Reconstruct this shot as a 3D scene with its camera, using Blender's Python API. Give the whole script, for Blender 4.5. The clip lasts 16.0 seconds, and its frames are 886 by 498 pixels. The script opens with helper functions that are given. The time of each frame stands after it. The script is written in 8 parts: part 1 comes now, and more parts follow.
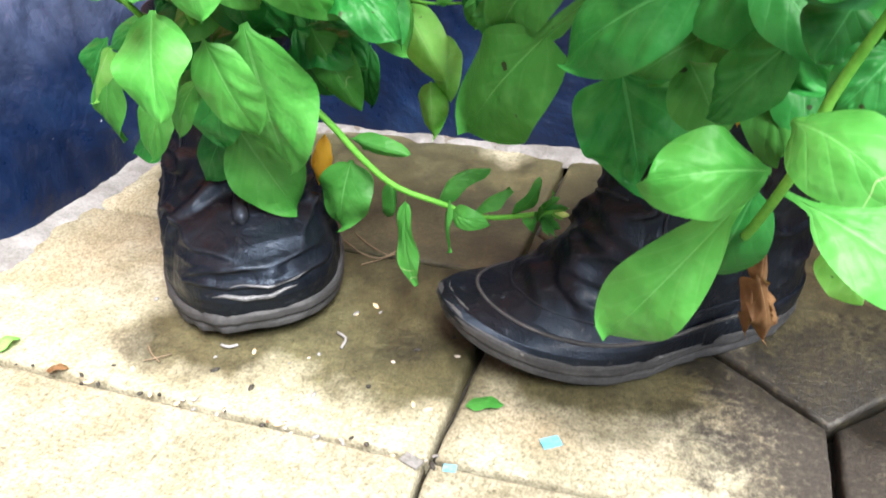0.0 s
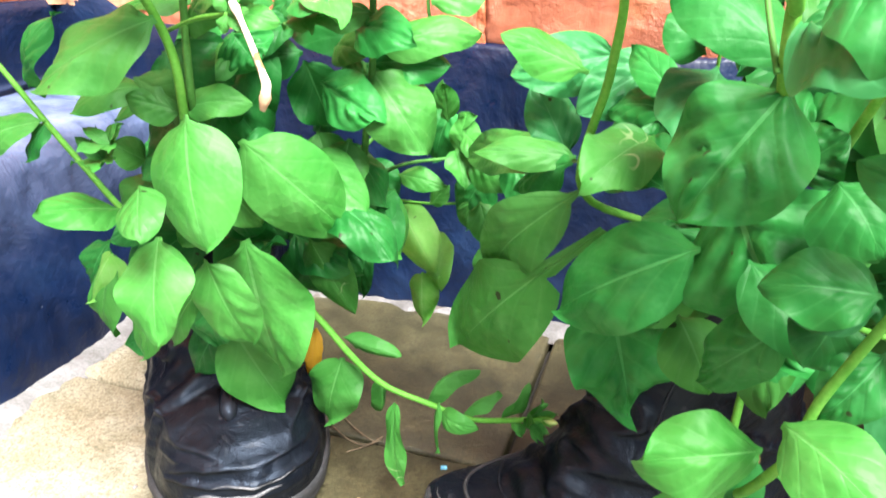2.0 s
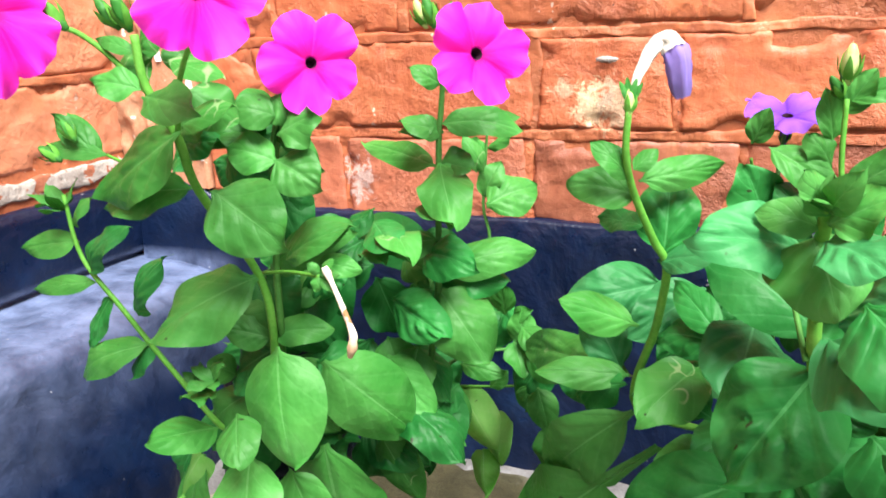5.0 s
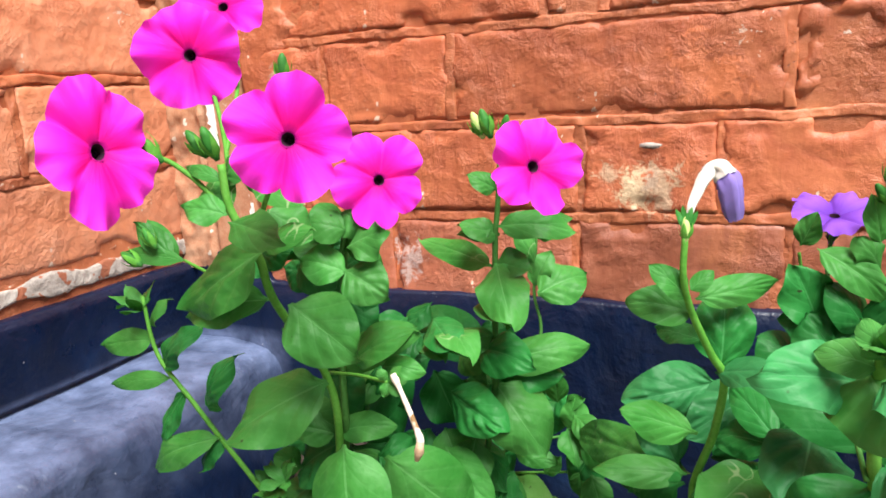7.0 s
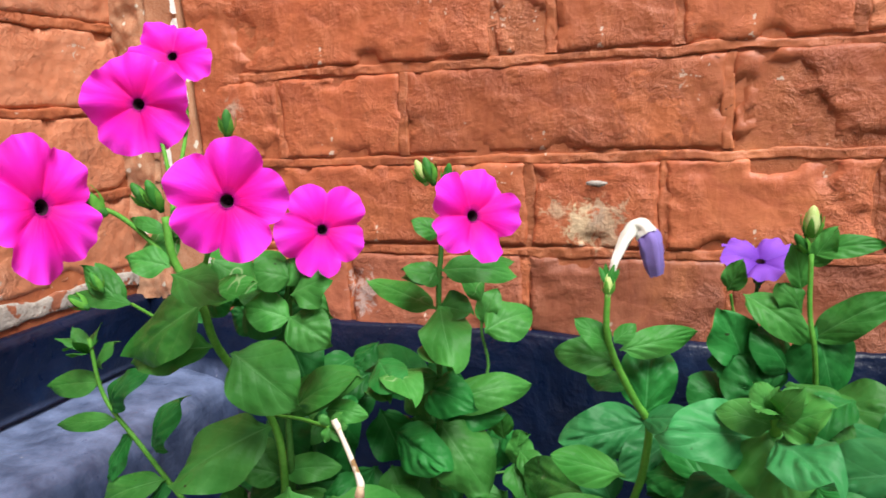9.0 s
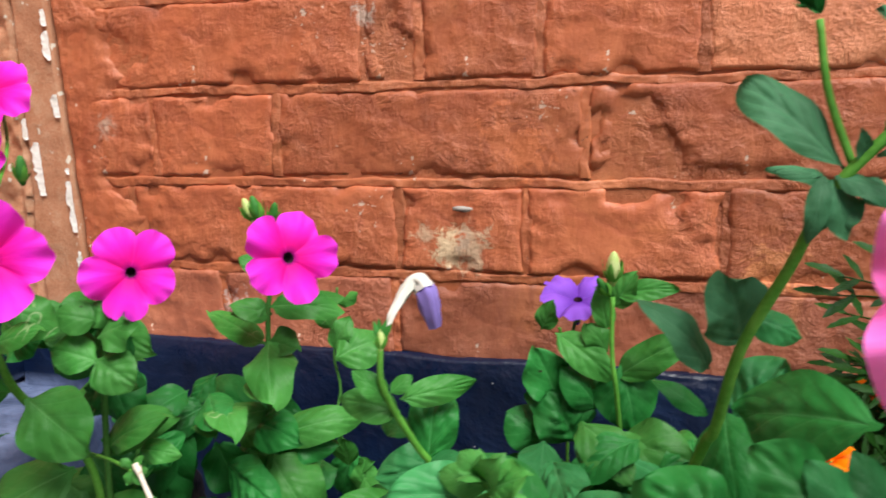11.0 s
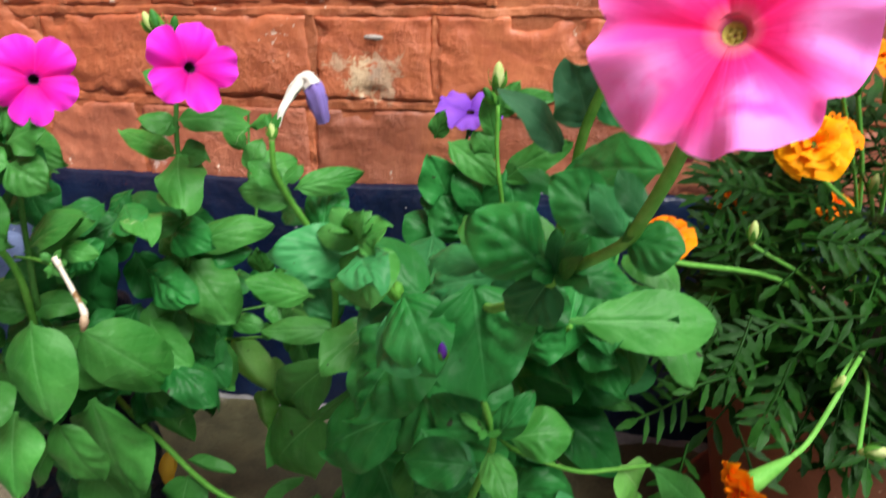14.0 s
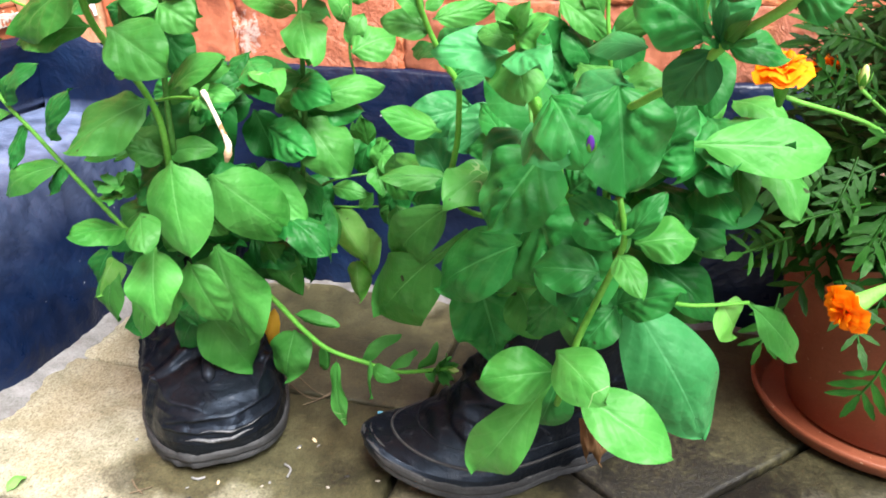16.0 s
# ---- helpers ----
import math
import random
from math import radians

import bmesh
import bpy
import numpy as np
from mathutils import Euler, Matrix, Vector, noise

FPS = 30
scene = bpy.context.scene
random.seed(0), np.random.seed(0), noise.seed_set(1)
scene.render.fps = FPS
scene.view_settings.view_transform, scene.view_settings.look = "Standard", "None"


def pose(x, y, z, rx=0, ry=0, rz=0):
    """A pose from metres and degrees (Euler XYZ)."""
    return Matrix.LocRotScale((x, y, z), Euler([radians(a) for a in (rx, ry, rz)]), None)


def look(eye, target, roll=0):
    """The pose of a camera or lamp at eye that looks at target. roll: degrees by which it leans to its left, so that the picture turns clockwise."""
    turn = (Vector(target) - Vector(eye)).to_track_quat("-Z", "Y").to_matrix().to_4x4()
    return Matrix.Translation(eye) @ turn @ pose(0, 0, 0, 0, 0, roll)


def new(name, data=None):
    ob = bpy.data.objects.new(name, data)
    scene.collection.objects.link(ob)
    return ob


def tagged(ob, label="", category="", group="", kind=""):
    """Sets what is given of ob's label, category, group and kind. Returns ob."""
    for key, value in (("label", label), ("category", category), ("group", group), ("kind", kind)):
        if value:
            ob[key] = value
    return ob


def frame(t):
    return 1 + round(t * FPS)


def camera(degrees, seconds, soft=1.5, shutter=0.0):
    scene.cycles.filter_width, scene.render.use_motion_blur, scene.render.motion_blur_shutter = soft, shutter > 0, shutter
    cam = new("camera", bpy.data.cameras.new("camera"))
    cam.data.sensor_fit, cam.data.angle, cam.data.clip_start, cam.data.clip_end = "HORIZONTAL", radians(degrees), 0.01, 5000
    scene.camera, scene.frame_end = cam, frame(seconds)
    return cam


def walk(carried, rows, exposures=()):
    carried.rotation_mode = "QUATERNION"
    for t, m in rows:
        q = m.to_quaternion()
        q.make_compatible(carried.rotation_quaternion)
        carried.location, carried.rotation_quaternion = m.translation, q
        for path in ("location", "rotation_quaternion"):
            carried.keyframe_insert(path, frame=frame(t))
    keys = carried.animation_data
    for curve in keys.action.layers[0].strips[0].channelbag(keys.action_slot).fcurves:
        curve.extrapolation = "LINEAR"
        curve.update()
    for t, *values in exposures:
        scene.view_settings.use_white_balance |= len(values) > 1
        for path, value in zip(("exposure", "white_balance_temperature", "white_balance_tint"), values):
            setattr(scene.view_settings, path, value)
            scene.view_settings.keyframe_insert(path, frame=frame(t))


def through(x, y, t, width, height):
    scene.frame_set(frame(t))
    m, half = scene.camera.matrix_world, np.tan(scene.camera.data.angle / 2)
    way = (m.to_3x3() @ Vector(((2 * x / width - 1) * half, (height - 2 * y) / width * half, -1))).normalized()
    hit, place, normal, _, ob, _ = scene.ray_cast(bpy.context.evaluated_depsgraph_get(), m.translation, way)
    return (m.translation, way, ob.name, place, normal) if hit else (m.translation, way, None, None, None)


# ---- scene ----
cam = camera(58.6, 16.0, soft=1.6, shutter=0.5)
PATH = [
    (0, (0.13142, 0.12127, 0.26890), (0.01780, 0.44347, 0.06085), -1.80),
    (0.5, (0.12860, 0.12565, 0.28018), (0.01558, 0.45411, 0.08182), -1.02),
    (1, (0.12525, 0.12979, 0.29335), (0.01363, 0.46582, 0.10727), -0.28),
    (1.5, (0.12212, 0.13297, 0.30585), (0.01158, 0.47709, 0.13450), 0.23),
    (2, (0.12067, 0.13594, 0.31381), (0.00914, 0.48617, 0.15601), 0.55),
    (2.5, (0.11967, 0.13367, 0.32135), (0.00695, 0.48938, 0.17727), 0.89),
    (3, (0.12007, 0.13124, 0.32984), (0.00147, 0.48913, 0.19624), 0.55),
    (3.5, (0.11711, 0.12781, 0.34284), (-0.00370, 0.48706, 0.21501), -0.10),
    (4, (0.11719, 0.12474, 0.35074), (-0.00900, 0.48515, 0.23165), -0.60),
    (4.5, (0.11678, 0.12085, 0.36296), (-0.01427, 0.48112, 0.24880), -1.44),
    (5, (0.11822, 0.11843, 0.37116), (-0.02002, 0.47819, 0.26411), -2.02),
    (7.5, (0.11292, 0.10139, 0.40107), (-0.04439, 0.46141, 0.32595), -3.05),
    (8, (0.11613, 0.09951, 0.40513), (-0.03798, 0.46136, 0.33220), -2.94),
    (10.5, (0.16183, 0.10811, 0.42046), (0.04489, 0.48419, 0.35056), -1.45),
    (11, (0.18188, 0.11322, 0.42902), (0.07204, 0.49104, 0.35702), -1.14),
    (11.5, (0.20153, 0.11812, 0.43992), (0.10399, 0.49857, 0.36412), -0.80),
    (12, (0.21912, 0.11746, 0.44640), (0.13529, 0.50114, 0.37049), 0.17),
    (12.5, (0.22957, 0.10968, 0.44932), (0.15953, 0.49567, 0.37115), 0.94),
    (13, (0.23045, 0.09990, 0.44537), (0.16169, 0.48263, 0.35162), 0.93),
    (13.5, (0.22055, 0.09019, 0.42407), (0.14877, 0.46681, 0.31005), 0.42),
    (14, (0.21099, 0.08227, 0.41348), (0.13494, 0.44829, 0.27119), -0.60),
    (14.5, (0.20474, 0.07291, 0.40288), (0.11988, 0.42902, 0.24170), -1.76),
    (15, (0.19358, 0.06099, 0.39328), (0.10687, 0.41495, 0.22838), -1.52),
    (15.5, (0.18605, 0.04547, 0.38216), (0.09590, 0.39843, 0.21695), -0.97),
    (16, (0.18188, 0.03182, 0.37623), (0.08953, 0.38267, 0.20777), -0.68),
]
EXPOSURE = [(0, 1.9), (1, 2.1), (2, 2.15), (3.5, 1.90), (5, 1.34), (7.5, 0.70), (10.5, 0.24), (12.5, 0.36), (13.5, 0.28), (14.5, 0.62), (15, 0.95), (16, 1.52)]
walk(cam, [(t, look(eye, target, roll)) for t, eye, target, roll in PATH], EXPOSURE)

# ---- light ----
world = bpy.data.worlds.new("sky")
scene.world = world
world.use_nodes = True
wn = world.node_tree
for n in list(wn.nodes):
    wn.nodes.remove(n)
sky = wn.nodes.new("ShaderNodeTexSky")
sky.sky_type, sky.sun_disc = "NISHITA", False
sky.sun_elevation, sky.sun_rotation = radians(55), radians(140)
sky.air_density, sky.dust_density = 1.0, 3.0
back = wn.nodes.new("ShaderNodeBackground")
back.inputs["Strength"].default_value = 0.050
wout = wn.nodes.new("ShaderNodeOutputWorld")
wn.links.new(sky.outputs["Color"], back.inputs["Color"])
wn.links.new(back.outputs["Background"], wout.inputs["Surface"])

sun_data = bpy.data.lights.new("sun", "SUN")
sun_data.energy, sun_data.angle, sun_data.color = 5.0, radians(34), (1.0, 0.975, 0.94)
sun = new("sun", sun_data)
sun.matrix_world = look((0.80, -0.55, 1.70), (0, 0.25, 0))

# ---- materials ----
def mat(name):
    m = bpy.data.materials.new(name)
    m.use_nodes = True
    nt = m.node_tree
    bsdf = nt.nodes["Principled BSDF"]
    return m, nt, bsdf


def node(nt, kind, **inputs):
    n = nt.nodes.new(kind)
    for k, v in inputs.items():
        n.inputs[k.replace("_", " ")].default_value = v
    return n


def coords(nt, which="Object"):
    return nt.nodes.new("ShaderNodeTexCoord").outputs[which]


def noise_tex(nt, vec, scale, detail=4.0, rough=0.6, dist=0.0):
    n = node(nt, "ShaderNodeTexNoise", Scale=scale, Detail=detail, Roughness=rough, Distortion=dist)
    nt.links.new(vec, n.inputs["Vector"])
    return n.outputs["Fac"]


def ramp(nt, fac, stops):
    r = nt.nodes.new("ShaderNodeValToRGB")
    e = r.color_ramp.elements
    while len(e) < len(stops):
        e.new(0.5)
    for el, (p, c) in zip(e, stops):
        el.position = p
        el.color = (*c, 1) if len(c) == 3 else c
    nt.links.new(fac, r.inputs["Fac"])
    return r.outputs["Color"]


def mixc(nt, fac, a, b, mode="MIX"):
    n = nt.nodes.new("ShaderNodeMix")
    n.data_type, n.blend_type = "RGBA", mode
    for sock, v in ((n.inputs[0], fac), (n.inputs[6], a), (n.inputs[7], b)):
        if isinstance(v, (int, float)):
            sock.default_value = v
        elif isinstance(v, tuple):
            sock.default_value = (*v, 1)
        else:
            nt.links.new(v, sock)
    return n.outputs[2]


def bump(nt, bsdf, heights, strength=0.6):
    """heights: (socket, metres) pairs."""
    last = None
    for h, d in heights:
        b = nt.nodes.new("ShaderNodeBump")
        b.inputs["Strength"].default_value = strength
        b.inputs["Distance"].default_value = d
        nt.links.new(h, b.inputs["Height"])
        if last:
            nt.links.new(last, b.inputs["Normal"])
        last = b.outputs["Normal"]
    nt.links.new(last, bsdf.inputs["Normal"])


def rand_of(nt):
    return nt.nodes.new("ShaderNodeObjectInfo").outputs["Random"]


def vary(nt, color, amount=0.25):
    """Lightens or darkens a colour a little, object by object."""
    mr = node(nt, "ShaderNodeMapRange")
    mr.inputs["To Min"].default_value, mr.inputs["To Max"].default_value = 1 - amount, 1 + amount
    nt.links.new(rand_of(nt), mr.inputs["Value"])
    hsv = nt.nodes.new("ShaderNodeHueSaturation")
    nt.links.new(mr.outputs["Result"], hsv.inputs["Value"])
    nt.links.new(color, hsv.inputs["Color"])
    return hsv.outputs["Color"]


# where old layers show on the back wall: x, z, size, squash, colour
PEELS = ((0.008, 0.313, 0.018, 0.9, (0.64, 0.48, 0.30)), (0.030, 0.314, 0.015, 0.7, (0.50, 0.34, 0.22)), (-0.012, 0.322, 0.012, 1.1, (0.52, 0.33, 0.21)), (0.020, 0.318, 0.008, 0.9, (0.42, 0.30, 0.21)), (0.072, 0.392, 0.022, 0.8, (0.62, 0.19, 0.075)), (0.050, 0.405, 0.018, 0.6, (0.58, 0.175, 0.07)),
         (0.256, 0.303, 0.026, 1.2, (0.66, 0.24, 0.09)), (-0.314, 0.415, 0.011, 1.0, (0.46, 0.30, 0.22)), (-0.06, 0.50, 0.012, 1.0, (0.46, 0.33, 0.26)), (-0.19, 0.25, 0.014, 0.7, (0.48, 0.34, 0.30)))


def painted_brick(name, base, dark, light):
    m, nt, b = mat(name)
    v = coords(nt)
    pos = nt.nodes.new("ShaderNodeNewGeometry").outputs["Position"]
    big = noise_tex(nt, v, 9, 5, 0.65)
    mid = noise_tex(nt, v, 55, 6, 0.7, 0.4)
    fine = noise_tex(nt, v, 420, 3, 0.7)
    col = ramp(nt, big, [(0.30, dark), (0.48, base), (0.70, light)])
    col = mixc(nt, 0.45, col, ramp(nt, mid, [(0.33, dark), (0.52, base), (0.72, light)]))
    # brushed-out streaks
    sc = node(nt, "ShaderNodeMapping")
    sc.inputs["Scale"].default_value = (120, 120, 16)
    nt.links.new(v, sc.inputs["Vector"])
    st = node(nt, "ShaderNodeTexNoise", Scale=1.0, Detail=5.0, Distortion=0.8)
    nt.links.new(sc.outputs["Vector"], st.inputs["Vector"])
    col = mixc(nt, ramp(nt, noise_tex(nt, pos, 8, 3, 0.6), [(0.42, (0.04, 0.04, 0.04)), (0.66, (0.22, 0.22, 0.22))]), col, ramp(nt, st.outputs["Fac"], [(0.4, dark), (0.62, light)]))
    # pale chips and specks of lime, dark pits
    spk = noise_tex(nt, v, 170, 2, 0.5)
    patch = noise_tex(nt, v, 16, 2, 0.5)
    mul = nt.nodes.new("ShaderNodeMath")
    mul.operation = "MULTIPLY"
    nt.links.new(spk, mul.inputs[0])
    nt.links.new(patch, mul.inputs[1])
    sp = ramp(nt, mul.outputs[0], [(0.425, (0, 0, 0)), (0.45, (1, 1, 1))])
    col = mixc(nt, sp, col, (0.62, 0.46, 0.36))
    pit = ramp(nt, noise_tex(nt, v, 130, 4, 0.75, 0.5), [(0.285, (1, 1, 1)), (0.325, (0, 0, 0))])
    col = mixc(nt, pit, col, (0.10, 0.028, 0.015))
    # places where the paint has come away, each ragged in its own way
    for (px_, pz_, size, squash, shade) in PEELS:
        mp = node(nt, "ShaderNodeMapping")
        mp.inputs["Location"].default_value = (-px_, 0, -pz_ * squash)
        mp.inputs["Scale"].default_value = (1, 0, squash)
        nt.links.new(pos, mp.inputs["Vector"])
        ln = nt.nodes.new("ShaderNodeVectorMath")
        ln.operation = "LENGTH"
        nt.links.new(mp.outputs["Vector"], ln.inputs[0])
        ad = nt.nodes.new("ShaderNodeMath")
        ad.operation = "MULTIPLY_ADD"
        nt.links.new(noise_tex(nt, pos, 70, 8, 0.8, 1.2), ad.inputs[0])
        ad.inputs[1].default_value = size * 5.0
        nt.links.new(ln.outputs["Value"], ad.inputs[2])
        on = ramp(nt, ad.outputs[0], [(size * 3.10, (1, 1, 1)), (size * 3.26, (0, 0, 0))])
        col = mixc(nt, on, col, shade)
    # thin places where a brighter undercoat grins through, soot in others
    tint = noise_tex(nt, pos, 6.5, 6, 0.7, 1.0)
    col = mixc(nt, ramp(nt, tint, [(0.58, (0, 0, 0)), (0.72, (0.55, 0.55, 0.55))]), col, (0.66, 0.24, 0.10))
    soot = noise_tex(nt, pos, 10.0, 7, 0.75, 0.6)
    col = mixc(nt, ramp(nt, soot, [(0.30, (0.6, 0.6, 0.6)), (0.42, (0, 0, 0))]), col, (0.17, 0.055, 0.032))
    nt.links.new(vary(nt, col, 0.17), b.inputs["Base Color"])
    # runs and lumps of thick paint over a crumbling face, in places only
    lumps = noise_tex(nt, v, 62, 6, 0.72, 0.25)
    where = ramp(nt, noise_tex(nt, pos, 13, 3, 0.6), [(0.36, (0.12, 0.12, 0.12)), (0.60, (1, 1, 1))])
    lumpy = mixc(nt, 1.0, lumps, where, "MULTIPLY")
    nt.links.new(ramp(nt, lumps, [(0.35, (0.62, 0.62, 0.62)), (0.65, (0.42, 0.42, 0.42))]), b.inputs["Roughness"])
    bump(nt, b, [(mid, 0.0006), (fine, 0.00012), (spk, 0.0003), (big, 0.0012), (pit, -0.0014), (st.outputs["Fac"], 0.0003), (lumpy, 0.0052)], 1.0)
    return m


BRICK = painted_brick("brick_red_paint", (0.44, 0.124, 0.051), (0.29, 0.066, 0.030), (0.55, 0.185, 0.082))
BRICK_BROWN = painted_brick("brick_brown_paint", (0.36, 0.112, 0.058), (0.20, 0.060, 0.034), (0.48, 0.190, 0.110))
# orange paint, made lighter to carry the stronger light on the wall's right
BRICK_ORANGE_LIT = painted_brick("brick_orange_lit_paint", (0.62, 0.215, 0.098), (0.48, 0.145, 0.062), (0.70, 0.31, 0.165))
BRICK_FADED = painted_brick("brick_faded_paint", (0.62, 0.235, 0.120), (0.48, 0.155, 0.072), (0.72, 0.36, 0.225))
MORTAR_RED = painted_brick("mortar_red_paint", (0.42, 0.124, 0.050), (0.25, 0.060, 0.027), (0.54, 0.20, 0.090))


def rough_mat(name, stops, scale=20, rough=0.8, relief=0.002, spots=None, fine_scale=500, metal=0.0, spec=0.5):
    m, nt, b = mat(name)
    v = coords(nt)
    a = noise_tex(nt, v, scale, 6, 0.65, 0.3)
    f = noise_tex(nt, v, fine_scale, 3, 0.7)
    n = len(stops)
    col = ramp(nt, a, [(0.28 + 0.44 * i / max(1, n - 1), c) for i, c in enumerate(stops)])
    col = mixc(nt, 0.3, col, ramp(nt, f, [(0.35, stops[0]), (0.65, stops[-1])]))
    if spots:
        sp = ramp(nt, noise_tex(nt, v, spots[1], 2, 0.5), [(spots[2], (0, 0, 0)), (spots[2] + 0.03, (1, 1, 1))])
        col = mixc(nt, sp, col, spots[0])
    nt.links.new(vary(nt, col, 0.06), b.inputs["Base Color"])
    b.inputs["Roughness"].default_value = rough
    b.inputs["Metallic"].default_value = metal
    b.inputs["Specular IOR Level"].default_value = spec
    bump(nt, b, [(a, relief), (f, relief * 0.2)], 0.7)
    return m


def navy_paint():
    m, nt, b = mat("navy_paint")
    v = coords(nt)
    lump = noise_tex(nt, v, 14, 5, 0.55, 0.5)
    brush = noise_tex(nt, v, 60, 4, 0.55, 0.2)
    col = ramp(nt, lump, [(0.3, (0.0014, 0.0044, 0.0170)), (0.55, (0.0030, 0.0092, 0.0330)), (0.75, (0.0085, 0.0220, 0.0620))])
    # ledge painted paler by position: weathered paint plus the sky's sheen on it
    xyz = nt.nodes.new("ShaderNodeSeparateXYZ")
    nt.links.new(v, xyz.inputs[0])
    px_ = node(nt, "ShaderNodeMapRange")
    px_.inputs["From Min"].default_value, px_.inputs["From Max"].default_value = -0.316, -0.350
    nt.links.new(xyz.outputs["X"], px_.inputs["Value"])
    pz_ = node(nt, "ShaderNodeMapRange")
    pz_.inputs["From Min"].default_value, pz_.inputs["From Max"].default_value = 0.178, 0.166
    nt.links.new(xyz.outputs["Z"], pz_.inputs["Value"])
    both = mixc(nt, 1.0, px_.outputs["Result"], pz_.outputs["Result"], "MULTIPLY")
    scuff_sheen = ramp(nt, noise_tex(nt, v, 38, 6, 0.62, 0.15), [(0.30, (0.30, 0.30, 0.30)), (0.66, (1, 1, 1))])
    col = mixc(nt, mixc(nt, 1.0, both, scuff_sheen, "MULTIPLY"), col, (0.130, 0.170, 0.290))
    chip = ramp(nt, noise_tex(nt, v, 75, 3, 0.6), [(0.735, (0, 0, 0)), (0.755, (1, 1, 1))])
    col = mixc(nt, chip, col, (0.30, 0.31, 0.34))
    nt.links.new(col, b.inputs["Base Color"])
    nt.links.new(ramp(nt, brush, [(0.3, (0.26, 0.26, 0.26)), (0.7, (0.48, 0.48, 0.48))]), b.inputs["Roughness"])
    b.inputs["Specular IOR Level"].default_value = 0.38
    bump(nt, b, [(lump, 0.009), (brush, 0.0022), (noise_tex(nt, v, 240, 3), 0.0003)], 0.7)
    return m


NAVY = navy_paint()


# damp round the boots and painted shade behind them: x, y, radius
WET_SHADED = ((-0.03, 0.475, 0.085), (0.03, 0.54, 0.10), (-0.10, 0.41, 0.036), (0.005, 0.425, 0.040), (-0.135, 0.405, 0.026), (0.10, 0.47, 0.07), (-0.10, 0.60, 0.12), (0.12, 0.62, 0.14), (-0.19, 0.62, 0.08), (0.30, 0.62, 0.14), (0.24, 0.50, 0.08))
STAINS = ((0.211, 0.434, 0.040, 1.0), (0.236, 0.459, 0.036, 1.0), (0.262, 0.486, 0.036, 1.0), (0.212, 0.400, 0.030, 1.0), (0.172, 0.466, 0.034, 1.0), (0.14, 0.492, 0.034, 0.9), (0.235, 0.450, 0.125, 1.0), (0.32, 0.47, 0.08, 0.6), (0.29, 0.385, 0.115, 0.95), (0.205, 0.400, 0.065, 0.9), (0.0, 0.435, 0.022, 0.75), (0.04, 0.46, 0.030, 0.5), (-0.03, 0.56, 0.09, 0.45), (0.10, 0.62, 0.10, 0.45), (-0.145, 0.40, 0.022, 0.35), (-0.17, 0.385, 0.018, 0.35))


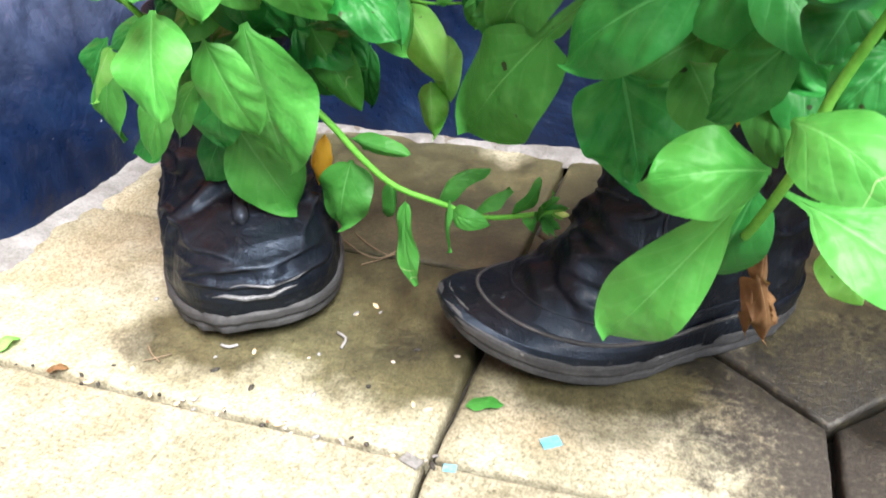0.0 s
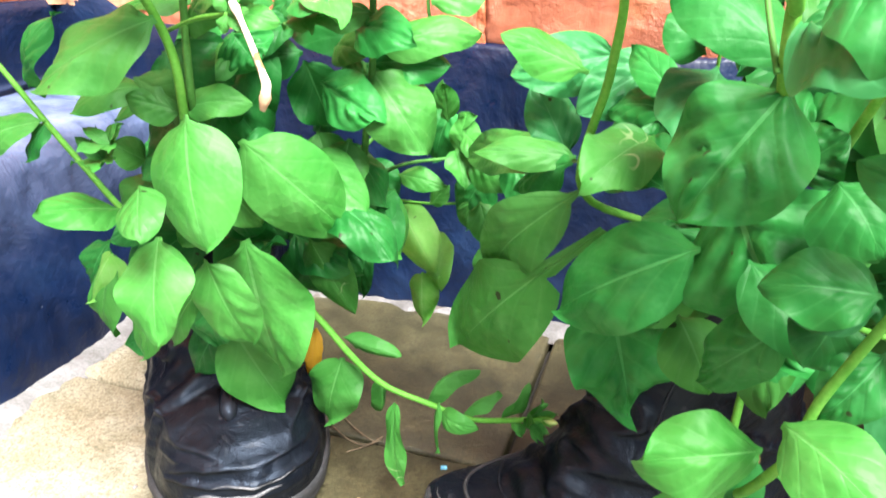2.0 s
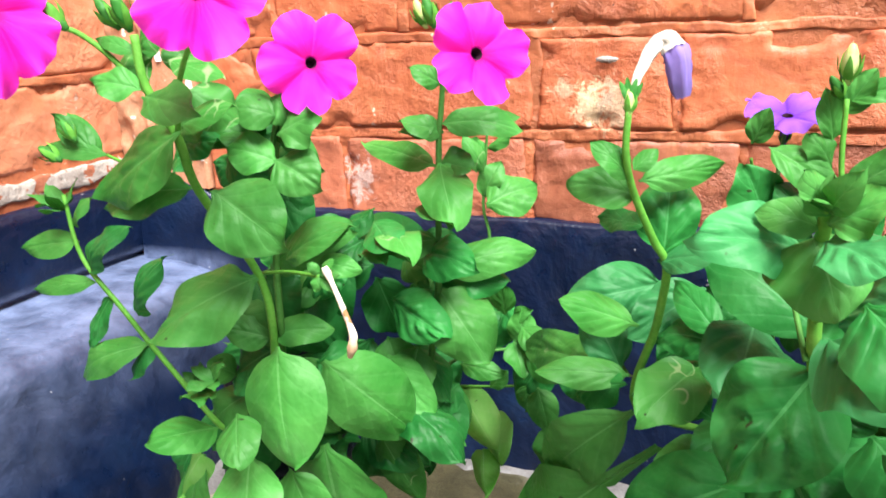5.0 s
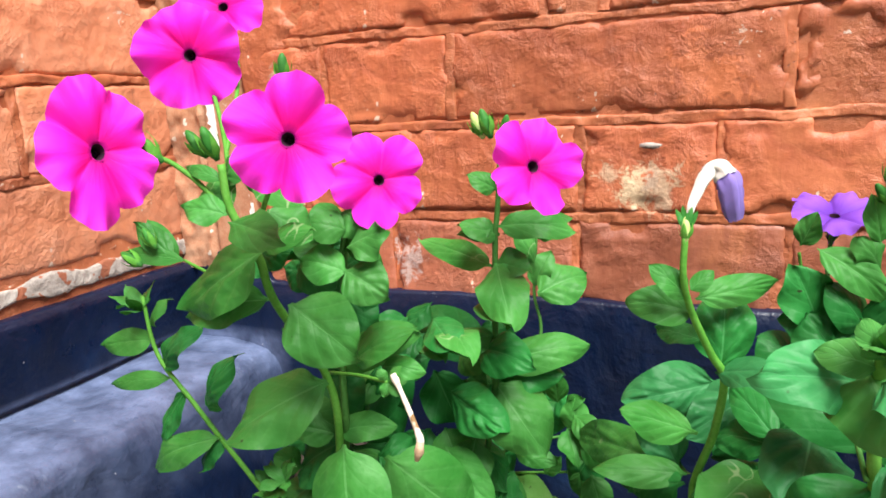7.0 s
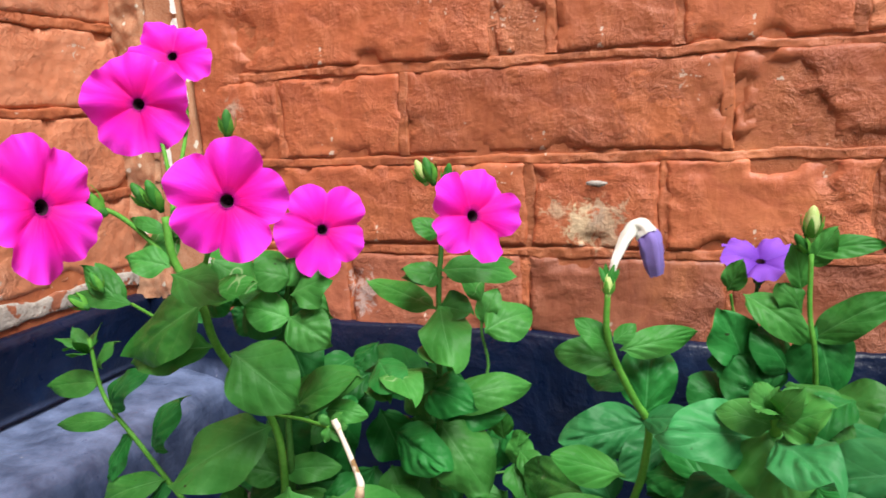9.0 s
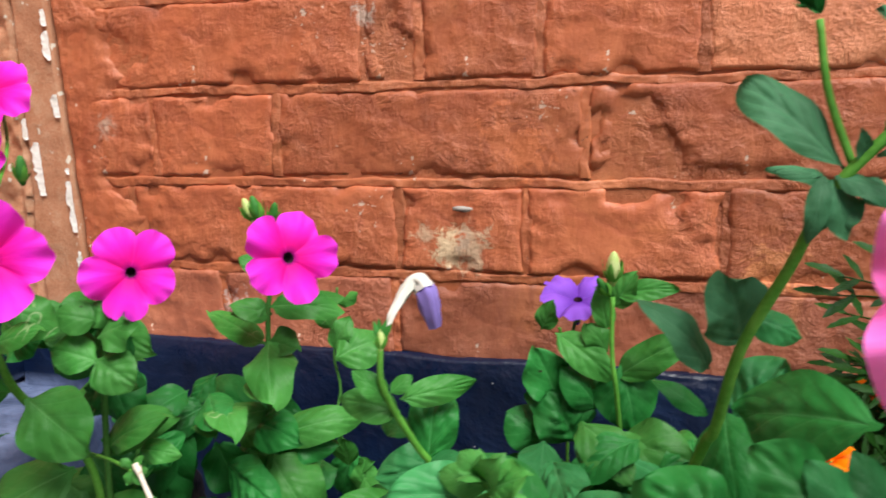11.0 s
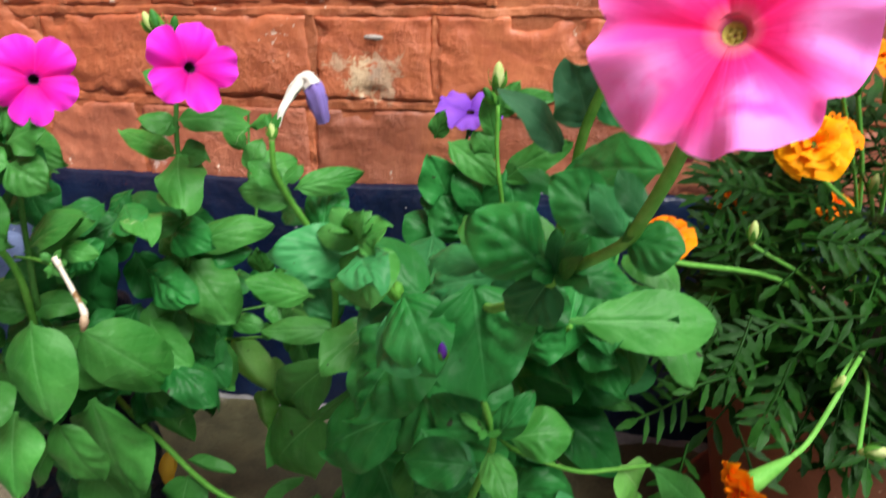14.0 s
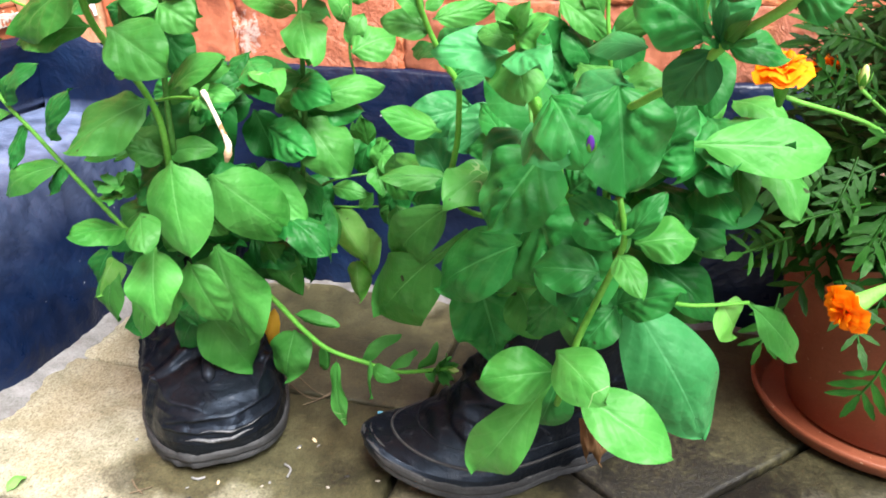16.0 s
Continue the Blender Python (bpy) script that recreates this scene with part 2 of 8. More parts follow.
def paver():
    m, nt, b = mat("sandstone_paver")
    v = coords(nt)
    big = noise_tex(nt, v, 7, 5, 0.6, 0.6)
    mid = noise_tex(nt, v, 38, 5, 0.65, 0.3)
    fine = noise_tex(nt, v, 650, 3, 0.7)
    col = ramp(nt, mid, [(0.3, (0.185, 0.172, 0.116)), (0.52, (0.265, 0.252, 0.184)), (0.72, (0.355, 0.342, 0.270))])
    stain = ramp(nt, big, [(0.50, (0, 0, 0)), (0.62, (1, 1, 1))])
    col = mixc(nt, mixc(nt, 1.0, stain, (0.35, 0.35, 0.35), "MULTIPLY"), col, (0.27, 0.21, 0.12))
    moss = ramp(nt, noise_tex(nt, v, 13, 6, 0.75, 0.8), [(0.60, (0, 0, 0)), (0.70, (1, 1, 1))])
    speck = ramp(nt, noise_tex(nt, v, 170, 3, 0.6), [(0.45, (0, 0, 0)), (0.60, (1, 1, 1))])
    col = mixc(nt, mixc(nt, 1.0, moss, speck, "MULTIPLY"), col, (0.060, 0.048, 0.034))
    # black algae where water stands, each blotch with its own ragged shape
    for (bx, by, br, amount) in STAINS:
        vm = nt.nodes.new("ShaderNodeVectorMath")
        vm.operation = "DISTANCE"
        nt.links.new(v, vm.inputs[0])
        vm.inputs[1].default_value = (bx, by, 0.0)
        ad = nt.nodes.new("ShaderNodeMath")
        ad.operation = "MULTIPLY_ADD"
        nt.links.new(noise_tex(nt, v, 42, 6, 0.75, 0.6), ad.inputs[0])
        ad.inputs[1].default_value = br * 1.5
        nt.links.new(vm.outputs["Value"], ad.inputs[2])
        blot = ramp(nt, ad.outputs[0], [(br * 1.30, (amount, amount, amount)), (br * 1.62, (0, 0, 0))])
        mott = ramp(nt, noise_tex(nt, v, 240, 4, 0.7), [(0.40, (1, 1, 1)), (0.64, (0.45, 0.45, 0.45))])
        col = mixc(nt, mixc(nt, 1.0, blot, mott, "MULTIPLY"), col, (0.022, 0.018, 0.014))
    # still wet from watering round the boots, darkened further for shade under the plants
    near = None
    for (bx, by, br) in WET_SHADED:
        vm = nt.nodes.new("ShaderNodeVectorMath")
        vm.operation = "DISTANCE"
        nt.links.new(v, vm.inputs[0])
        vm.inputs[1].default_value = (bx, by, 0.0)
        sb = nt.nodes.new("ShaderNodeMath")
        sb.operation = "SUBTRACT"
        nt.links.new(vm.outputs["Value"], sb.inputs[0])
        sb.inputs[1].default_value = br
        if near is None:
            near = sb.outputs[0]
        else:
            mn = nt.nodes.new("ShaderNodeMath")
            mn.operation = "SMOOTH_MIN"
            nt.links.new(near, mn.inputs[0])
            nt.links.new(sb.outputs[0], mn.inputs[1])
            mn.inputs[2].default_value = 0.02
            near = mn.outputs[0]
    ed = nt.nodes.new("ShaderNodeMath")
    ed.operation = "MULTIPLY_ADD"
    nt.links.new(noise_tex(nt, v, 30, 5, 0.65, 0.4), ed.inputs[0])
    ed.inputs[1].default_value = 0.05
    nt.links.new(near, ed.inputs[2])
    wet_shaded = ramp(nt, ed.outputs[0], [(0.012, (1, 1, 1)), (0.034, (0, 0, 0))])
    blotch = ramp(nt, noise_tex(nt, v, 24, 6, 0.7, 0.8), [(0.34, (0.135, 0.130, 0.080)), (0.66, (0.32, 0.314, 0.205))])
    col = mixc(nt, wet_shaded, col, mixc(nt, 1.0, col, blotch, "MULTIPLY"))
    nt.links.new(ramp(nt, ed.outputs[0], [(0.012, (0.55, 0.55, 0.55)), (0.034, (0.82, 0.82, 0.82))]), b.inputs["Roughness"])
    grit = ramp(nt, fine, [(0.32, (0.55, 0.55, 0.55)), (0.55, (1, 1, 1)), (0.75, (1.25, 1.25, 1.25))])
    col = mixc(nt, 1.0, col, grit, "MULTIPLY")
    grain = noise_tex(nt, v, 300, 4, 0.75)
    col = mixc(nt, 1.0, col, ramp(nt, grain, [(0.34, (0.55, 0.53, 0.48)), (0.50, (1, 1, 1)), (0.70, (1.20, 1.20, 1.20))]), "MULTIPLY")
    nt.links.new(vary(nt, col, 0.07), b.inputs["Base Color"])
    bump(nt, b, [(mid, 0.0012), (fine, 0.0004), (grain, 0.0007)], 0.8)
    return m


PAVER = paver()
JOINT = rough_mat("joint_grit", [(0.008, 0.007, 0.006), (0.020, 0.018, 0.015), (0.060, 0.054, 0.045)], 60, 0.9, 0.002)
CEMENT = rough_mat("pale_cement", [(0.085, 0.082, 0.076), (0.17, 0.169, 0.168), (0.28, 0.28, 0.29)], 34, 0.85, 0.003, ((0.14, 0.13, 0.13), 60, 0.66))
CEMENT_GREY = rough_mat("dirty_cement", [(0.060, 0.056, 0.050), (0.120, 0.118, 0.116), (0.20, 0.20, 0.21)], 38, 0.6, 0.003, ((0.07, 0.06, 0.05), 70, 0.62))
LIME = rough_mat("lime_mortar", [(0.20, 0.17, 0.15), (0.38, 0.34, 0.30), (0.52, 0.49, 0.45)], 70, 0.9, 0.006, ((0.30, 0.10, 0.05), 90, 0.58))
OLD_WHITE = rough_mat("old_white_paint", [(0.55, 0.52, 0.45), (0.76, 0.74, 0.70), (0.84, 0.83, 0.80)], 70, 0.6, 0.0012)
BATTEN = rough_mat("weathered_batten", [(0.32, 0.12, 0.055), (0.42, 0.19, 0.10), (0.48, 0.30, 0.19)], 45, 0.8, 0.002, ((0.62, 0.56, 0.46), 75, 0.66))
CREAM = rough_mat("cream_flake", [(0.42, 0.27, 0.13), (0.60, 0.46, 0.28), (0.70, 0.60, 0.42)], 90, 0.85, 0.002)
TERRACOTTA = rough_mat("terracotta_plastic", [(0.17, 0.044, 0.019), (0.21, 0.057, 0.026), (0.26, 0.082, 0.040)], 25, 0.5, 0.0008, ((0.50, 0.30, 0.20), 330, 0.72))
SOIL = rough_mat("soil", [(0.012, 0.009, 0.007), (0.030, 0.022, 0.016), (0.07, 0.05, 0.035)], 120, 0.95, 0.004)


def leather():
    m, nt, b = mat("worn_black_leather")
    v = coords(nt)
    wr = noise_tex(nt, v, 55, 6, 0.65, 1.2)
    gr = noise_tex(nt, v, 900, 2, 0.6)
    big = noise_tex(nt, v, 18, 4, 0.6)
    col = ramp(nt, big, [(0.3, (0.0016, 0.0022, 0.0038)), (0.6, (0.0029, 0.0038, 0.0064)), (0.8, (0.0065, 0.0080, 0.0120))])
    dust = ramp(nt, noise_tex(nt, v, 120, 5, 0.7), [(0.60, (0, 0, 0)), (0.74, (1, 1, 1))])
    col = mixc(nt, mixc(nt, 1.0, dust, (0.22, 0.22, 0.22), "MULTIPLY"), col, (0.15, 0.16, 0.18))
    worn = ramp(nt, nt.nodes.new("ShaderNodeNewGeometry").outputs["Pointiness"], [(0.53, (0, 0, 0)), (0.62, (0.4, 0.4, 0.4))])
    col = mixc(nt, worn, col, (0.040, 0.043, 0.052))
    nt.links.new(col, b.inputs["Base Color"])
    nt.links.new(ramp(nt, wr, [(0.3, (0.28, 0.28, 0.28)), (0.7, (0.56, 0.56, 0.56))]), b.inputs["Roughness"])
    b.inputs["Specular Tint"].default_value = (0.55, 0.72, 1.0, 1)
    b.inputs["Specular IOR Level"].default_value = 0.30
    b.inputs["Coat Weight"].default_value = 0.05
    b.inputs["Coat Roughness"].default_value = 0.12
    b.inputs["Coat Tint"].default_value = (0.8, 0.9, 1.0, 1)
    bump(nt, b, [(wr, 0.0022), (gr, 0.0002)], 0.7)
    return m


LEATHER = leather()
SCUFF_GLINT = rough_mat("scuffed_leather_glint", [(0.012, 0.013, 0.016), (0.045, 0.048, 0.056), (0.17, 0.175, 0.19)], 150, 0.4, 0.001)
RUBBER = rough_mat("grey_rubber", [(0.0090, 0.0095, 0.0112), (0.0220, 0.0230, 0.0262), (0.054, 0.055, 0.058)], 60, 0.7, 0.001, ((0.10, 0.10, 0.10), 200, 0.74))


def leaf_mat(name, lo, hi, vein, gloss=0.42, through=0.28, quilt=0.00016, mined=False):
    """A leaf blade: u runs across from 0 to 1, v from the stalk to the tip."""
    m, nt, b = mat(name)
    uv = coords(nt, "UV")
    ob = coords(nt)
    sep = nt.nodes.new("ShaderNodeSeparateXYZ")
    nt.links.new(uv, sep.inputs[0])

    def op(kind, a, c=None):
        n = nt.nodes.new("ShaderNodeMath")
        n.operation = kind
        for i, s in enumerate((a, c)):
            if isinstance(s, (int, float)):
                n.inputs[i].default_value = s
            elif s is not None:
                nt.links.new(s, n.inputs[i])
        return n.outputs[0]

    du = op("ABSOLUTE", op("SUBTRACT", sep.outputs["X"], 0.5))
    rib = op("LESS_THAN", du, op("MULTIPLY", op("POWER", op("SUBTRACT", 1.05, sep.outputs["Y"]), 1.2), 0.022))
    side = op("SUBTRACT", op("ADD", op("MULTIPLY", sep.outputs["Y"], 4.3), op("MULTIPLY", noise_tex(nt, ob, 60, 2), 0.25)), op("MULTIPLY", op("POWER", du, 0.8), 3.4))
    saw = op("ABSOLUTE", op("SUBTRACT", op("FRACT", side), 0.5))
    veins = op("SUBTRACT", 1.0, op("MULTIPLY", saw, 9.0))
    veins = op("MAXIMUM", veins, 0.0)
    big = noise_tex(nt, ob, 26, 4, 0.6)
    fine = noise_tex(nt, ob, 260, 3, 0.6)
    col = ramp(nt, big, [(0.3, lo), (0.7, hi)])
    # yellower and paler in some places, deeper in others
    patchy = noise_tex(nt, ob, 70, 3, 0.6)
    col = mixc(nt, ramp(nt, patchy, [(0.50, (0, 0, 0)), (0.75, (0.30, 0.30, 0.30))]), col, vein)
    col = mixc(nt, op("MULTIPLY", veins, 0.12), col, vein)
    col = mixc(nt, op("MULTIPLY", rib, 0.50), col, vein)
    # small holes' scars and brown specks
    sp = ramp(nt, noise_tex(nt, ob, 150, 1, 0.4), [(0.785, (0, 0, 0)), (0.80, (1, 1, 1))])
    col = mixc(nt, sp, col, (0.02, 0.04, 0.012))
    # winding pale trails of leaf miners, on a few leaves only
    trail = op("ABSOLUTE", op("SUBTRACT", noise_tex(nt, ob, 75, 1, 0.4), 0.5))
    trail = ramp(nt, trail, [(0.006, (0.65, 0.65, 0.65)), (0.014, (0, 0, 0))])
    where = ramp(nt, noise_tex(nt, ob, 21, 1, 0.4), [(0.69, (0, 0, 0)), (0.73, (1, 1, 1))])
    if mined:
        col = mixc(nt, mixc(nt, 1.0, trail, where, "MULTIPLY"), col, (0.26, 0.38, 0.18))
    col = vary(nt, col, 0.22)
    nt.links.new(col, b.inputs["Base Color"])
    b.inputs["Roughness"].default_value = gloss
    b.inputs["Specular IOR Level"].default_value = 0.17
    h = op("SUBTRACT", op("MULTIPLY", fine, 0.35), op("ADD", op("MULTIPLY", veins, 0.35), rib))
    bump(nt, b, [(big, 0.0050), (saw, quilt), (patchy, 0.0016), (h, 0.00022), (fine, 0.00030)], 0.6)
    tr = nt.nodes.new("ShaderNodeBsdfTranslucent")
    nt.links.new(mixc(nt, 1.0, col, (1.0, 1.35, 0.5), "MULTIPLY"), tr.inputs["Color"])
    mx = nt.nodes.new("ShaderNodeMixShader")
    mx.inputs[0].default_value = through
    out = nt.nodes["Material Output"]
    nt.links.new(b.outputs[0], mx.inputs[1])
    nt.links.new(tr.outputs[0], mx.inputs[2])
    nt.links.new(mx.outputs[0], out.inputs["Surface"])
    return m


LEAF = leaf_mat("petunia_leaf_bright", (0.0240, 0.152, 0.0210), (0.060, 0.240, 0.046), (0.115, 0.330, 0.100), 0.46, 0.10, 0.00012, True)
LEAF_COOL = leaf_mat("petunia_leaf_cool", (0.0090, 0.105, 0.0175), (0.024, 0.195, 0.038), (0.072, 0.29, 0.092), 0.46, 0.08, 0.00010)
LEAF_SAGE = leaf_mat("petunia_leaf_sage", (0.018, 0.145, 0.038), (0.040, 0.225, 0.070), (0.090, 0.32, 0.13), 0.46, 0.10, 0.00008)
LEAF_PALE = leaf_mat("leaf_yellowing", (0.10, 0.42, 0.05), (0.25, 0.58, 0.15), (0.36, 0.64, 0.26), 0.5, 0.30)
LEAF_YELLOW = leaf_mat("leaf_dead_yellow", (0.50, 0.26, 0.02), (0.62, 0.36, 0.04), (0.5, 0.3, 0.08))
LEAF_BROWN = leaf_mat("leaf_dead_brown", (0.06, 0.030, 0.015), (0.26, 0.14, 0.065), (0.36, 0.23, 0.12), 0.7)
LEAF_UNDER = leaf_mat("petunia_leaf_underside", (0.024, 0.105, 0.046), (0.048, 0.170, 0.076), (0.10, 0.24, 0.13), 0.6, 0.10)
LEAF_MARI = leaf_mat("marigold_leaf", (0.0040, 0.036, 0.0030), (0.0140, 0.078, 0.0065), (0.034, 0.13, 0.018), 0.5, 0.10)
STEM = rough_mat("green_stem", [(0.048, 0.200, 0.020), (0.085, 0.290, 0.036), (0.145, 0.38, 0.064)], 60, 0.6, 0.0006, spec=0.16)
STEM_YOUNG = rough_mat("young_green_stem", [(0.070, 0.270, 0.030), (0.115, 0.36, 0.055), (0.19, 0.46, 0.10)], 60, 0.6, 0.0006, spec=0.16)
STEM_DARK = rough_mat("dark_green_stem", [(0.026, 0.110, 0.018), (0.048, 0.175, 0.032), (0.085, 0.25, 0.052)], 60, 0.6, 0.0006, spec=0.16)


def petal_mat(name, outer, inner, veinc, rim=None, spread=(0.10, 0.55), through=0.25, eye=None, lit_blush=None):
    """A corolla: u runs round it, v from the throat to the rim."""
    m, nt, b = mat(name)
    uv = coords(nt, "UV")
    sep = nt.nodes.new("ShaderNodeSeparateXYZ")
    nt.links.new(uv, sep.inputs[0])
    stops = [(spread[0], inner), (spread[1], outer)]
    if rim:
        stops.append((0.97, rim))
    if eye:
        stops = [(0.0, (eye[0] * 0.35, eye[1] * 0.5, eye[2] * 0.3)), (0.045, eye)] + stops
    col = ramp(nt, sep.outputs["Y"], stops)
    # darker creases between the five lobes, fading out towards the rim
    five = nt.nodes.new("ShaderNodeMath")
    five.operation = "MULTIPLY"
    five.inputs[1].default_value = 5.0
    nt.links.new(sep.outputs["X"], five.inputs[0])
    frac = nt.nodes.new("ShaderNodeMath")
    frac.operation = "PINGPONG"
    frac.inputs[1].default_value = 0.5
    nt.links.new(five.outputs[0], frac.inputs[0])
    crease = ramp(nt, frac.outputs[0], [(0.0, (1, 1, 1)), (0.30 if eye else 0.22, (0.25, 0.25, 0.25)), (0.46, (0, 0, 0))])
    fade = ramp(nt, sep.outputs["Y"], [(0.0, (1, 1, 1)), (0.55, (0.75, 0.75, 0.75)), (1.0, (0.30, 0.30, 0.30))])
    keep = ramp(nt, sep.outputs["Y"], [(0.10, (0, 0, 0)), (0.25, (1, 1, 1))]) if eye else 1.0
    fade = mixc(nt, 1.0, fade, keep, "MULTIPLY") if eye else fade
    col = mixc(nt, mixc(nt, 1.0, crease, fade, "MULTIPLY"), col, inner)
    st = node(nt, "ShaderNodeMapping")
    st.inputs["Scale"].default_value = (44, 1.8, 1)
    nt.links.new(uv, st.inputs["Vector"])
    n = node(nt, "ShaderNodeTexNoise", Scale=1.0, Detail=3.0, Roughness=0.6)
    nt.links.new(st.outputs["Vector"], n.inputs["Vector"])
    col = mixc(nt, ramp(nt, n.outputs["Fac"], [(0.50, (0, 0, 0)), (0.74, (0.26, 0.26, 0.26))]), col, veinc)
    soft = noise_tex(nt, coords(nt), 90, 3)
    if lit_blush:
        # pale mid-lobe fields, broken up by the veins, painting light on upturned petal
        pale = mixc(nt, 1.0, ramp(nt, frac.outputs[0], [(0.16, (0, 0, 0)), (0.40, (1, 1, 1))]), ramp(nt, noise_tex(nt, coords(nt), 75, 3, 0.6, 0.6), [(0.36, (0, 0, 0)), (0.52, (1, 1, 1))]), "MULTIPLY")
        pale = mixc(nt, 1.0, pale, ramp(nt, sep.outputs["Y"], [(0.30, (0, 0, 0)), (0.55, (1, 1, 1)), (0.80, (0.9, 0.9, 0.9)), (1.0, (0.35, 0.35, 0.35))]), "MULTIPLY")
        col = mixc(nt, pale, col, lit_blush)
    col = mixc(nt, 0.12 if lit_blush else 0.25, col, ramp(nt, soft, [(0.35, veinc), (0.65, outer)]))
    nt.links.new(col, b.inputs["Base Color"])
    b.inputs["Roughness"].default_value = 0.62
    b.inputs["Specular IOR Level"].default_value = 0.14
    bump(nt, b, [(n.outputs["Fac"], 0.0006), (soft, 0.0008)], 0.5)
    tr = nt.nodes.new("ShaderNodeBsdfTranslucent")
    nt.links.new(col, tr.inputs["Color"])
    mx = nt.nodes.new("ShaderNodeMixShader")
    mx.inputs[0].default_value = through
    nt.links.new(b.outputs[0], mx.inputs[1])
    nt.links.new(tr.outputs[0], mx.inputs[2])
    nt.links.new(mx.outputs[0], nt.nodes["Material Output"].inputs["Surface"])
    return m


MAGENTA = petal_mat("magenta_petal", (0.90, 0.022, 0.70), (0.84, 0.004, 0.20), (0.84, 0.010, 0.56), (0.92, 0.060, 0.80), (0.17, 0.60), 0.25, (0.40, 0.002, 0.11))
# pink: its pale fields and redder inner colour carry the lobes' light and shade
PINK = petal_mat("pink_petal", (1.0, 0.125, 0.63), (1.0, 0.008, 0.17), (1.0, 0.070, 0.44), (1.0, 0.28, 0.82), (0.16, 0.72), 0.22, eye=(0.80, 0.15, 0.20), lit_blush=(1.0, 0.36, 0.88))
VIOLET = petal_mat("violet_petal", (0.30, 0.11, 0.72), (0.12, 0.03, 0.36), (0.20, 0.06, 0.55))
LILAC = petal_mat("lilac_petal", (0.78, 0.22, 0.86), (0.58, 0.08, 0.62), (0.66, 0.14, 0.76))
WHITE_PETAL = petal_mat("withered_white_petal", (0.80, 0.76, 0.78), (0.84, 0.84, 0.72), (0.60, 0.55, 0.62))
INDIGO = petal_mat("withered_indigo_petal", (0.17, 0.10, 0.50), (0.34, 0.26, 0.66), (0.08, 0.045, 0.30))
DRY_TUBE = rough_mat("dry_petal_tube", [(0.62, 0.52, 0.36), (0.78, 0.72, 0.60), (0.84, 0.80, 0.72)], 120, 0.8, 0.0008, ((0.30, 0.17, 0.07), 90, 0.62))
STRAW = rough_mat("dry_straw", [(0.06, 0.042, 0.024), (0.12, 0.085, 0.05), (0.20, 0.15, 0.10)], 150, 0.8, 0.0004)
STRAW_TIP = rough_mat("shrivelled_tip", [(0.22, 0.12, 0.06), (0.40, 0.26, 0.15), (0.62, 0.50, 0.36)], 160, 0.85, 0.0008)
THROAT = rough_mat("dark_throat", [(0.018, 0.002, 0.012), (0.035, 0.004, 0.022), (0.055, 0.008, 0.035)], 200, 0.8, 0.0005)
THROAT_GREEN = rough_mat("olive_throat", [(0.22, 0.16, 0.02), (0.36, 0.28, 0.05), (0.50, 0.42, 0.12)], 200, 0.8, 0.0005)
ORANGE = petal_mat("marigold_orange", (0.97, 0.26, 0.002), (0.86, 0.10, 0.001), (0.92, 0.17, 0.001), (0.98, 0.33, 0.003))
AMBER = petal_mat("marigold_amber", (0.98, 0.42, 0.003), (0.90, 0.17, 0.002), (0.95, 0.28, 0.002), (0.98, 0.50, 0.004))
BUD = rough_mat("pale_green_bud", [(0.25, 0.42, 0.08), (0.42, 0.56, 0.16), (0.62, 0.68, 0.34)], 90, 0.6, 0.0005)
BLUE_CHIP = rough_mat("blue_plastic", [(0.05, 0.35, 0.62), (0.10, 0.45, 0.70), (0.3, 0.6, 0.8)], 90, 0.5, 0.0003)

# ---- helpers for building ----
def part(name, bm, material, parent=None, label="", smooth=True):
    me = bpy.data.meshes.new(name)
    bm.to_mesh(me)
    bm.free()
    for p in me.polygons:
        p.use_smooth = smooth
    me.materials.append(material)
    ob = new(name, me)
    ob.parent = parent
    if label:
        ob["label"] = label
    return ob


def empty(name, at=(0, 0, 0)):
    e = new(name)
    e.empty_display_size = 0.02
    e.location = at
    return e


def fbm(p, s, k=4):
    return noise.fractal(Vector(p) * s, 1.0, 2.0, k)


def sheet(nu, nv, f, uv=True, wrap=False):
    """A grid mesh: f(u, v) gives the place for u, v in 0..1."""
    bm = bmesh.new()
    lay = bm.loops.layers.uv.new("uv") if uv else None
    rows = []
    for j in range(nv + 1):
        rows.append([bm.verts.new(f(i / nu, j / nv)) for i in range(nu if wrap else nu + 1)])
    for j in range(nv):
        for i in range(nu):
            a, b = i, (i + 1) % nu if wrap else i + 1
            fc = bm.faces.new((rows[j][a], rows[j][b], rows[j + 1][b], rows[j + 1][a]))
            if lay:
                for loop, (x, y) in zip(fc.loops, ((i, j), (i + 1, j), (i + 1, j + 1), (i, j + 1))):
                    loop[lay].uv = (x / nu, y / nv)
    return bm


def tube(points, radii, sides=8, caps=True):
    """A round tube along points."""
    pts = [Vector(p) for p in points]
    bm = bmesh.new()
    rings = []
    side = None
    for k, p in enumerate(pts):
        d = (pts[min(k + 1, len(pts) - 1)] - pts[max(k - 1, 0)]).normalized()
        if side is None:
            side = d.orthogonal().normalized()
        side = (side - d * side.dot(d)).normalized()
        up = d.cross(side)
        r = radii[k] if isinstance(radii, (list, tuple)) else radii
        rings.append([bm.verts.new(p + r * (math.cos(a) * side + math.sin(a) * up)) for a in [2 * math.pi * i / sides for i in range(sides)]])
    for a, b in zip(rings, rings[1:]):
        for i in range(sides):
            bm.faces.new((a[i], a[(i + 1) % sides], b[(i + 1) % sides], b[i]))
    if caps:
        bm.faces.new(rings[0][::-1])
        bm.faces.new(rings[-1])
    return bm


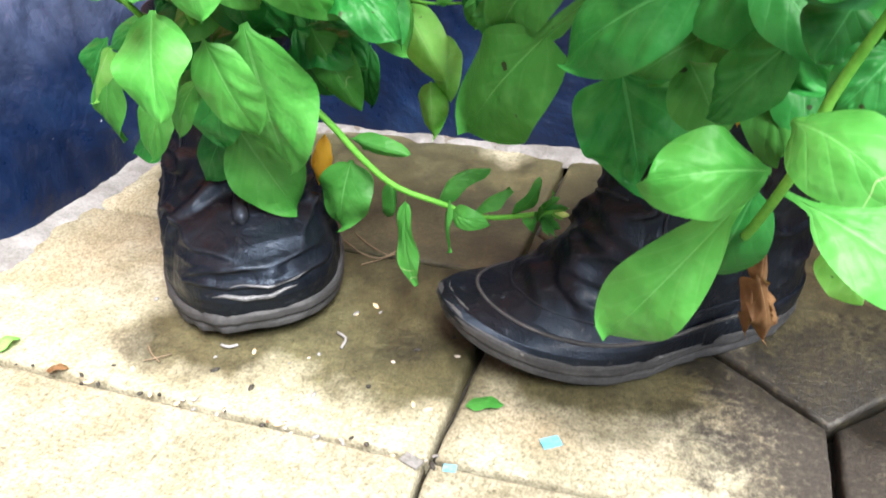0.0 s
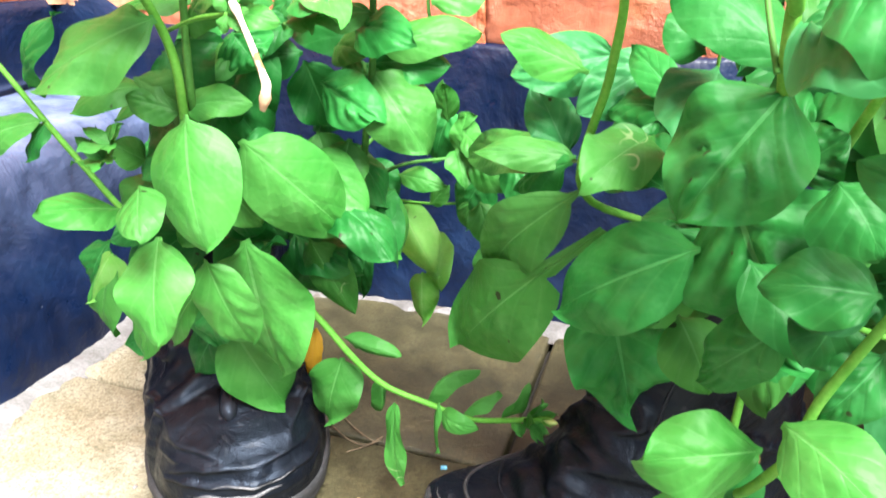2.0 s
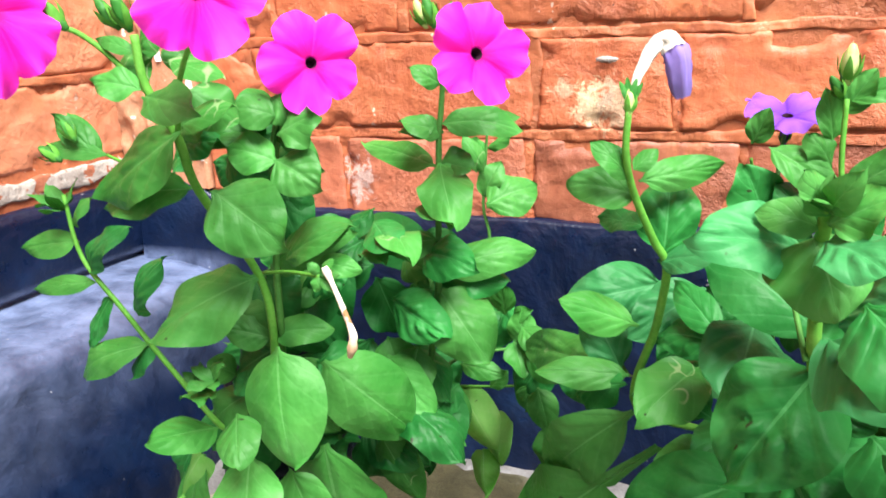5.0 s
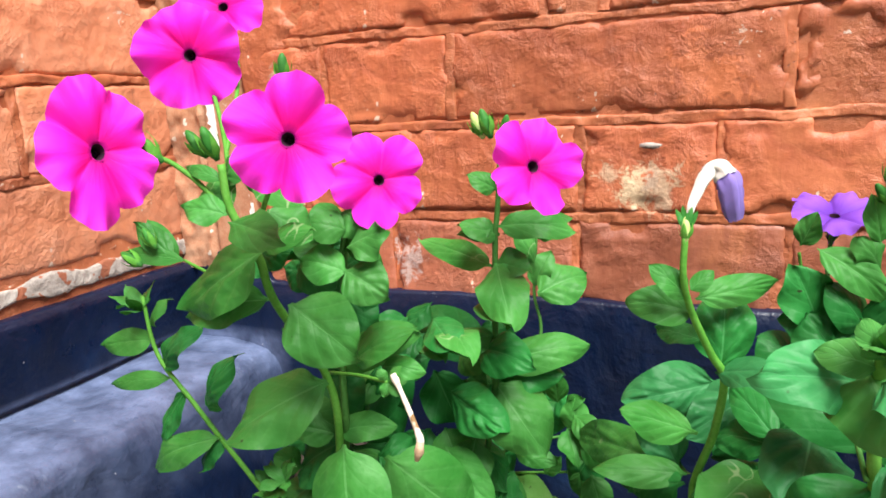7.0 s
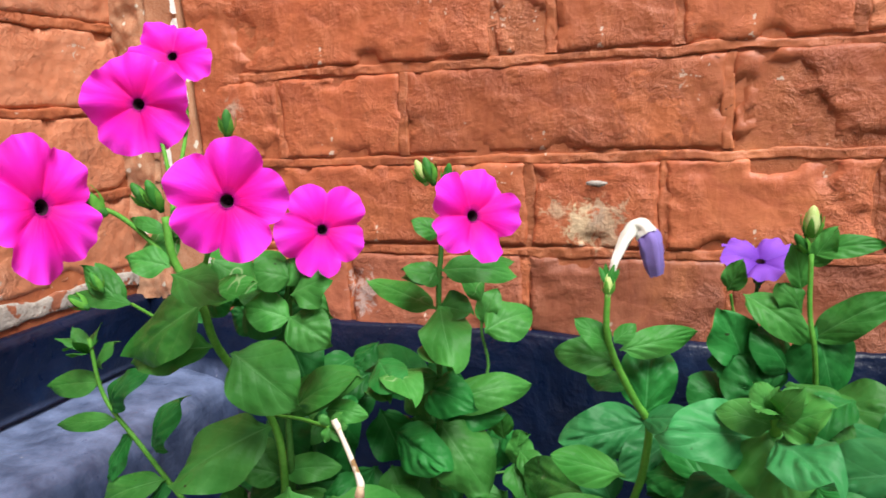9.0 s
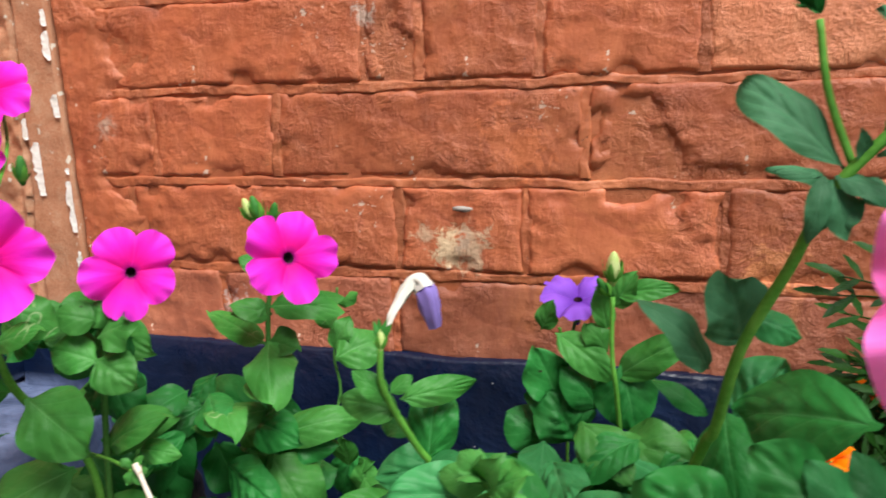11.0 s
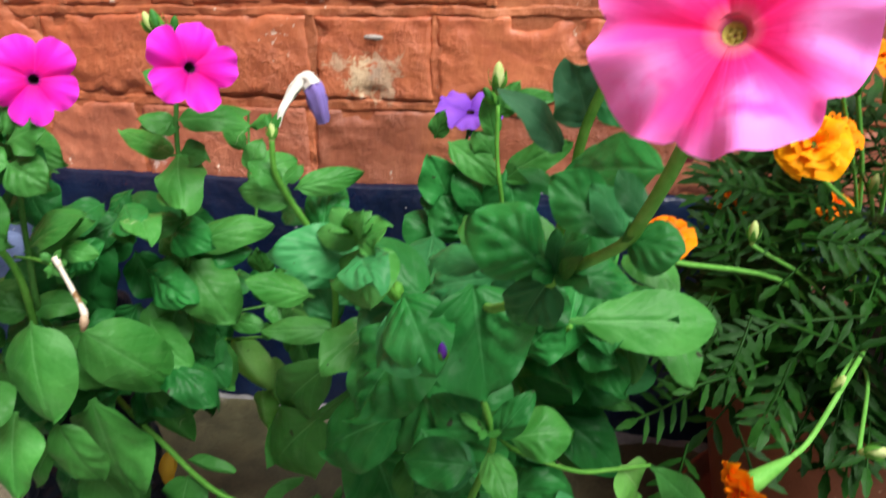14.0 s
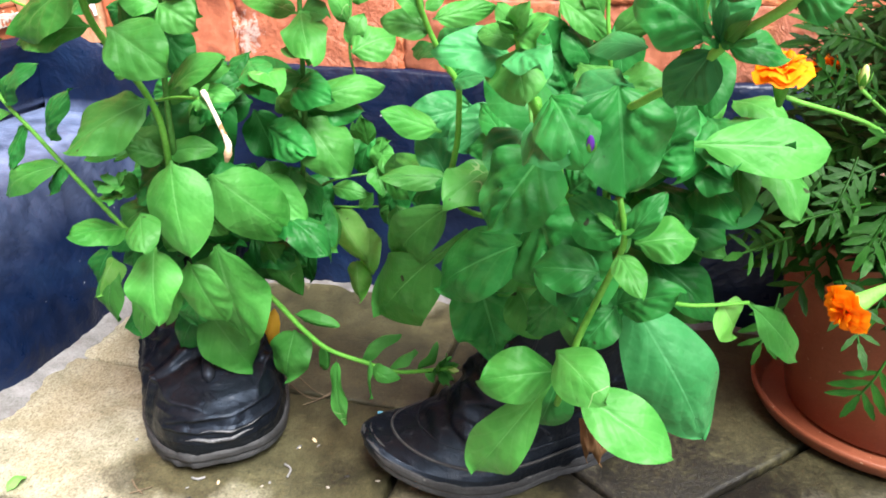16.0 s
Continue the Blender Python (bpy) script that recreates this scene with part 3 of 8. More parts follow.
def curve_points(points, n=6):
    """A smooth line through the given points."""
    pts = [Vector(p) for p in points]
    if len(pts) == 2:
        return [pts[0].lerp(pts[1], i / n) for i in range(n + 1)]
    ext = [2 * pts[0] - pts[1], *pts, 2 * pts[-1] - pts[-2]]
    out = []
    for k in range(1, len(ext) - 2):
        a, b, c, d = ext[k - 1 : k + 3]
        for i in range(n):
            t = i / n
            out.append(0.5 * (2 * b + (c - a) * t + (2 * a - 5 * b + 4 * c - d) * t * t + (3 * b - a - 3 * c + d) * t**3))
    out.append(pts[-1])
    return out


# ---- the setting ----
WALL_Y, WALL_X = 0.728, -0.437
PITCH, PLINTH = 0.078, 0.222

# ground: one sheet to the horizon, a little under the pavers
bm = bmesh.new()
g = [bm.verts.new(p) for p in ((-60, -60, -0.012), (60, -60, -0.012), (60, 60, -0.012), (-60, 60, -0.012))]
bm.faces.new(g)
ground = tagged(part("ground", bm, JOINT), "dark grit bed under the paving, reaching to the horizon", "ground", kind="structure")

# walls: solid cores behind the bricks
def box_bm(lo, hi):
    bm = bmesh.new()
    v = [bm.verts.new((x, y, z)) for x in (lo[0], hi[0]) for y in (lo[1], hi[1]) for z in (lo[2], hi[2])]
    for f in ((0, 1, 3, 2), (4, 6, 7, 5), (0, 4, 5, 1), (2, 3, 7, 6), (0, 2, 6, 4), (1, 5, 7, 3)):
        bm.faces.new([v[i] for i in f])
    return bm


wall_back = tagged(part("wall_back", box_bm((WALL_X - 0.22, WALL_Y + 0.0035, 0.0), (1.9, WALL_Y + 0.24, 2.6)), MORTAR_RED, smooth=False),
                   "old brick wall painted brick red, worn and chipped", "wall", kind="structure")
wall_left = tagged(part("wall_left", box_bm((WALL_X - 0.22, -0.9, 0.0), (WALL_X - 0.0035, WALL_Y + 0.003, 2.6)), MORTAR_RED, smooth=False),
                   "side brick wall painted orange red, meeting the back wall", "wall", kind="structure")


def rim_steps(n, size):
    """Places from 0 to 1, close together at both ends so that the arris stays tight."""
    a, c = 0.0014 / size, 0.0042 / size
    return [0.0, a, c] + [c + (1 - 2 * c) * i / (n - 4) for i in range(1, n - 4)] + [1 - c, 1 - a, 1.0]


# where the faces have spalled away: x, z, radius, depth
SPALLED = ((0.150, 0.398, 0.034, 0.0070), (0.172, 0.374, 0.036, 0.0060), (-0.036, 0.482, 0.028, 0.0055), (-0.030, 0.458, 0.022, 0.0050), (-0.030, 0.352, 0.010, 0.0060), (-0.300, 0.478, 0.030, 0.0040),
           (0.215, 0.318, 0.012, 0.0050), (-0.270, 0.300, 0.024, 0.0040), (0.095, 0.452, 0.012, 0.0040))


def brick_bm(w, h, seed, at, depth=0.05):
    """A brick with its face towards -y, centred at x = 0, z = 0: flat, but for pocks, spalled places and a rim worn by weather."""
    nx, nz = max(12, int(w / 0.0045)), 20
    us, vs = rim_steps(nx, w), rim_steps(nz, h)

    def f(u, v):
        u, v = us[round(u * nx)], vs[round(v * nz)]
        x, z = (u - 0.5) * w, (v - 0.5) * h
        q = (x + seed * 3.1, seed * 1.7, z)
        ex, ez = min(u, 1 - u) * w, min(v, 1 - v) * h
        e = min(ex, ez)
        y = -0.0014 * fbm(q, 11) - 0.0010 * fbm(q, 48, 4) - 0.0004 * fbm(q, 160, 2)
        # broken places along the rim
        chip = max(0.0, fbm((q[0], 9.0, q[2]), 26, 4) - 0.20) * 0.026 * max(0.0, 1 - e / 0.013)
        y += chip
        for sx, sz, sr, sd in SPALLED if at else ():
            k = math.hypot(at[0] + x - sx, at[1] + z - sz) / sr + 0.9 * fbm((q[0], 3.0, q[2]), 40, 4)
            if k < 1.0:
                y += sd * min(1.0, (1.0 - k) * 3.5) * (0.75 + 0.7 * fbm((q[0], 6.0, q[2]), 80, 3))
        if e < 1e-6:
            y += 0.0055
        elif e < 0.002:
            y += 0.0010
        jx = (0.0026 * fbm((q[0], 4.0, q[2]), 40, 3) + 0.0016 * fbm((q[0], 5.0, q[2]), 130, 2)) * (1 if ex < 0.01 else 0.3)
        jz = (0.0022 * fbm((q[0], 7.0, q[2]), 12, 3) + 0.0010 * fbm((q[0], 8.0, q[2]), 130, 2)) * (1 if ez < 0.01 else 0.3)
        return (x + jx, y, z + jz)

    bm = sheet(nx, nz, f, uv=False)
    rim = [e for e in bm.edges if e.is_boundary]
    made = bmesh.ops.extrude_edge_only(bm, edges=rim)["geom"]
    for v in made:
        if isinstance(v, bmesh.types.BMVert):
            v.co.y = depth
    return bm


def lay_brick(wall, x0, x1, z0, z1, seed, m, turn=0.0):
    gap = 0.0036
    bm = brick_bm(x1 - x0 - 1.2 * gap, z1 - z0 - 2 * gap, seed, None if turn else ((x0 + x1) / 2, (z0 + z1) / 2))
    ob = part("brick", bm, m, wall)
    c, zc = (x0 + x1) / 2, (z0 + z1) / 2
    rng = random.Random(seed)
    if turn:
        ob.matrix_basis = pose(WALL_X + rng.uniform(-0.001, 0.001), c, zc, 0, 0, turn)
    else:
        ob.matrix_basis = pose(c, WALL_Y + rng.uniform(-0.001, 0.001), zc, rng.uniform(-0.5, 0.5), 0, rng.uniform(-0.4, 0.4))
    return ob


def mortar_bead(wall, a, b, seed, fat=0.0042, m=None, label=""):
    """A flat ragged strip of pointing from a to b, painted over with the bricks, with a crack left here and there along its sides."""
    a, b = Vector(a), Vector(b)
    n = max(6, int((b - a).length / 0.0028))
    level = abs((b - a).z) < 1e-6
    inward = Vector((-1, 0, 0)) if abs(a.x - WALL_X) < 0.01 else Vector((0, 1, 0))
    across = Vector((0, 0, 1)) if level else (Vector((0, 1, 0)) if inward.x else Vector((1, 0, 0)))
    section = [(-1.0, 0.012), (-0.98, 0.0010), (-0.8, 0.0), (-0.4, 0.0), (0.0, 0.0), (0.4, 0.0), (0.8, 0.0), (0.98, 0.0010), (1.0, 0.012)]

    def f(u, v):
        p = a.lerp(b, u)
        side, back = section[round(v * 8)]
        q = (p.x + seed * 2.3, p.y, p.z)
        half = fat * max(0.35, 1.0 + 0.75 * fbm((q[0], q[1] + 4 * (1 if side > 0 else -1), q[2]), 22, 4))
        drift = 0.0020 * fbm(q, 16, 3) - (0.0008 if level else 0.0)
        off = across * (side * fat)
        w = (q[0] + off.x, q[1] + off.y, q[2] + off.z)
        sunk = 0.0009 + 0.0022 * fbm((q[0] + 3, q[1], q[2]), 14, 3) + 0.0014 * fbm(w, 90, 3) + 0.0006 * fbm(w, 260, 2)
        return p + across * (side * half + drift) + inward * (back + max(-0.0016, sunk))

    return part("mortar_joint", sheet(n, 8, f, uv=False), m or MORTAR_RED, wall, label)

# ---- plinths and edging ----
def strip_profile(prof, v):
    k = v * (len(prof) - 1)
    i = min(int(k), len(prof) - 2)
    t = k - i
    return [a + (b - a) * t for a, b in zip(prof[i], prof[i + 1])]


def back_plinth(u, v):
    x = WALL_X + 0.01 + u * 1.7
    y, z = strip_profile([(0.740, PLINTH), (0.7225, PLINTH - 0.002), (0.7195, PLINTH - 0.012), (0.716, 0.17), (0.714, 0.10), (0.710, 0.04), (0.706, -0.01)], v)
    rise = max(0.0, min(1.0, (-0.335 - x) / 0.04)) * 0.03
    z += (rise + 0.003 * fbm((x, 0.3, 0), 14, 3)) * max(0.0, z / PLINTH)
    y -= 0.0035 * fbm((x, 1.0, z), 11) + 0.0012 * fbm((x, 2.0, z), 45)
    return (x, y, z)


def left_plinth(u, v):
    y = -0.85 + u * 1.575
    x, z = strip_profile([(-0.450, 0.240), (-0.430, 0.239), (-0.427, 0.234), (-0.427, 0.220), (-0.428, 0.200), (-0.429, 0.180), (-0.430, 0.1715), (-0.438, 0.1690), (-0.438, 0.1660), (-0.428, 0.1660),
                          (-0.410, 0.165), (-0.385, 0.163), (-0.360, 0.160), (-0.344, 0.156), (-0.337, 0.150), (-0.333, 0.142), (-0.330, 0.128), (-0.322, 0.098), (-0.312, 0.06), (-0.302, 0.025), (-0.296, -0.01)], v)
    w = 1.0 if v > 0.46 else 0.3
    x += w * (0.005 * fbm((0.5, y, z), 9) + 0.0022 * fbm((1.5, y, z), 40))
    z += w * 0.005 * fbm((2.5, y, x), 10) * (1 if z > 0.1 else 0)
    return (x, y, z)


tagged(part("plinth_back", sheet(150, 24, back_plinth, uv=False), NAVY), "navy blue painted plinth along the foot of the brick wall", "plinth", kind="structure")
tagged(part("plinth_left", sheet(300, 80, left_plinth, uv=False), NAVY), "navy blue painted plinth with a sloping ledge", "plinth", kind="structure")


def edging_left(u, v):
    y = -0.85 + u * 1.56
    x = -0.318 + v * (0.044 + 0.022 * fbm((0, y, 3), 13, 6))
    z = 0.010 * (1 - v) ** 2.2 + 0.0014 * fbm((x, y, 0), 60) - 0.0045 * max(0.0, v - 0.7) / 0.3 + 0.0022
    return (x, y, z)


def edging_back(u, v):
    x = -0.305 + u * 1.6
    y = 0.722 - v * (0.030 + 0.020 * fbm((x, 0, 3), 12, 6))
    z = 0.0075 * (1 - v) ** 2.2 + 0.0014 * fbm((x, y, 0), 60) - 0.0045 * max(0.0, v - 0.7) / 0.3 + 0.0020
    return (x, y, z)


tagged(part("trim_left", sheet(500, 14, edging_left, uv=False), CEMENT), "pale splashed cement fillet between plinth and paving", "edging", kind="structure")
tagged(part("trim_back", sheet(500, 14, edging_back, uv=False), CEMENT_GREY), "pale grey cement fillet between plinth and paving", "edging", kind="structure")


# ---- plant builders ----
OUT = Vector((0.12, -0.80, 0.58))


def leaf_bm(base, tip, width, n=None, arch=0.11, fold=0.22, wave=0.07, roll=0.0, tipbend=0.10, nu=8, nv=12, stalk=0.06, seed=0, quilt=0.0, p=0.42):
    """A petunia leaf: a short stalk, an egg-shaped blade with a pointed tip, arched and folded along its rib, puffed up between its side veins."""
    base, tip = Vector(base), Vector(tip)
    d = tip - base
    L = d.length
    d.normalize()
    n = Vector(n) if n is not None else OUT.copy()
    n = (n - d * n.dot(d))
    if n.length < 1e-4:
        n = d.orthogonal()
    n.normalize()
    n = (Matrix.Rotation(radians(roll), 3, d) @ n).normalized()
    s = d.cross(n)
    # no two leaves curl alike
    curl = math.sin(seed * 5.1)
    arch, fold, wave = arch * (1.0 + 0.7 * curl), fold * (1.0 + 0.9 * math.sin(seed * 3.7)), wave * (1.0 + 0.6 * math.sin(seed * 2.9))
    twist = 0.13 * math.sin(seed * 4.3)
    # broadest at the part p of the blade's length, running out into a point
    drop = 0.80 if p < 0.52 else 0.60
    rise = drop * p / (1 - p)
    peak = p ** rise * (1 - p) ** drop

    def half(v):
        if v < stalk:
            return 0.035 + 0.05 * (v / stalk) ** 2
        q = (v - stalk) / (1 - stalk)
        return 0.05 * (1 - q) ** 5 + 0.5 * max(0.0, q ** rise * (1 - q) ** drop) / peak + 0.0015

    def f(u, v):
        c = 2 * u - 1
        w = half(v) * width
        lift = arch * L * math.sin(math.pi * min(1.0, v)) - tipbend * L * max(0.0, v - 0.55) ** 2
        cup = -fold * w * abs(c) ** 1.4 - 0.030 * width * math.exp(-(c / 0.10) ** 2) * math.sin(math.pi * min(1.0, v * 1.02))
        rip = wave * width * abs(c) ** 2 * math.sin(v * 11 + seed * 2.3 + (1.7 if c > 0 else 0)) * (1 if v > stalk else 0)
        wob = 0.05 * width * c * math.sin(3.1 * v + seed) + twist * width * c * v
        puff = 0.5 + 0.5 * math.cos(2 * math.pi * (4.3 * v - 3.4 * (0.5 * abs(c)) ** 0.8 + 0.25 * fbm((c * 2, v * 4, seed * 9), 1.0, 2)))
        puff = quilt * w * puff ** 0.6 * min(1.0, 5 * abs(c)) * (1 - abs(c) ** 4) * max(0.0, 1 + 1.6 * fbm((c * 1.5 + seed, v * 3, seed * 5), 1.0, 3))
        return base + d * (L * v) + s * (c * w) + n * (lift + cup + rip + wob + puff)

    return sheet(nu, nv, f)


def leaf(plant, base, tip, width, m=None, **kw):
    kw.setdefault("seed", (base[0] * 937 + tip[2] * 613) % 7)
    if width > 0.011:
        strong = m in (LEAF_COOL, LEAF_SAGE)
        kw.setdefault("quilt", (0.090 if strong else 0.040) * (1 + 0.7 * math.sin(kw["seed"] * 6.1)))
        kw.setdefault("wave", 0.085 if strong else 0.07)
        kw.setdefault("nu", 20)
        kw.setdefault("nv", 30)
    return part("leaf", leaf_bm(base, tip, width, **kw), m or LEAF, plant)


def stem(plant, points, r0, r1, m=None, name="stem"):
    pts = curve_points(points, 6)
    k = len(pts) - 1
    r0, r1 = 0.78 * r0, 0.85 * r1
    return part(name, tube(pts, [r0 + (r1 - r0) * i / k for i in range(k + 1)], 8), m or STEM, plant)


def facing(at, way, spin=0.0):
    """A turn that points local z along way."""
    q = Vector(way).to_track_quat("Z", "Y").to_matrix().to_4x4()
    return Matrix.Translation(at) @ q @ Matrix.Rotation(radians(spin), 4, "Z")


def placed(bm, m):
    bmesh.ops.transform(bm, matrix=m, verts=bm.verts)
    return bm


def corolla_bm(R, seed=0, lobes=5, deep=0.20, flare=0.10, ruffle=0.05, notch=0.13, stretch=1.0, point=0.05, hole=0.13):
    """The open face of a trumpet flower: fused lobes with a crease between each two and a shallow fold down each middle."""
    rng = random.Random(seed)
    ph = [rng.uniform(0, 6.28) for _ in range(6)]
    size = [rng.uniform(0.92, 1.07) for _ in range(lobes)]
    tilt = [rng.uniform(-0.10, 0.10) for _ in range(lobes)]

    def f(u, v):
        a = 2 * math.pi * u
        k = lobes * u
        i = int(k) % lobes
        t = k - math.floor(k)
        edge = abs(2 * t - 1)
        near = (i + (1 if t > 0.5 else -1)) % lobes
        w = 0.5 * edge ** 4
        sz = size[i] * (1 - w) + size[near] * w
        tl = tilt[i] * (1 - w) + tilt[near] * w
        lob = sz * (1 - notch * edge ** 4 + point * (1 - edge) ** 2)
        r = R * (hole + (1 - hole) * v) * (1 + (lob - 1) * v)
        z = -deep * R * (1 - v) ** 2.2 - flare * R * v ** 3
        z -= R * 0.11 * edge ** 3 * math.sin(math.pi * min(1.0, v * 0.9)) - R * 0.03 * (1 - edge) ** 2 * v
        z += R * ruffle * v ** 2 * (math.sin(3 * a + ph[0]) + 0.7 * math.sin(8 * a + ph[1]) * v + 0.5 * math.sin(17 * a + ph[2]) * v ** 3) + tl * R * v ** 2
        return (r * math.cos(a) * stretch, r * math.sin(a), z)

    return sheet(90, 14, f, wrap=True)


def petunia_flower(plant, at, way, R, m, seed=0, throat=None, spin=0.0, tube_to=None, stretch=1.0, flare=0.10, deep=0.20, ruffle=0.11, notch=0.18, point=0.04, hole=0.115, funnel=0.42):
    """A trumpet flower that opens towards way: corolla with a throat, a tube and a green calyx behind it."""
    at = Vector(at)
    M = facing(at, way, spin)
    way = Vector(way).normalized()
    fl = part("flower", placed(corolla_bm(R, seed, stretch=stretch, flare=flare, deep=deep, ruffle=ruffle, notch=notch, point=point, hole=hole), M), m, plant)

    def fun(u, v):
        a = 2 * math.pi * u
        r = R * (hole * 0.97 - hole * 0.66 * v)
        return (r * math.cos(a) * stretch, r * math.sin(a), -deep * R + 0.002 * R - funnel * R * v)

    part("throat", placed(sheet(30, 5, fun, wrap=True), M), throat or THROAT, fl)
    st = bmesh.new()
    for k in range(5):
        a = k * 1.2566
        p = Vector((0.035 * R * math.cos(a), 0.035 * R * math.sin(a), -deep * R - funnel * 0.55 * R))
        bmesh.ops.create_uvsphere(st, u_segments=6, v_segments=4, radius=0.028 * R, matrix=Matrix.Translation(p))
    part("stamens", placed(st, M), throat or THROAT, fl)
    back_end = at - way * (0.95 * R) if tube_to is None else Vector(tube_to)
    line = curve_points([at - way * (deep * R * 0.9), at - way * (0.55 * R), back_end], 5)
    k = len(line) - 1
    part("tube", tube(line, [R * (0.14 - 0.075 * i / k) for i in range(k + 1)], 10, caps=False), m, fl)
    for i in range(5):
        a = 2 * math.pi * i / 5 + 0.3
        side = M.to_3x3() @ Vector((math.cos(a), math.sin(a), 0))
        d = (line[-2] - line[-1]).normalized()
        part("sepal", leaf_bm(line[-1], line[-1] + d * 0.42 * R + side * 0.17 * R, 0.12 * R, n=side, nu=4, nv=6, stalk=0.02), STEM, fl)
    return fl


def bud(plant, at, way, size, m=None, sepals=True):
    """A closed flower bud in its calyx."""
    at, way = Vector(at), Vector(way).normalized()
    ob = part("bud", tube([at + way * size * t for t in (0, 0.2, 0.5, 0.8, 0.95, 1.0)], [size * r for r in (0.07, 0.15, 0.20, 0.15, 0.08, 0.02)], 9), m or BUD, plant)
    if sepals:
        for i in range(5):
            a = 1.2566 * i
            q = way.orthogonal().normalized()
            side = Matrix.Rotation(a, 3, way) @ q
            part("sepal", leaf_bm(at, at + way * size * 0.75 + side * size * 0.32, size * 0.22, n=side, nu=4, nv=6, stalk=0.02), STEM, ob)
    return ob


def rosette(plant, at, way, size, count, m, seed=0, up=0.6):
    """A whorl of small young leaves at a shoot's end."""
    rng = random.Random(seed)
    at, way = Vector(at), Vector(way).normalized()
    q = way.orthogonal().normalized()
    for i in range(count):
        side = Matrix.Rotation(2.4 * i + rng.uniform(-0.3, 0.3), 3, way) @ q
        L = size * rng.uniform(0.6, 1.1)
        t = at + side * L * 0.8 + way * L * up * rng.uniform(0.4, 1.3)
        leaf(plant, at - way * size * 0.1, t, L * 0.50, m, n=way + side * -0.3, nu=4, nv=7, stalk=0.08, arch=0.08)


def marigold_bloom(plant, at, way, R, m, seed=0, full=1.0, calyx=None):
    """A double marigold: rings of ruffled petals over a long green cup."""
    rng = random.Random(seed)
    M = facing(at, way)
    bm = bmesh.new()
    lay = bm.loops.layers.uv.new("uv")
    rings = [(8, 1.0, 0.05, 0.92), (7, 0.82, 0.34, 0.80), (6, 0.58, 0.58, 0.62), (4, 0.30, 0.74, 0.42)]
    for n, rr, rise, wide in rings:
        for k in range(n):
            a = 2 * math.pi * (k + rng.uniform(-0.25, 0.25)) / n + rr * 3
            c, s = math.cos(a), math.sin(a)
            ln, wd = R * rr * rng.uniform(0.88, 1.08), R * wide * rng.uniform(0.8, 1.1) * 0.62
            ph = rng.uniform(0, 6)
            g = []
            for j in range(6):
                v = j / 5
                row = []
                for i in range(8):
                    u = i / 7 - 0.5
                    rad = ln * (0.15 + 0.85 * v) * (1 - 0.25 * (2 * u) ** 2 * v)
                    off = wd * u * 2 * (0.25 + 0.75 * v ** 0.7)
                    z = R * full * (rise * 0.62 * (v ** 0.6) - 0.18 * v ** 3 * rr) + R * 0.11 * v * math.sin(u * 8 + ph) + R * 0.025 * rng.uniform(-1, 1) * v
                    row.append(bm.verts.new((c * rad - s * off, s * rad + c * off, z)))
                g.append(row)
            for j in range(5):
                for i in range(7):
                    fc = bm.faces.new((g[j][i], g[j][i + 1], g[j + 1][i + 1], g[j + 1][i]))
                    for loop, (x, y) in zip(fc.loops, ((i, j), (i + 1, j), (i + 1, j + 1), (i, j + 1))):
                        loop[lay].uv = (x / 7 * 0.1 + k * 0.07, y / 5)
    fl = part("flower", placed(bm, M), m, plant)
    way = Vector(way).normalized()
    at = Vector(at)
    ln = calyx or 1.55 * R
    part("calyx", tube([at + way * R * 0.05, at - way * ln * 0.3, at - way * ln * 0.75, at - way * ln], [R * 0.38, R * 0.34, R * 0.19, R * 0.09], 10), STEM_YOUNG, fl)
    return fl


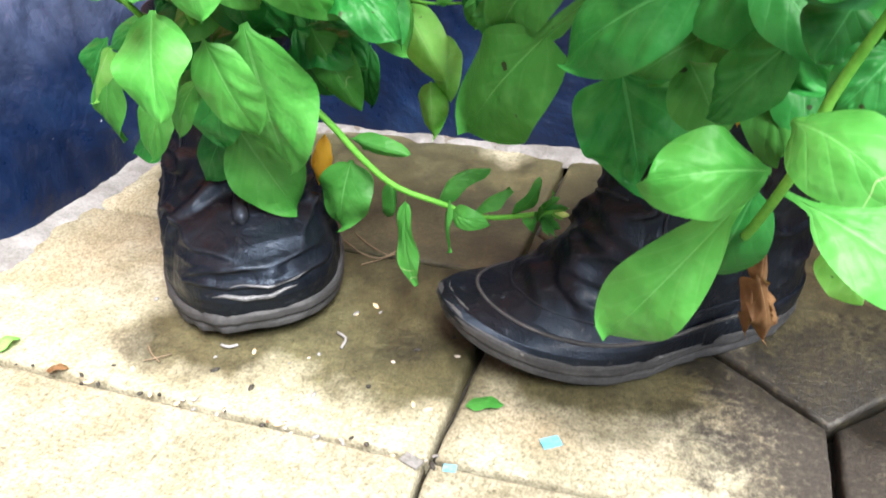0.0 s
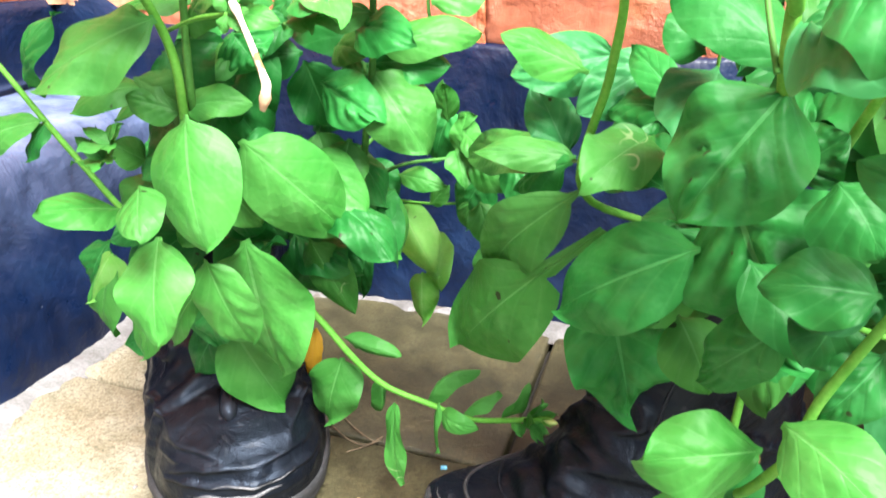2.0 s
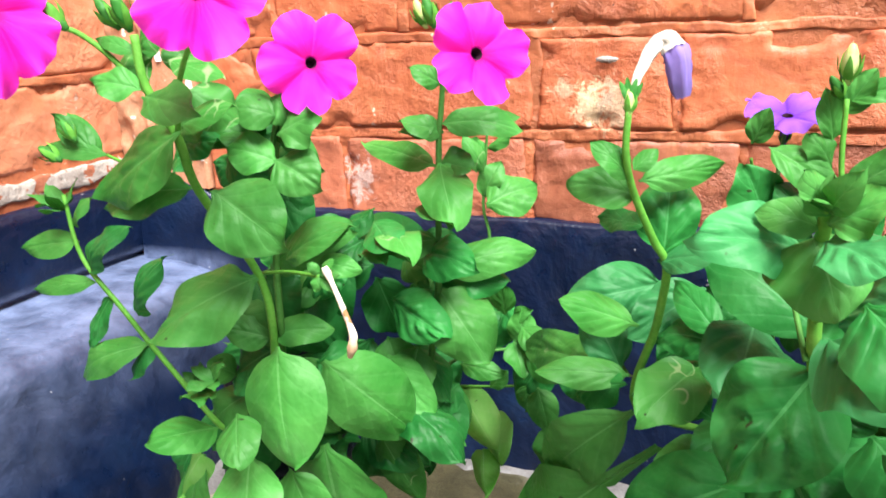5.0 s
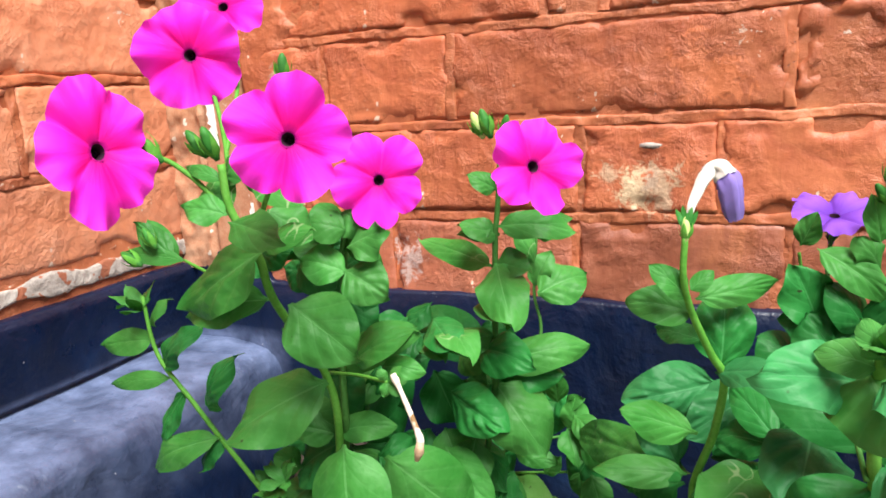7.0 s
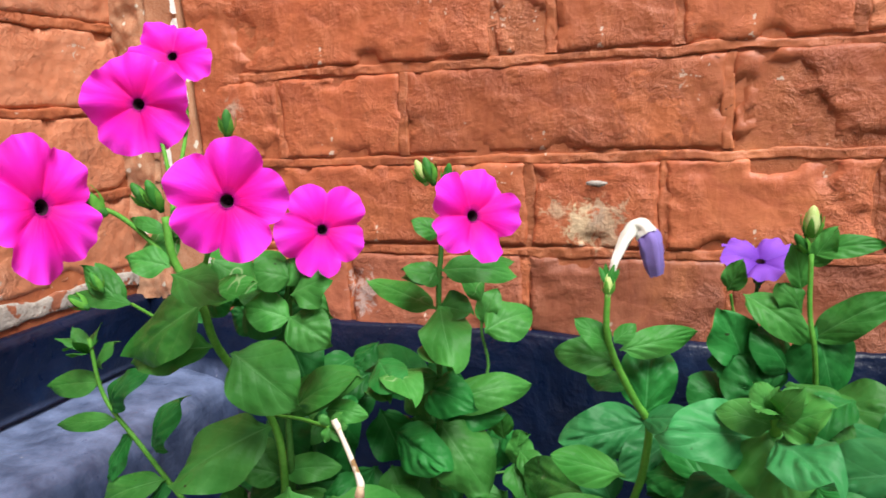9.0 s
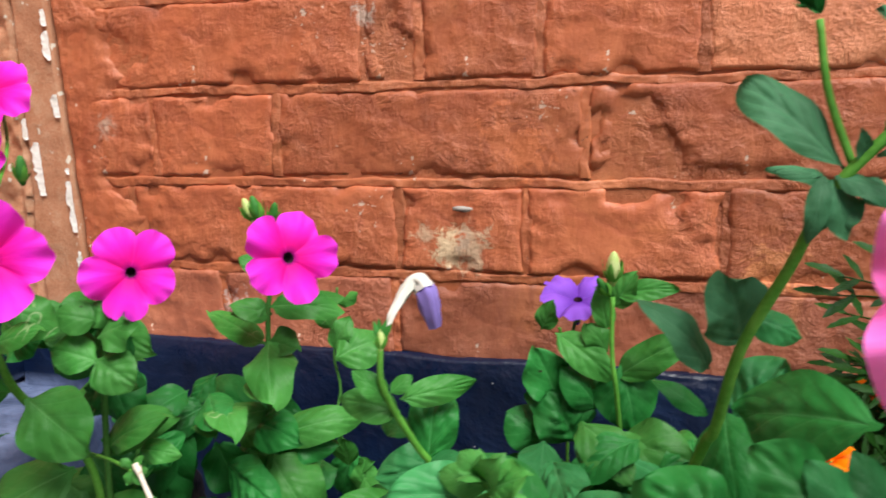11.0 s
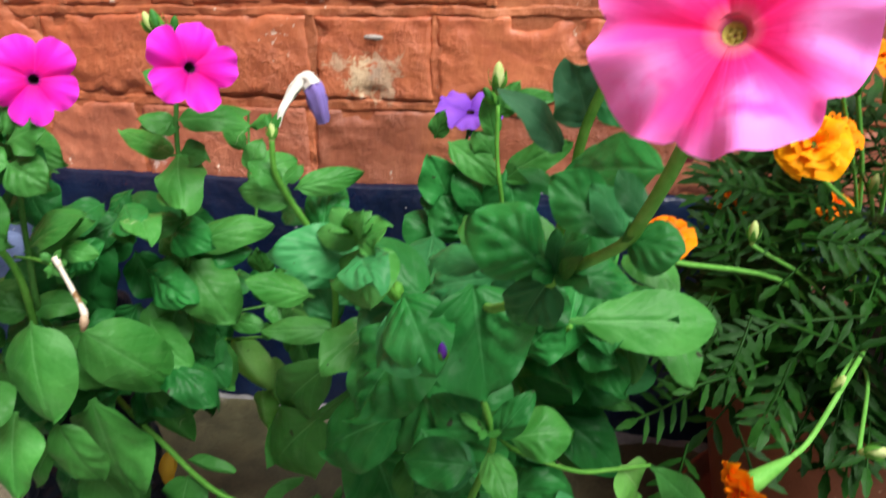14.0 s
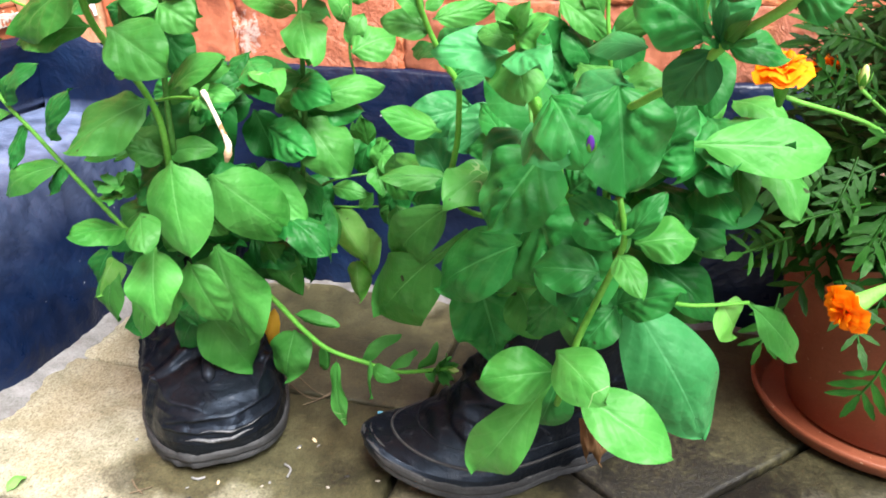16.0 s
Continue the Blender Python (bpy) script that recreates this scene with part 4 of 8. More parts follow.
def pinnate_bm(base, tip, span, n=None, pairs=5, droop=0.1, seed=0):
    """A feathered marigold leaf: a rib with pairs of toothed, lance-shaped leaflets."""
    rng = random.Random(seed)
    base, tip = Vector(base), Vector(tip)
    d = tip - base
    L = d.length
    d.normalize()
    n = Vector(n) if n is not None else Vector((rng.uniform(-0.4, 0.4), -0.6, 0.7))
    n = (n - d * n.dot(d)).normalized()
    s = d.cross(n)
    bm = bmesh.new()
    lay = bm.loops.layers.uv.new("uv")

    def rib(v):
        return base + d * L * v + n * (droop * L * math.sin(math.pi * v))

    def blade(p, way, ln, wd):
        way = way.normalized()
        side = way.cross(n).normalized()
        rows = []
        steps = 6
        for j in range(steps + 1):
            v = j / steps
            w = wd * (math.sin(math.pi * min(1, v * 0.97 + 0.02)) ** 0.8) * (1.0 + (0.16 if j % 2 else -0.10))
            c = p + way * ln * v + n * (-0.12 * ln * v * v)
            rows.append([bm.verts.new(c + side * w * 0.5 + n * w * 0.12), bm.verts.new(c), bm.verts.new(c - side * w * 0.5 + n * w * 0.12)])
        for j in range(steps):
            for i in range(2):
                fc = bm.faces.new((rows[j][i], rows[j][i + 1], rows[j + 1][i + 1], rows[j + 1][i]))
                for loop, (x, y) in zip(fc.loops, ((i, j), (i + 1, j), (i + 1, j + 1), (i, j + 1))):
                    loop[lay].uv = (x / 2, y / steps)

    for k in range(pairs):
        v = 0.25 + 0.62 * k / max(1, pairs - 1)
        ln = span * (0.5 + 0.25 * math.sin(math.pi * v)) * rng.uniform(0.85, 1.1)
        for sg in (1, -1):
            blade(rib(v + rng.uniform(-0.02, 0.02)), s * sg * 0.8 + d * 0.65, ln * 1.2, ln * 0.27)
    blade(rib(0.97), d, span * 0.75, span * 0.20)
    # the rib itself
    q = []
    for j in range(7):
        p = rib(j / 6)
        r = 0.0007
        q.append([bm.verts.new(p + s * r), bm.verts.new(p + n * r), bm.verts.new(p - s * r), bm.verts.new(p - n * r)])
    for a, b in zip(q, q[1:]):
        for i in range(4):
            bm.faces.new((a[i], a[(i + 1) % 4], b[(i + 1) % 4], b[i]))
    return bm

# ---- the boots ----
# height, front reach, back reach (parts of the length), half width (part of the width)
HIGH_VAMP = [(0.011, 1.000, 0.00, 0.50), (0.018, 1.004, -0.004, 0.505), (0.026, 1.002, -0.008, 0.505), (0.034, 0.992, -0.01, 0.50), (0.042, 0.972, -0.01, 0.485), (0.049, 0.940, -0.01, 0.465),
             (0.055, 0.890, -0.008, 0.445), (0.060, 0.835, -0.004, 0.425), (0.066, 0.775, 0.0, 0.41), (0.074, 0.715, 0.004, 0.395), (0.085, 0.665, 0.008, 0.385), (0.098, 0.630, 0.01, 0.38),
             (0.114, 0.610, 0.008, 0.385), (0.130, 0.600, 0.0, 0.395), (0.148, 0.600, -0.01, 0.41), (0.152, 0.595, -0.008, 0.405), (0.148, 0.570, 0.012, 0.38), (0.120, 0.55, 0.02, 0.36)]
LOW_VAMP = [(0.010, 1.000, 0.00, 0.50), (0.014, 0.998, -0.005, 0.505), (0.018, 0.975, -0.008, 0.505), (0.021, 0.935, -0.01, 0.50), (0.025, 0.880, -0.01, 0.485), (0.030, 0.825, -0.008, 0.465),
            (0.037, 0.765, -0.004, 0.44), (0.046, 0.710, 0.0, 0.415), (0.057, 0.660, 0.004, 0.395), (0.070, 0.610, 0.006, 0.38), (0.085, 0.560, 0.008, 0.37), (0.100, 0.520, 0.01, 0.365),
            (0.115, 0.495, 0.008, 0.37), (0.132, 0.485, 0.0, 0.38), (0.148, 0.485, -0.01, 0.40), (0.152, 0.480, -0.008, 0.395), (0.148, 0.460, 0.012, 0.37), (0.120, 0.44, 0.02, 0.35)]


def boot(label, toe, heel, toe_lift, prof, seed, width, square, rand):
    """An old ankle boot, y running from heel to toe. square: how blunt the toe is; rand: height of a rubber foxing band round the foot."""
    toe, heel = Vector(toe), Vector(heel)
    L = (toe - heel).length
    ang = math.degrees(math.atan2(-(toe - heel).x, (toe - heel).y))
    b = empty("boot", heel)
    b.rotation_euler = (0, 0, radians(ang))
    top = max(p[0] for p in prof)

    def spring(y):
        k = max(0.0, (y / L - 0.60) / 0.40)
        return toe_lift * k * k

    def outline(a, yf, yb, hw):
        """A ring: round at the toe, narrow at the waist."""
        c, s = math.cos(a), math.sin(a)
        sq = square if s > 0 else 2.5
        yc, hl = (yf + yb) / 2, (yf - yb) / 2
        y = yc + hl * math.copysign(abs(s) ** (2 / sq), s)
        t = (y - yb) / (yf - yb)
        pinch = 1 - 0.13 * math.exp(-((t - 0.38) / 0.17) ** 2) - 0.12 * max(0.0, 0.3 - t) / 0.3
        return hw * pinch * math.copysign(abs(c) ** (2 / sq), c), y

    def up(u, v):
        z, fr, bk, hw = strip_profile(prof, v)
        x, y = outline(2 * math.pi * u, fr * L, bk * L, hw * width)
        q = (x + seed, y, z)
        free = min(1.0, max(0.0, (z - max(rand, 0.012)) / 0.016))
        sag = 0.0034 * fbm(q, 15) + 0.0016 * fbm(q, 44, 3)
        # long soft folds, deep at the ankle and across the bend of the foot
        ankle = math.exp(-((z - 0.085) / 0.035) ** 2)
        ridge = max(0.0, 1 - abs(fbm((q[0] * 0.8, q[1] * 0.8, q[2] * 1.7), 24, 2)) * 3.4) ** 2
        sag += ridge * (0.0016 + 0.0050 * ankle)
        bend = math.exp(-((y / L - 0.74) / 0.085) ** 2)
        sag += 0.0026 * bend * math.sin(y * 330 + 3.0 * fbm((q[0], 0.0, q[2]), 22, 2))
        # two or three slack ridges that run round the cap
        cap = math.exp(-((y / L - 1.0) / 0.14) ** 2) * math.exp(-((z - 0.034) / 0.010) ** 2)
        sag += 0.0026 * cap * max(0.0, math.sin(z * 640 + 2.2 * fbm((q[0], q[1], 0), 30, 2))) ** 2
        sag *= free
        k = max(0.0, (z - 0.06) / (top - 0.06))
        r = Vector((x, (y - 0.45 * L) * 0.8, 0.35 * (0.5 + y / L) * width * bend))
        r = r.normalized() * sag if r.length > 1e-5 else Vector((0, 0, 0))
        if rand and z < rand:
            r += Vector((x, y - 0.45 * L, 0)).normalized() * 0.0016
        return (x + r.x - 0.004 * k, y + r.y, z + spring(y) + r.z)

    part("upper", sheet(180, 136, up, uv=False, wrap=True), LEATHER, b)

    def sole(u, v):
        k, z = strip_profile([(-0.5, 0.0), (0.95, 0.0), (0.995, 0.002), (1.0, 0.005), (0.992, 0.0075), (1.014, 0.0082), (1.016, 0.0125), (1.006, 0.0142), (0.93, 0.0146)], v)
        x, y = outline(2 * math.pi * u, L, 0.0, 0.515 * width)
        y0 = 0.5 * L
        nib = 0.0012 * fbm((x * 1.0 + seed, y, z), 110, 3)
        return (x * k + nib if k > 0 else x * 0.05, y0 + (y - y0) * (1 + (k - 1) * 0.8 if k > 0 else 0.05) + nib, z + spring(y) * (1 if k > 0 else 0.4) + 0.0006 * fbm((x, y, z + seed), 70))

    part("sole", sheet(120, 32, sole, uv=False, wrap=True), RUBBER, b, "worn grey rubber sole")

    def on_upper(u, z, out=0.0):
        v0, v1 = 0.0, 14 / 17
        for _ in range(26):
            vm = (v0 + v1) / 2
            if strip_profile(prof, vm)[0] < z:
                v0 = vm
            else:
                v1 = vm
        p = Vector(up(u, v0))
        d = Vector((p.x, p.y - 0.45 * L, 0.0))
        return p + d.normalized() * out

    if rand:
        welt = [on_upper(-0.06 + 0.62 * i / 40, rand) for i in range(41)]
        part("welt", tube(curve_points(welt, 2), 0.0011, 6), RUBBER, b, "scuffed grey welt line")
        welt = [on_upper(-0.04 + 0.58 * i / 40, rand + 0.0075) for i in range(41)]
        part("seam", tube(curve_points(welt, 2), 0.0007, 6), LEATHER, b)
    else:
        # toe folds in pale leather: scuffed, with their highlights put into the colour
        for z, r, u0, u1 in ((0.0250, 0.0016, 0.19, 0.29), (0.0315, 0.0008, 0.22, 0.31)):
            fold = [on_upper(u0 + (u1 - u0) * i / 24, z + 0.0012 * math.sin(i * 0.35)) for i in range(25)]
            part("fold", tube(curve_points(fold, 2), [r * math.sin(math.pi * (0.04 + 0.92 * i / 48)) for i in range(49)], 6), SCUFF_GLINT, b, "scuffed fold of the toe, its highlight painted pale")
        tab = [on_upper(0.245, z, 0.0012) for z in (0.0565, 0.0590, 0.0620, 0.0660, 0.070)]
        part("tongue_tab", tube(curve_points(tab, 3), [0.0012, 0.0028, 0.0040, 0.0046, 0.0048, 0.0047, 0.0044, 0.0040, 0.0034, 0.0028, 0.0022, 0.0016, 0.0008], 8), LEATHER, b)
    for sgn in (0.0, 0.5):
        line = [on_upper((0.5 - u if sgn else u) % 1.0, z) for u, z in ((0.02, 0.038), (0.06, 0.050), (0.10, 0.066), (0.13, 0.088), (0.14, 0.11))]
        part("side_seam", tube(curve_points(line, 5), 0.0011, 6), LEATHER, b)
    for z in (0.080, 0.092, 0.106, 0.120):
        a, c = on_upper(0.205, z), on_upper(0.295, z + 0.006)
        mid = (a + c) / 2 + Vector((0, 0.003, 0.002))
        part("lace", tube(curve_points([a, mid, c], 5), 0.0015, 6), LEATHER, b)
    soil = bmesh.new()
    bmesh.ops.create_circle(soil, cap_ends=True, segments=24, radius=1.0,
                            matrix=Matrix.Translation((-0.003, 0.28 * L, top - 0.022)) @ Matrix.Diagonal((0.37 * width, 0.27 * L, 1, 1)))
    part("soil", soil, SOIL, b)
    return tagged(b, label, "boot", group="boots used as planters")


boot("worn black leather boot with grey sole, planted with petunia, on paving", (-0.076, 0.417, 0), (-0.208, 0.606, 0), 0.008, HIGH_VAMP, 1.0, 0.108, 2.7, 0.0)
boot("creased black leather boot with curled-up toe, planted, on the paving", (0.021, 0.432, 0), (0.190, 0.550, 0), 0.027, LOW_VAMP, 5.0, 0.100, 2.15, 0.024)

# ---- the flower pot and its saucer ----
def lathe(profile, at, sides=56):
    return sheet(sides, len(profile) - 1, lambda u, v: (at[0] + profile[round(v * (len(profile) - 1))][0] * math.cos(2 * math.pi * u),
                                                        at[1] + profile[round(v * (len(profile) - 1))][0] * math.sin(2 * math.pi * u),
                                                        at[2] + profile[round(v * (len(profile) - 1))][1]), uv=False, wrap=True)


POT = (0.385, 0.606)
saucer = tagged(part("saucer", lathe([(0.002, 0.002), (0.085, 0.001), (0.090, 0.003), (0.0965, 0.017), (0.0985, 0.0185), (0.1005, 0.0175), (0.100, 0.014), (0.0955, 0.006), (0.092, 0.0035), (0.088, 0.006), (0.002, 0.006)], (*POT, 0.0)), TERRACOTTA),
                "terracotta coloured plastic saucer under the flower pot", "saucer")
pot = empty("flower_pot", (*POT, 0.0065))
part("body", lathe([(0.002, 0.0), (0.070, 0.0), (0.074, 0.003), (0.082, 0.05), (0.090, 0.10), (0.0925, 0.118), (0.097, 0.120), (0.100, 0.123), (0.103, 0.150), (0.1035, 0.153), (0.100, 0.155), (0.096, 0.152), (0.094, 0.135), (0.002, 0.134)], (0, 0, 0)), TERRACOTTA, pot)
disc = bmesh.new()
bmesh.ops.create_circle(disc, cap_ends=True, segments=40, radius=0.0945, matrix=Matrix.Translation((0, 0, 0.140)))
part("soil", disc, SOIL, pot)
tagged(pot, "terracotta coloured pot holding a marigold, standing in its saucer", "flower pot")

# ---- the petunia in the first boot ----
petunia_a = tagged(empty("petunia_plant"), "bushy bright green petunia with magenta flowers growing from a boot", "flowering plant", group="petunias in boots")

stem(petunia_a, [(-0.1750, 0.5560, 0.1300), (-0.0975, 0.4300, 0.1766), (-0.0761, 0.4050, 0.2390), (-0.0750, 0.3960, 0.2720), (-0.0740, 0.3620, 0.3150), (-0.0710, 0.3500, 0.3370), (-0.0780, 0.3450, 0.3560), (-0.0800, 0.3450, 0.3730)], 0.0027, 0.0019)
stem(petunia_a, [(-0.1750, 0.5560, 0.1300), (-0.1300, 0.5300, 0.1500), (-0.0539, 0.5000, 0.1377), (-0.0212, 0.4670, 0.2314), (-0.0181, 0.4670, 0.2690), (-0.0159, 0.4670, 0.3214), (-0.0148, 0.4680, 0.3336), (-0.0126, 0.4680, 0.3568), (-0.0115, 0.4650, 0.3746)], 0.0026, 0.0014, STEM_DARK)
stem(petunia_a, [(-0.1750, 0.5560, 0.1300), (-0.0821, 0.4200, 0.2254), (-0.0745, 0.4100, 0.2688), (-0.0681, 0.4050, 0.3051), (-0.0607, 0.4000, 0.3407), (-0.0533, 0.3950, 0.3567)], 0.0025, 0.0015, STEM_DARK)
stem(petunia_a, [(-0.1750, 0.5560, 0.1300), (-0.1500, 0.4700, 0.1600), (-0.1126, 0.4100, 0.1836), (-0.1364, 0.4050, 0.2148), (-0.1575, 0.4000, 0.2469), (-0.1772, 0.4000, 0.2711), (-0.1825, 0.4000, 0.3016)], 0.0022, 0.0012)
stem(petunia_a, [(-0.1400, 0.5400, 0.1300), (-0.1000, 0.4900, 0.1350), (-0.0542, 0.4713, 0.1114), (-0.0358, 0.4700, 0.0930), (-0.0182, 0.4720, 0.0776), (0.0062, 0.4750, 0.0692), (0.0306, 0.4780, 0.0626), (0.0698, 0.4788, 0.0714)], 0.0027, 0.0016)
stem(petunia_a, [(-0.1000, 0.5300, 0.1400), (-0.0307, 0.5700, 0.2240), (-0.0311, 0.5800, 0.2655), (-0.0302, 0.5850, 0.2967), (-0.0292, 0.5850, 0.3108)], 0.0016, 0.001, STEM_DARK)
stem(petunia_a, [(-0.1200, 0.5300, 0.1500), (-0.0517, 0.4900, 0.1702), (-0.0297, 0.5200, 0.1852), (0.0045, 0.5400, 0.1890)], 0.0016, 0.001, STEM_DARK)
stem(petunia_a, [(-0.1200, 0.5300, 0.1500), (-0.0474, 0.5200, 0.1655), (-0.0228, 0.5500, 0.1550), (0.0066, 0.5600, 0.1549)], 0.0014, 0.001)
# leaves from the base up
leaf(petunia_a, (-0.0808, 0.3850, 0.1898), (-0.0724, 0.3640, 0.1510), 0.0331, arch=0.06)
leaf(petunia_a, (-0.0661, 0.3920, 0.2403), (-0.0562, 0.3810, 0.1872), 0.0398, arch=0.08)
leaf(petunia_a, (-0.0967, 0.3850, 0.2000), (-0.1048, 0.3490, 0.2106), 0.0195)
leaf(petunia_a, (-0.0760, 0.3720, 0.2166), (-0.0648, 0.3540, 0.2019), 0.0205)
leaf(petunia_a, (-0.0707, 0.4000, 0.1750), (-0.0607, 0.4150, 0.1265), 0.0279)
leaf(petunia_a, (-0.0664, 0.4250, 0.1746), (-0.0619, 0.4400, 0.0942), 0.0503, arch=0.05)
leaf(petunia_a, (-0.0573, 0.4150, 0.2248), (-0.0252, 0.4500, 0.1735), 0.0394)
leaf(petunia_a, (-0.0303, 0.4650, 0.2152), (-0.0365, 0.4560, 0.1848), 0.0246)
leaf(petunia_a, (-0.0493, 0.4550, 0.1657), (-0.0334, 0.4700, 0.1189), 0.0219, fold=0.4)
leaf(petunia_a, (-0.0796, 0.4100, 0.2372), (-0.0512, 0.4170, 0.2405), 0.0148)
leaf(petunia_a, (-0.0806, 0.4100, 0.2358), (-0.0993, 0.4000, 0.2428), 0.0163)
leaf(petunia_a, (-0.0909, 0.4400, 0.3179), (-0.0585, 0.4300, 0.3125), 0.0226)
leaf(petunia_a, (-0.0896, 0.4400, 0.3216), (-0.1060, 0.4300, 0.3214), 0.0229)
leaf(petunia_a, (-0.0792, 0.4300, 0.2029), (-0.0597, 0.4300, 0.1804), 0.0248)
leaf(petunia_a, (-0.1381, 0.4200, 0.1600), (-0.1558, 0.4200, 0.1310), 0.0174, LEAF_PALE, fold=0.7)
leaf(petunia_a, (-0.1405, 0.4250, 0.1566), (-0.1539, 0.4300, 0.1049), 0.0215)
leaf(petunia_a, (-0.1172, 0.4300, 0.1374), (-0.1308, 0.4213, 0.1013), 0.0226)
leaf(petunia_a, (-0.0924, 0.4450, 0.1147), (-0.0739, 0.4609, 0.0600), 0.0399, arch=0.04)
leaf(petunia_a, (-0.0444, 0.4750, 0.0884), (-0.0550, 0.4743, 0.0446), 0.0322, fold=0.35)
leaf(petunia_a, (-0.0845, 0.4100, 0.1527), (-0.0978, 0.4050, 0.1246), 0.0145)
leaf(petunia_a, (-0.0928, 0.4400, 0.1390), (-0.0979, 0.4400, 0.1046), 0.0228, LEAF_COOL)
leaf(petunia_a, (-0.0668, 0.4900, 0.0949), (-0.0716, 0.4900, 0.0635), 0.0110, LEAF_YELLOW, fold=0.5)
leaf(petunia_a, (-0.0742, 0.5000, 0.0855), (-0.0794, 0.5000, 0.0567), 0.0117, LEAF_YELLOW, fold=0.6)
leaf(petunia_a, (-0.0888, 0.4500, 0.1362), (-0.1079, 0.4500, 0.0977), 0.0336, LEAF_COOL)
leaf(petunia_a, (-0.1041, 0.4600, 0.2041), (-0.0697, 0.4700, 0.1562), 0.0447, LEAF_COOL)
leaf(petunia_a, (-0.1033, 0.4600, 0.2463), (-0.0767, 0.4700, 0.2038), 0.0375, LEAF_COOL)
leaf(petunia_a, (-0.0821, 0.4800, 0.2522), (-0.1086, 0.4900, 0.2033), 0.0332, LEAF_COOL)
# the low trailing shoot
leaf(petunia_a, (-0.0438, 0.4750, 0.1013), (-0.0103, 0.4750, 0.0955), 0.0113, fold=0.75, roll=30, arch=0.2)
leaf(petunia_a, (-0.0247, 0.4800, 0.0763), (-0.0328, 0.4900, 0.0466), 0.0089, fold=0.85, roll=-50, arch=0.2)
leaf(petunia_a, (-0.0098, 0.4650, 0.0755), (-0.0057, 0.4598, 0.0226), 0.0146, fold=0.95, roll=40, arch=0.2)
leaf(petunia_a, (0.0028, 0.4800, 0.0662), (0.0283, 0.4936, 0.0845), 0.0111, fold=0.75, roll=-35, arch=0.2)
leaf(petunia_a, (0.0111, 0.4750, 0.0716), (0.0120, 0.4700, 0.0418), 0.0100, fold=0.85, roll=65, arch=0.2)
leaf(petunia_a, (0.0125, 0.4750, 0.0660), (0.0353, 0.4700, 0.0632), 0.0128, fold=0.95, roll=20, arch=0.2)
leaf(petunia_a, (0.0237, 0.4800, 0.0640), (0.0425, 0.4850, 0.0778), 0.0104, fold=0.75, roll=-45, arch=0.2)
leaf(petunia_a, (0.0441, 0.4800, 0.0653), (0.0583, 0.4850, 0.0861), 0.0098, fold=0.85, roll=50, arch=0.2)
leaf(petunia_a, (0.0507, 0.4780, 0.0656), (0.0574, 0.4760, 0.0585), 0.0073, fold=0.95, roll=-30, arch=0.2)
leaf(petunia_a, (-0.0364, 0.4800, 0.0984), (-0.0401, 0.4800, 0.0940), 0.0075, fold=0.75, roll=10, arch=0.2)
rosette(petunia_a, (0.0600, 0.4785, 0.0690), (0.8, -0.3, 0.1), 0.016, 8, LEAF, 3)
bud(petunia_a, (0.0654, 0.4788, 0.0701), (1.0, -0.2, 0.1), 0.010)
# the stem in the middle
leaf(petunia_a, (-0.0181, 0.4670, 0.3085), (-0.0729, 0.5000, 0.3146), 0.0152)
leaf(petunia_a, (-0.0154, 0.4660, 0.3104), (0.0024, 0.4353, 0.2871), 0.0254)
leaf(petunia_a, (-0.0163, 0.4670, 0.3291), (-0.0335, 0.4600, 0.3258), 0.0140)
leaf(petunia_a, (-0.0147, 0.4670, 0.3286), (0.0222, 0.4800, 0.3242), 0.0160)
leaf(petunia_a, (-0.0179, 0.4660, 0.2726), (-0.0415, 0.4448, 0.2710), 0.0171)
leaf(petunia_a, (-0.0170, 0.4680, 0.2561), (0.0254, 0.4910, 0.2632), 0.0205)
leaf(petunia_a, (-0.0187, 0.4660, 0.2474), (0.0093, 0.4610, 0.2120), 0.0343)
leaf(petunia_a, (-0.0221, 0.4700, 0.2447), (-0.0354, 0.4700, 0.2450), 0.0142)
leaf(petunia_a, (-0.0299, 0.4900, 0.2537), (-0.0852, 0.5100, 0.2655), 0.0290, LEAF_COOL)
leaf(petunia_a, (-0.0258, 0.5700, 0.2665), (0.0001, 0.5950, 0.2748), 0.0296)
leaf(petunia_a, (-0.0269, 0.5700, 0.2868), (-0.0368, 0.5600, 0.3102), 0.0129)
leaf(petunia_a, (-0.0309, 0.5800, 0.2688), (-0.0202, 0.5850, 0.2919), 0.0169)
leaf(petunia_a, (-0.0058, 0.5400, 0.2077), (-0.0056, 0.5300, 0.2315), 0.0146)
leaf(petunia_a, (-0.0032, 0.5450, 0.2037), (0.0100, 0.5400, 0.2126), 0.0097)
leaf(petunia_a, (-0.0159, 0.5450, 0.2093), (-0.0160, 0.5400, 0.2242), 0.0078)
leaf(petunia_a, (-0.0143, 0.4680, 0.3466), (-0.0271, 0.4600, 0.3549), 0.0120, fold=0.4)
leaf(petunia_a, (-0.0137, 0.4680, 0.3243), (-0.0310, 0.4550, 0.3310), 0.0137)
leaf(petunia_a, (-0.0123, 0.4680, 0.3244), (0.0180, 0.4900, 0.3300), 0.0145)
leaf(petunia_a, (-0.0172, 0.4680, 0.3095), (0.0027, 0.4620, 0.3083), 0.0197)
leaf(petunia_a, (-0.0169, 0.4660, 0.2961), (-0.0033, 0.4400, 0.2869), 0.0241)
leaf(petunia_a, (-0.0302, 0.5850, 0.2967), (-0.0396, 0.5750, 0.3050), 0.0118, fold=0.5)
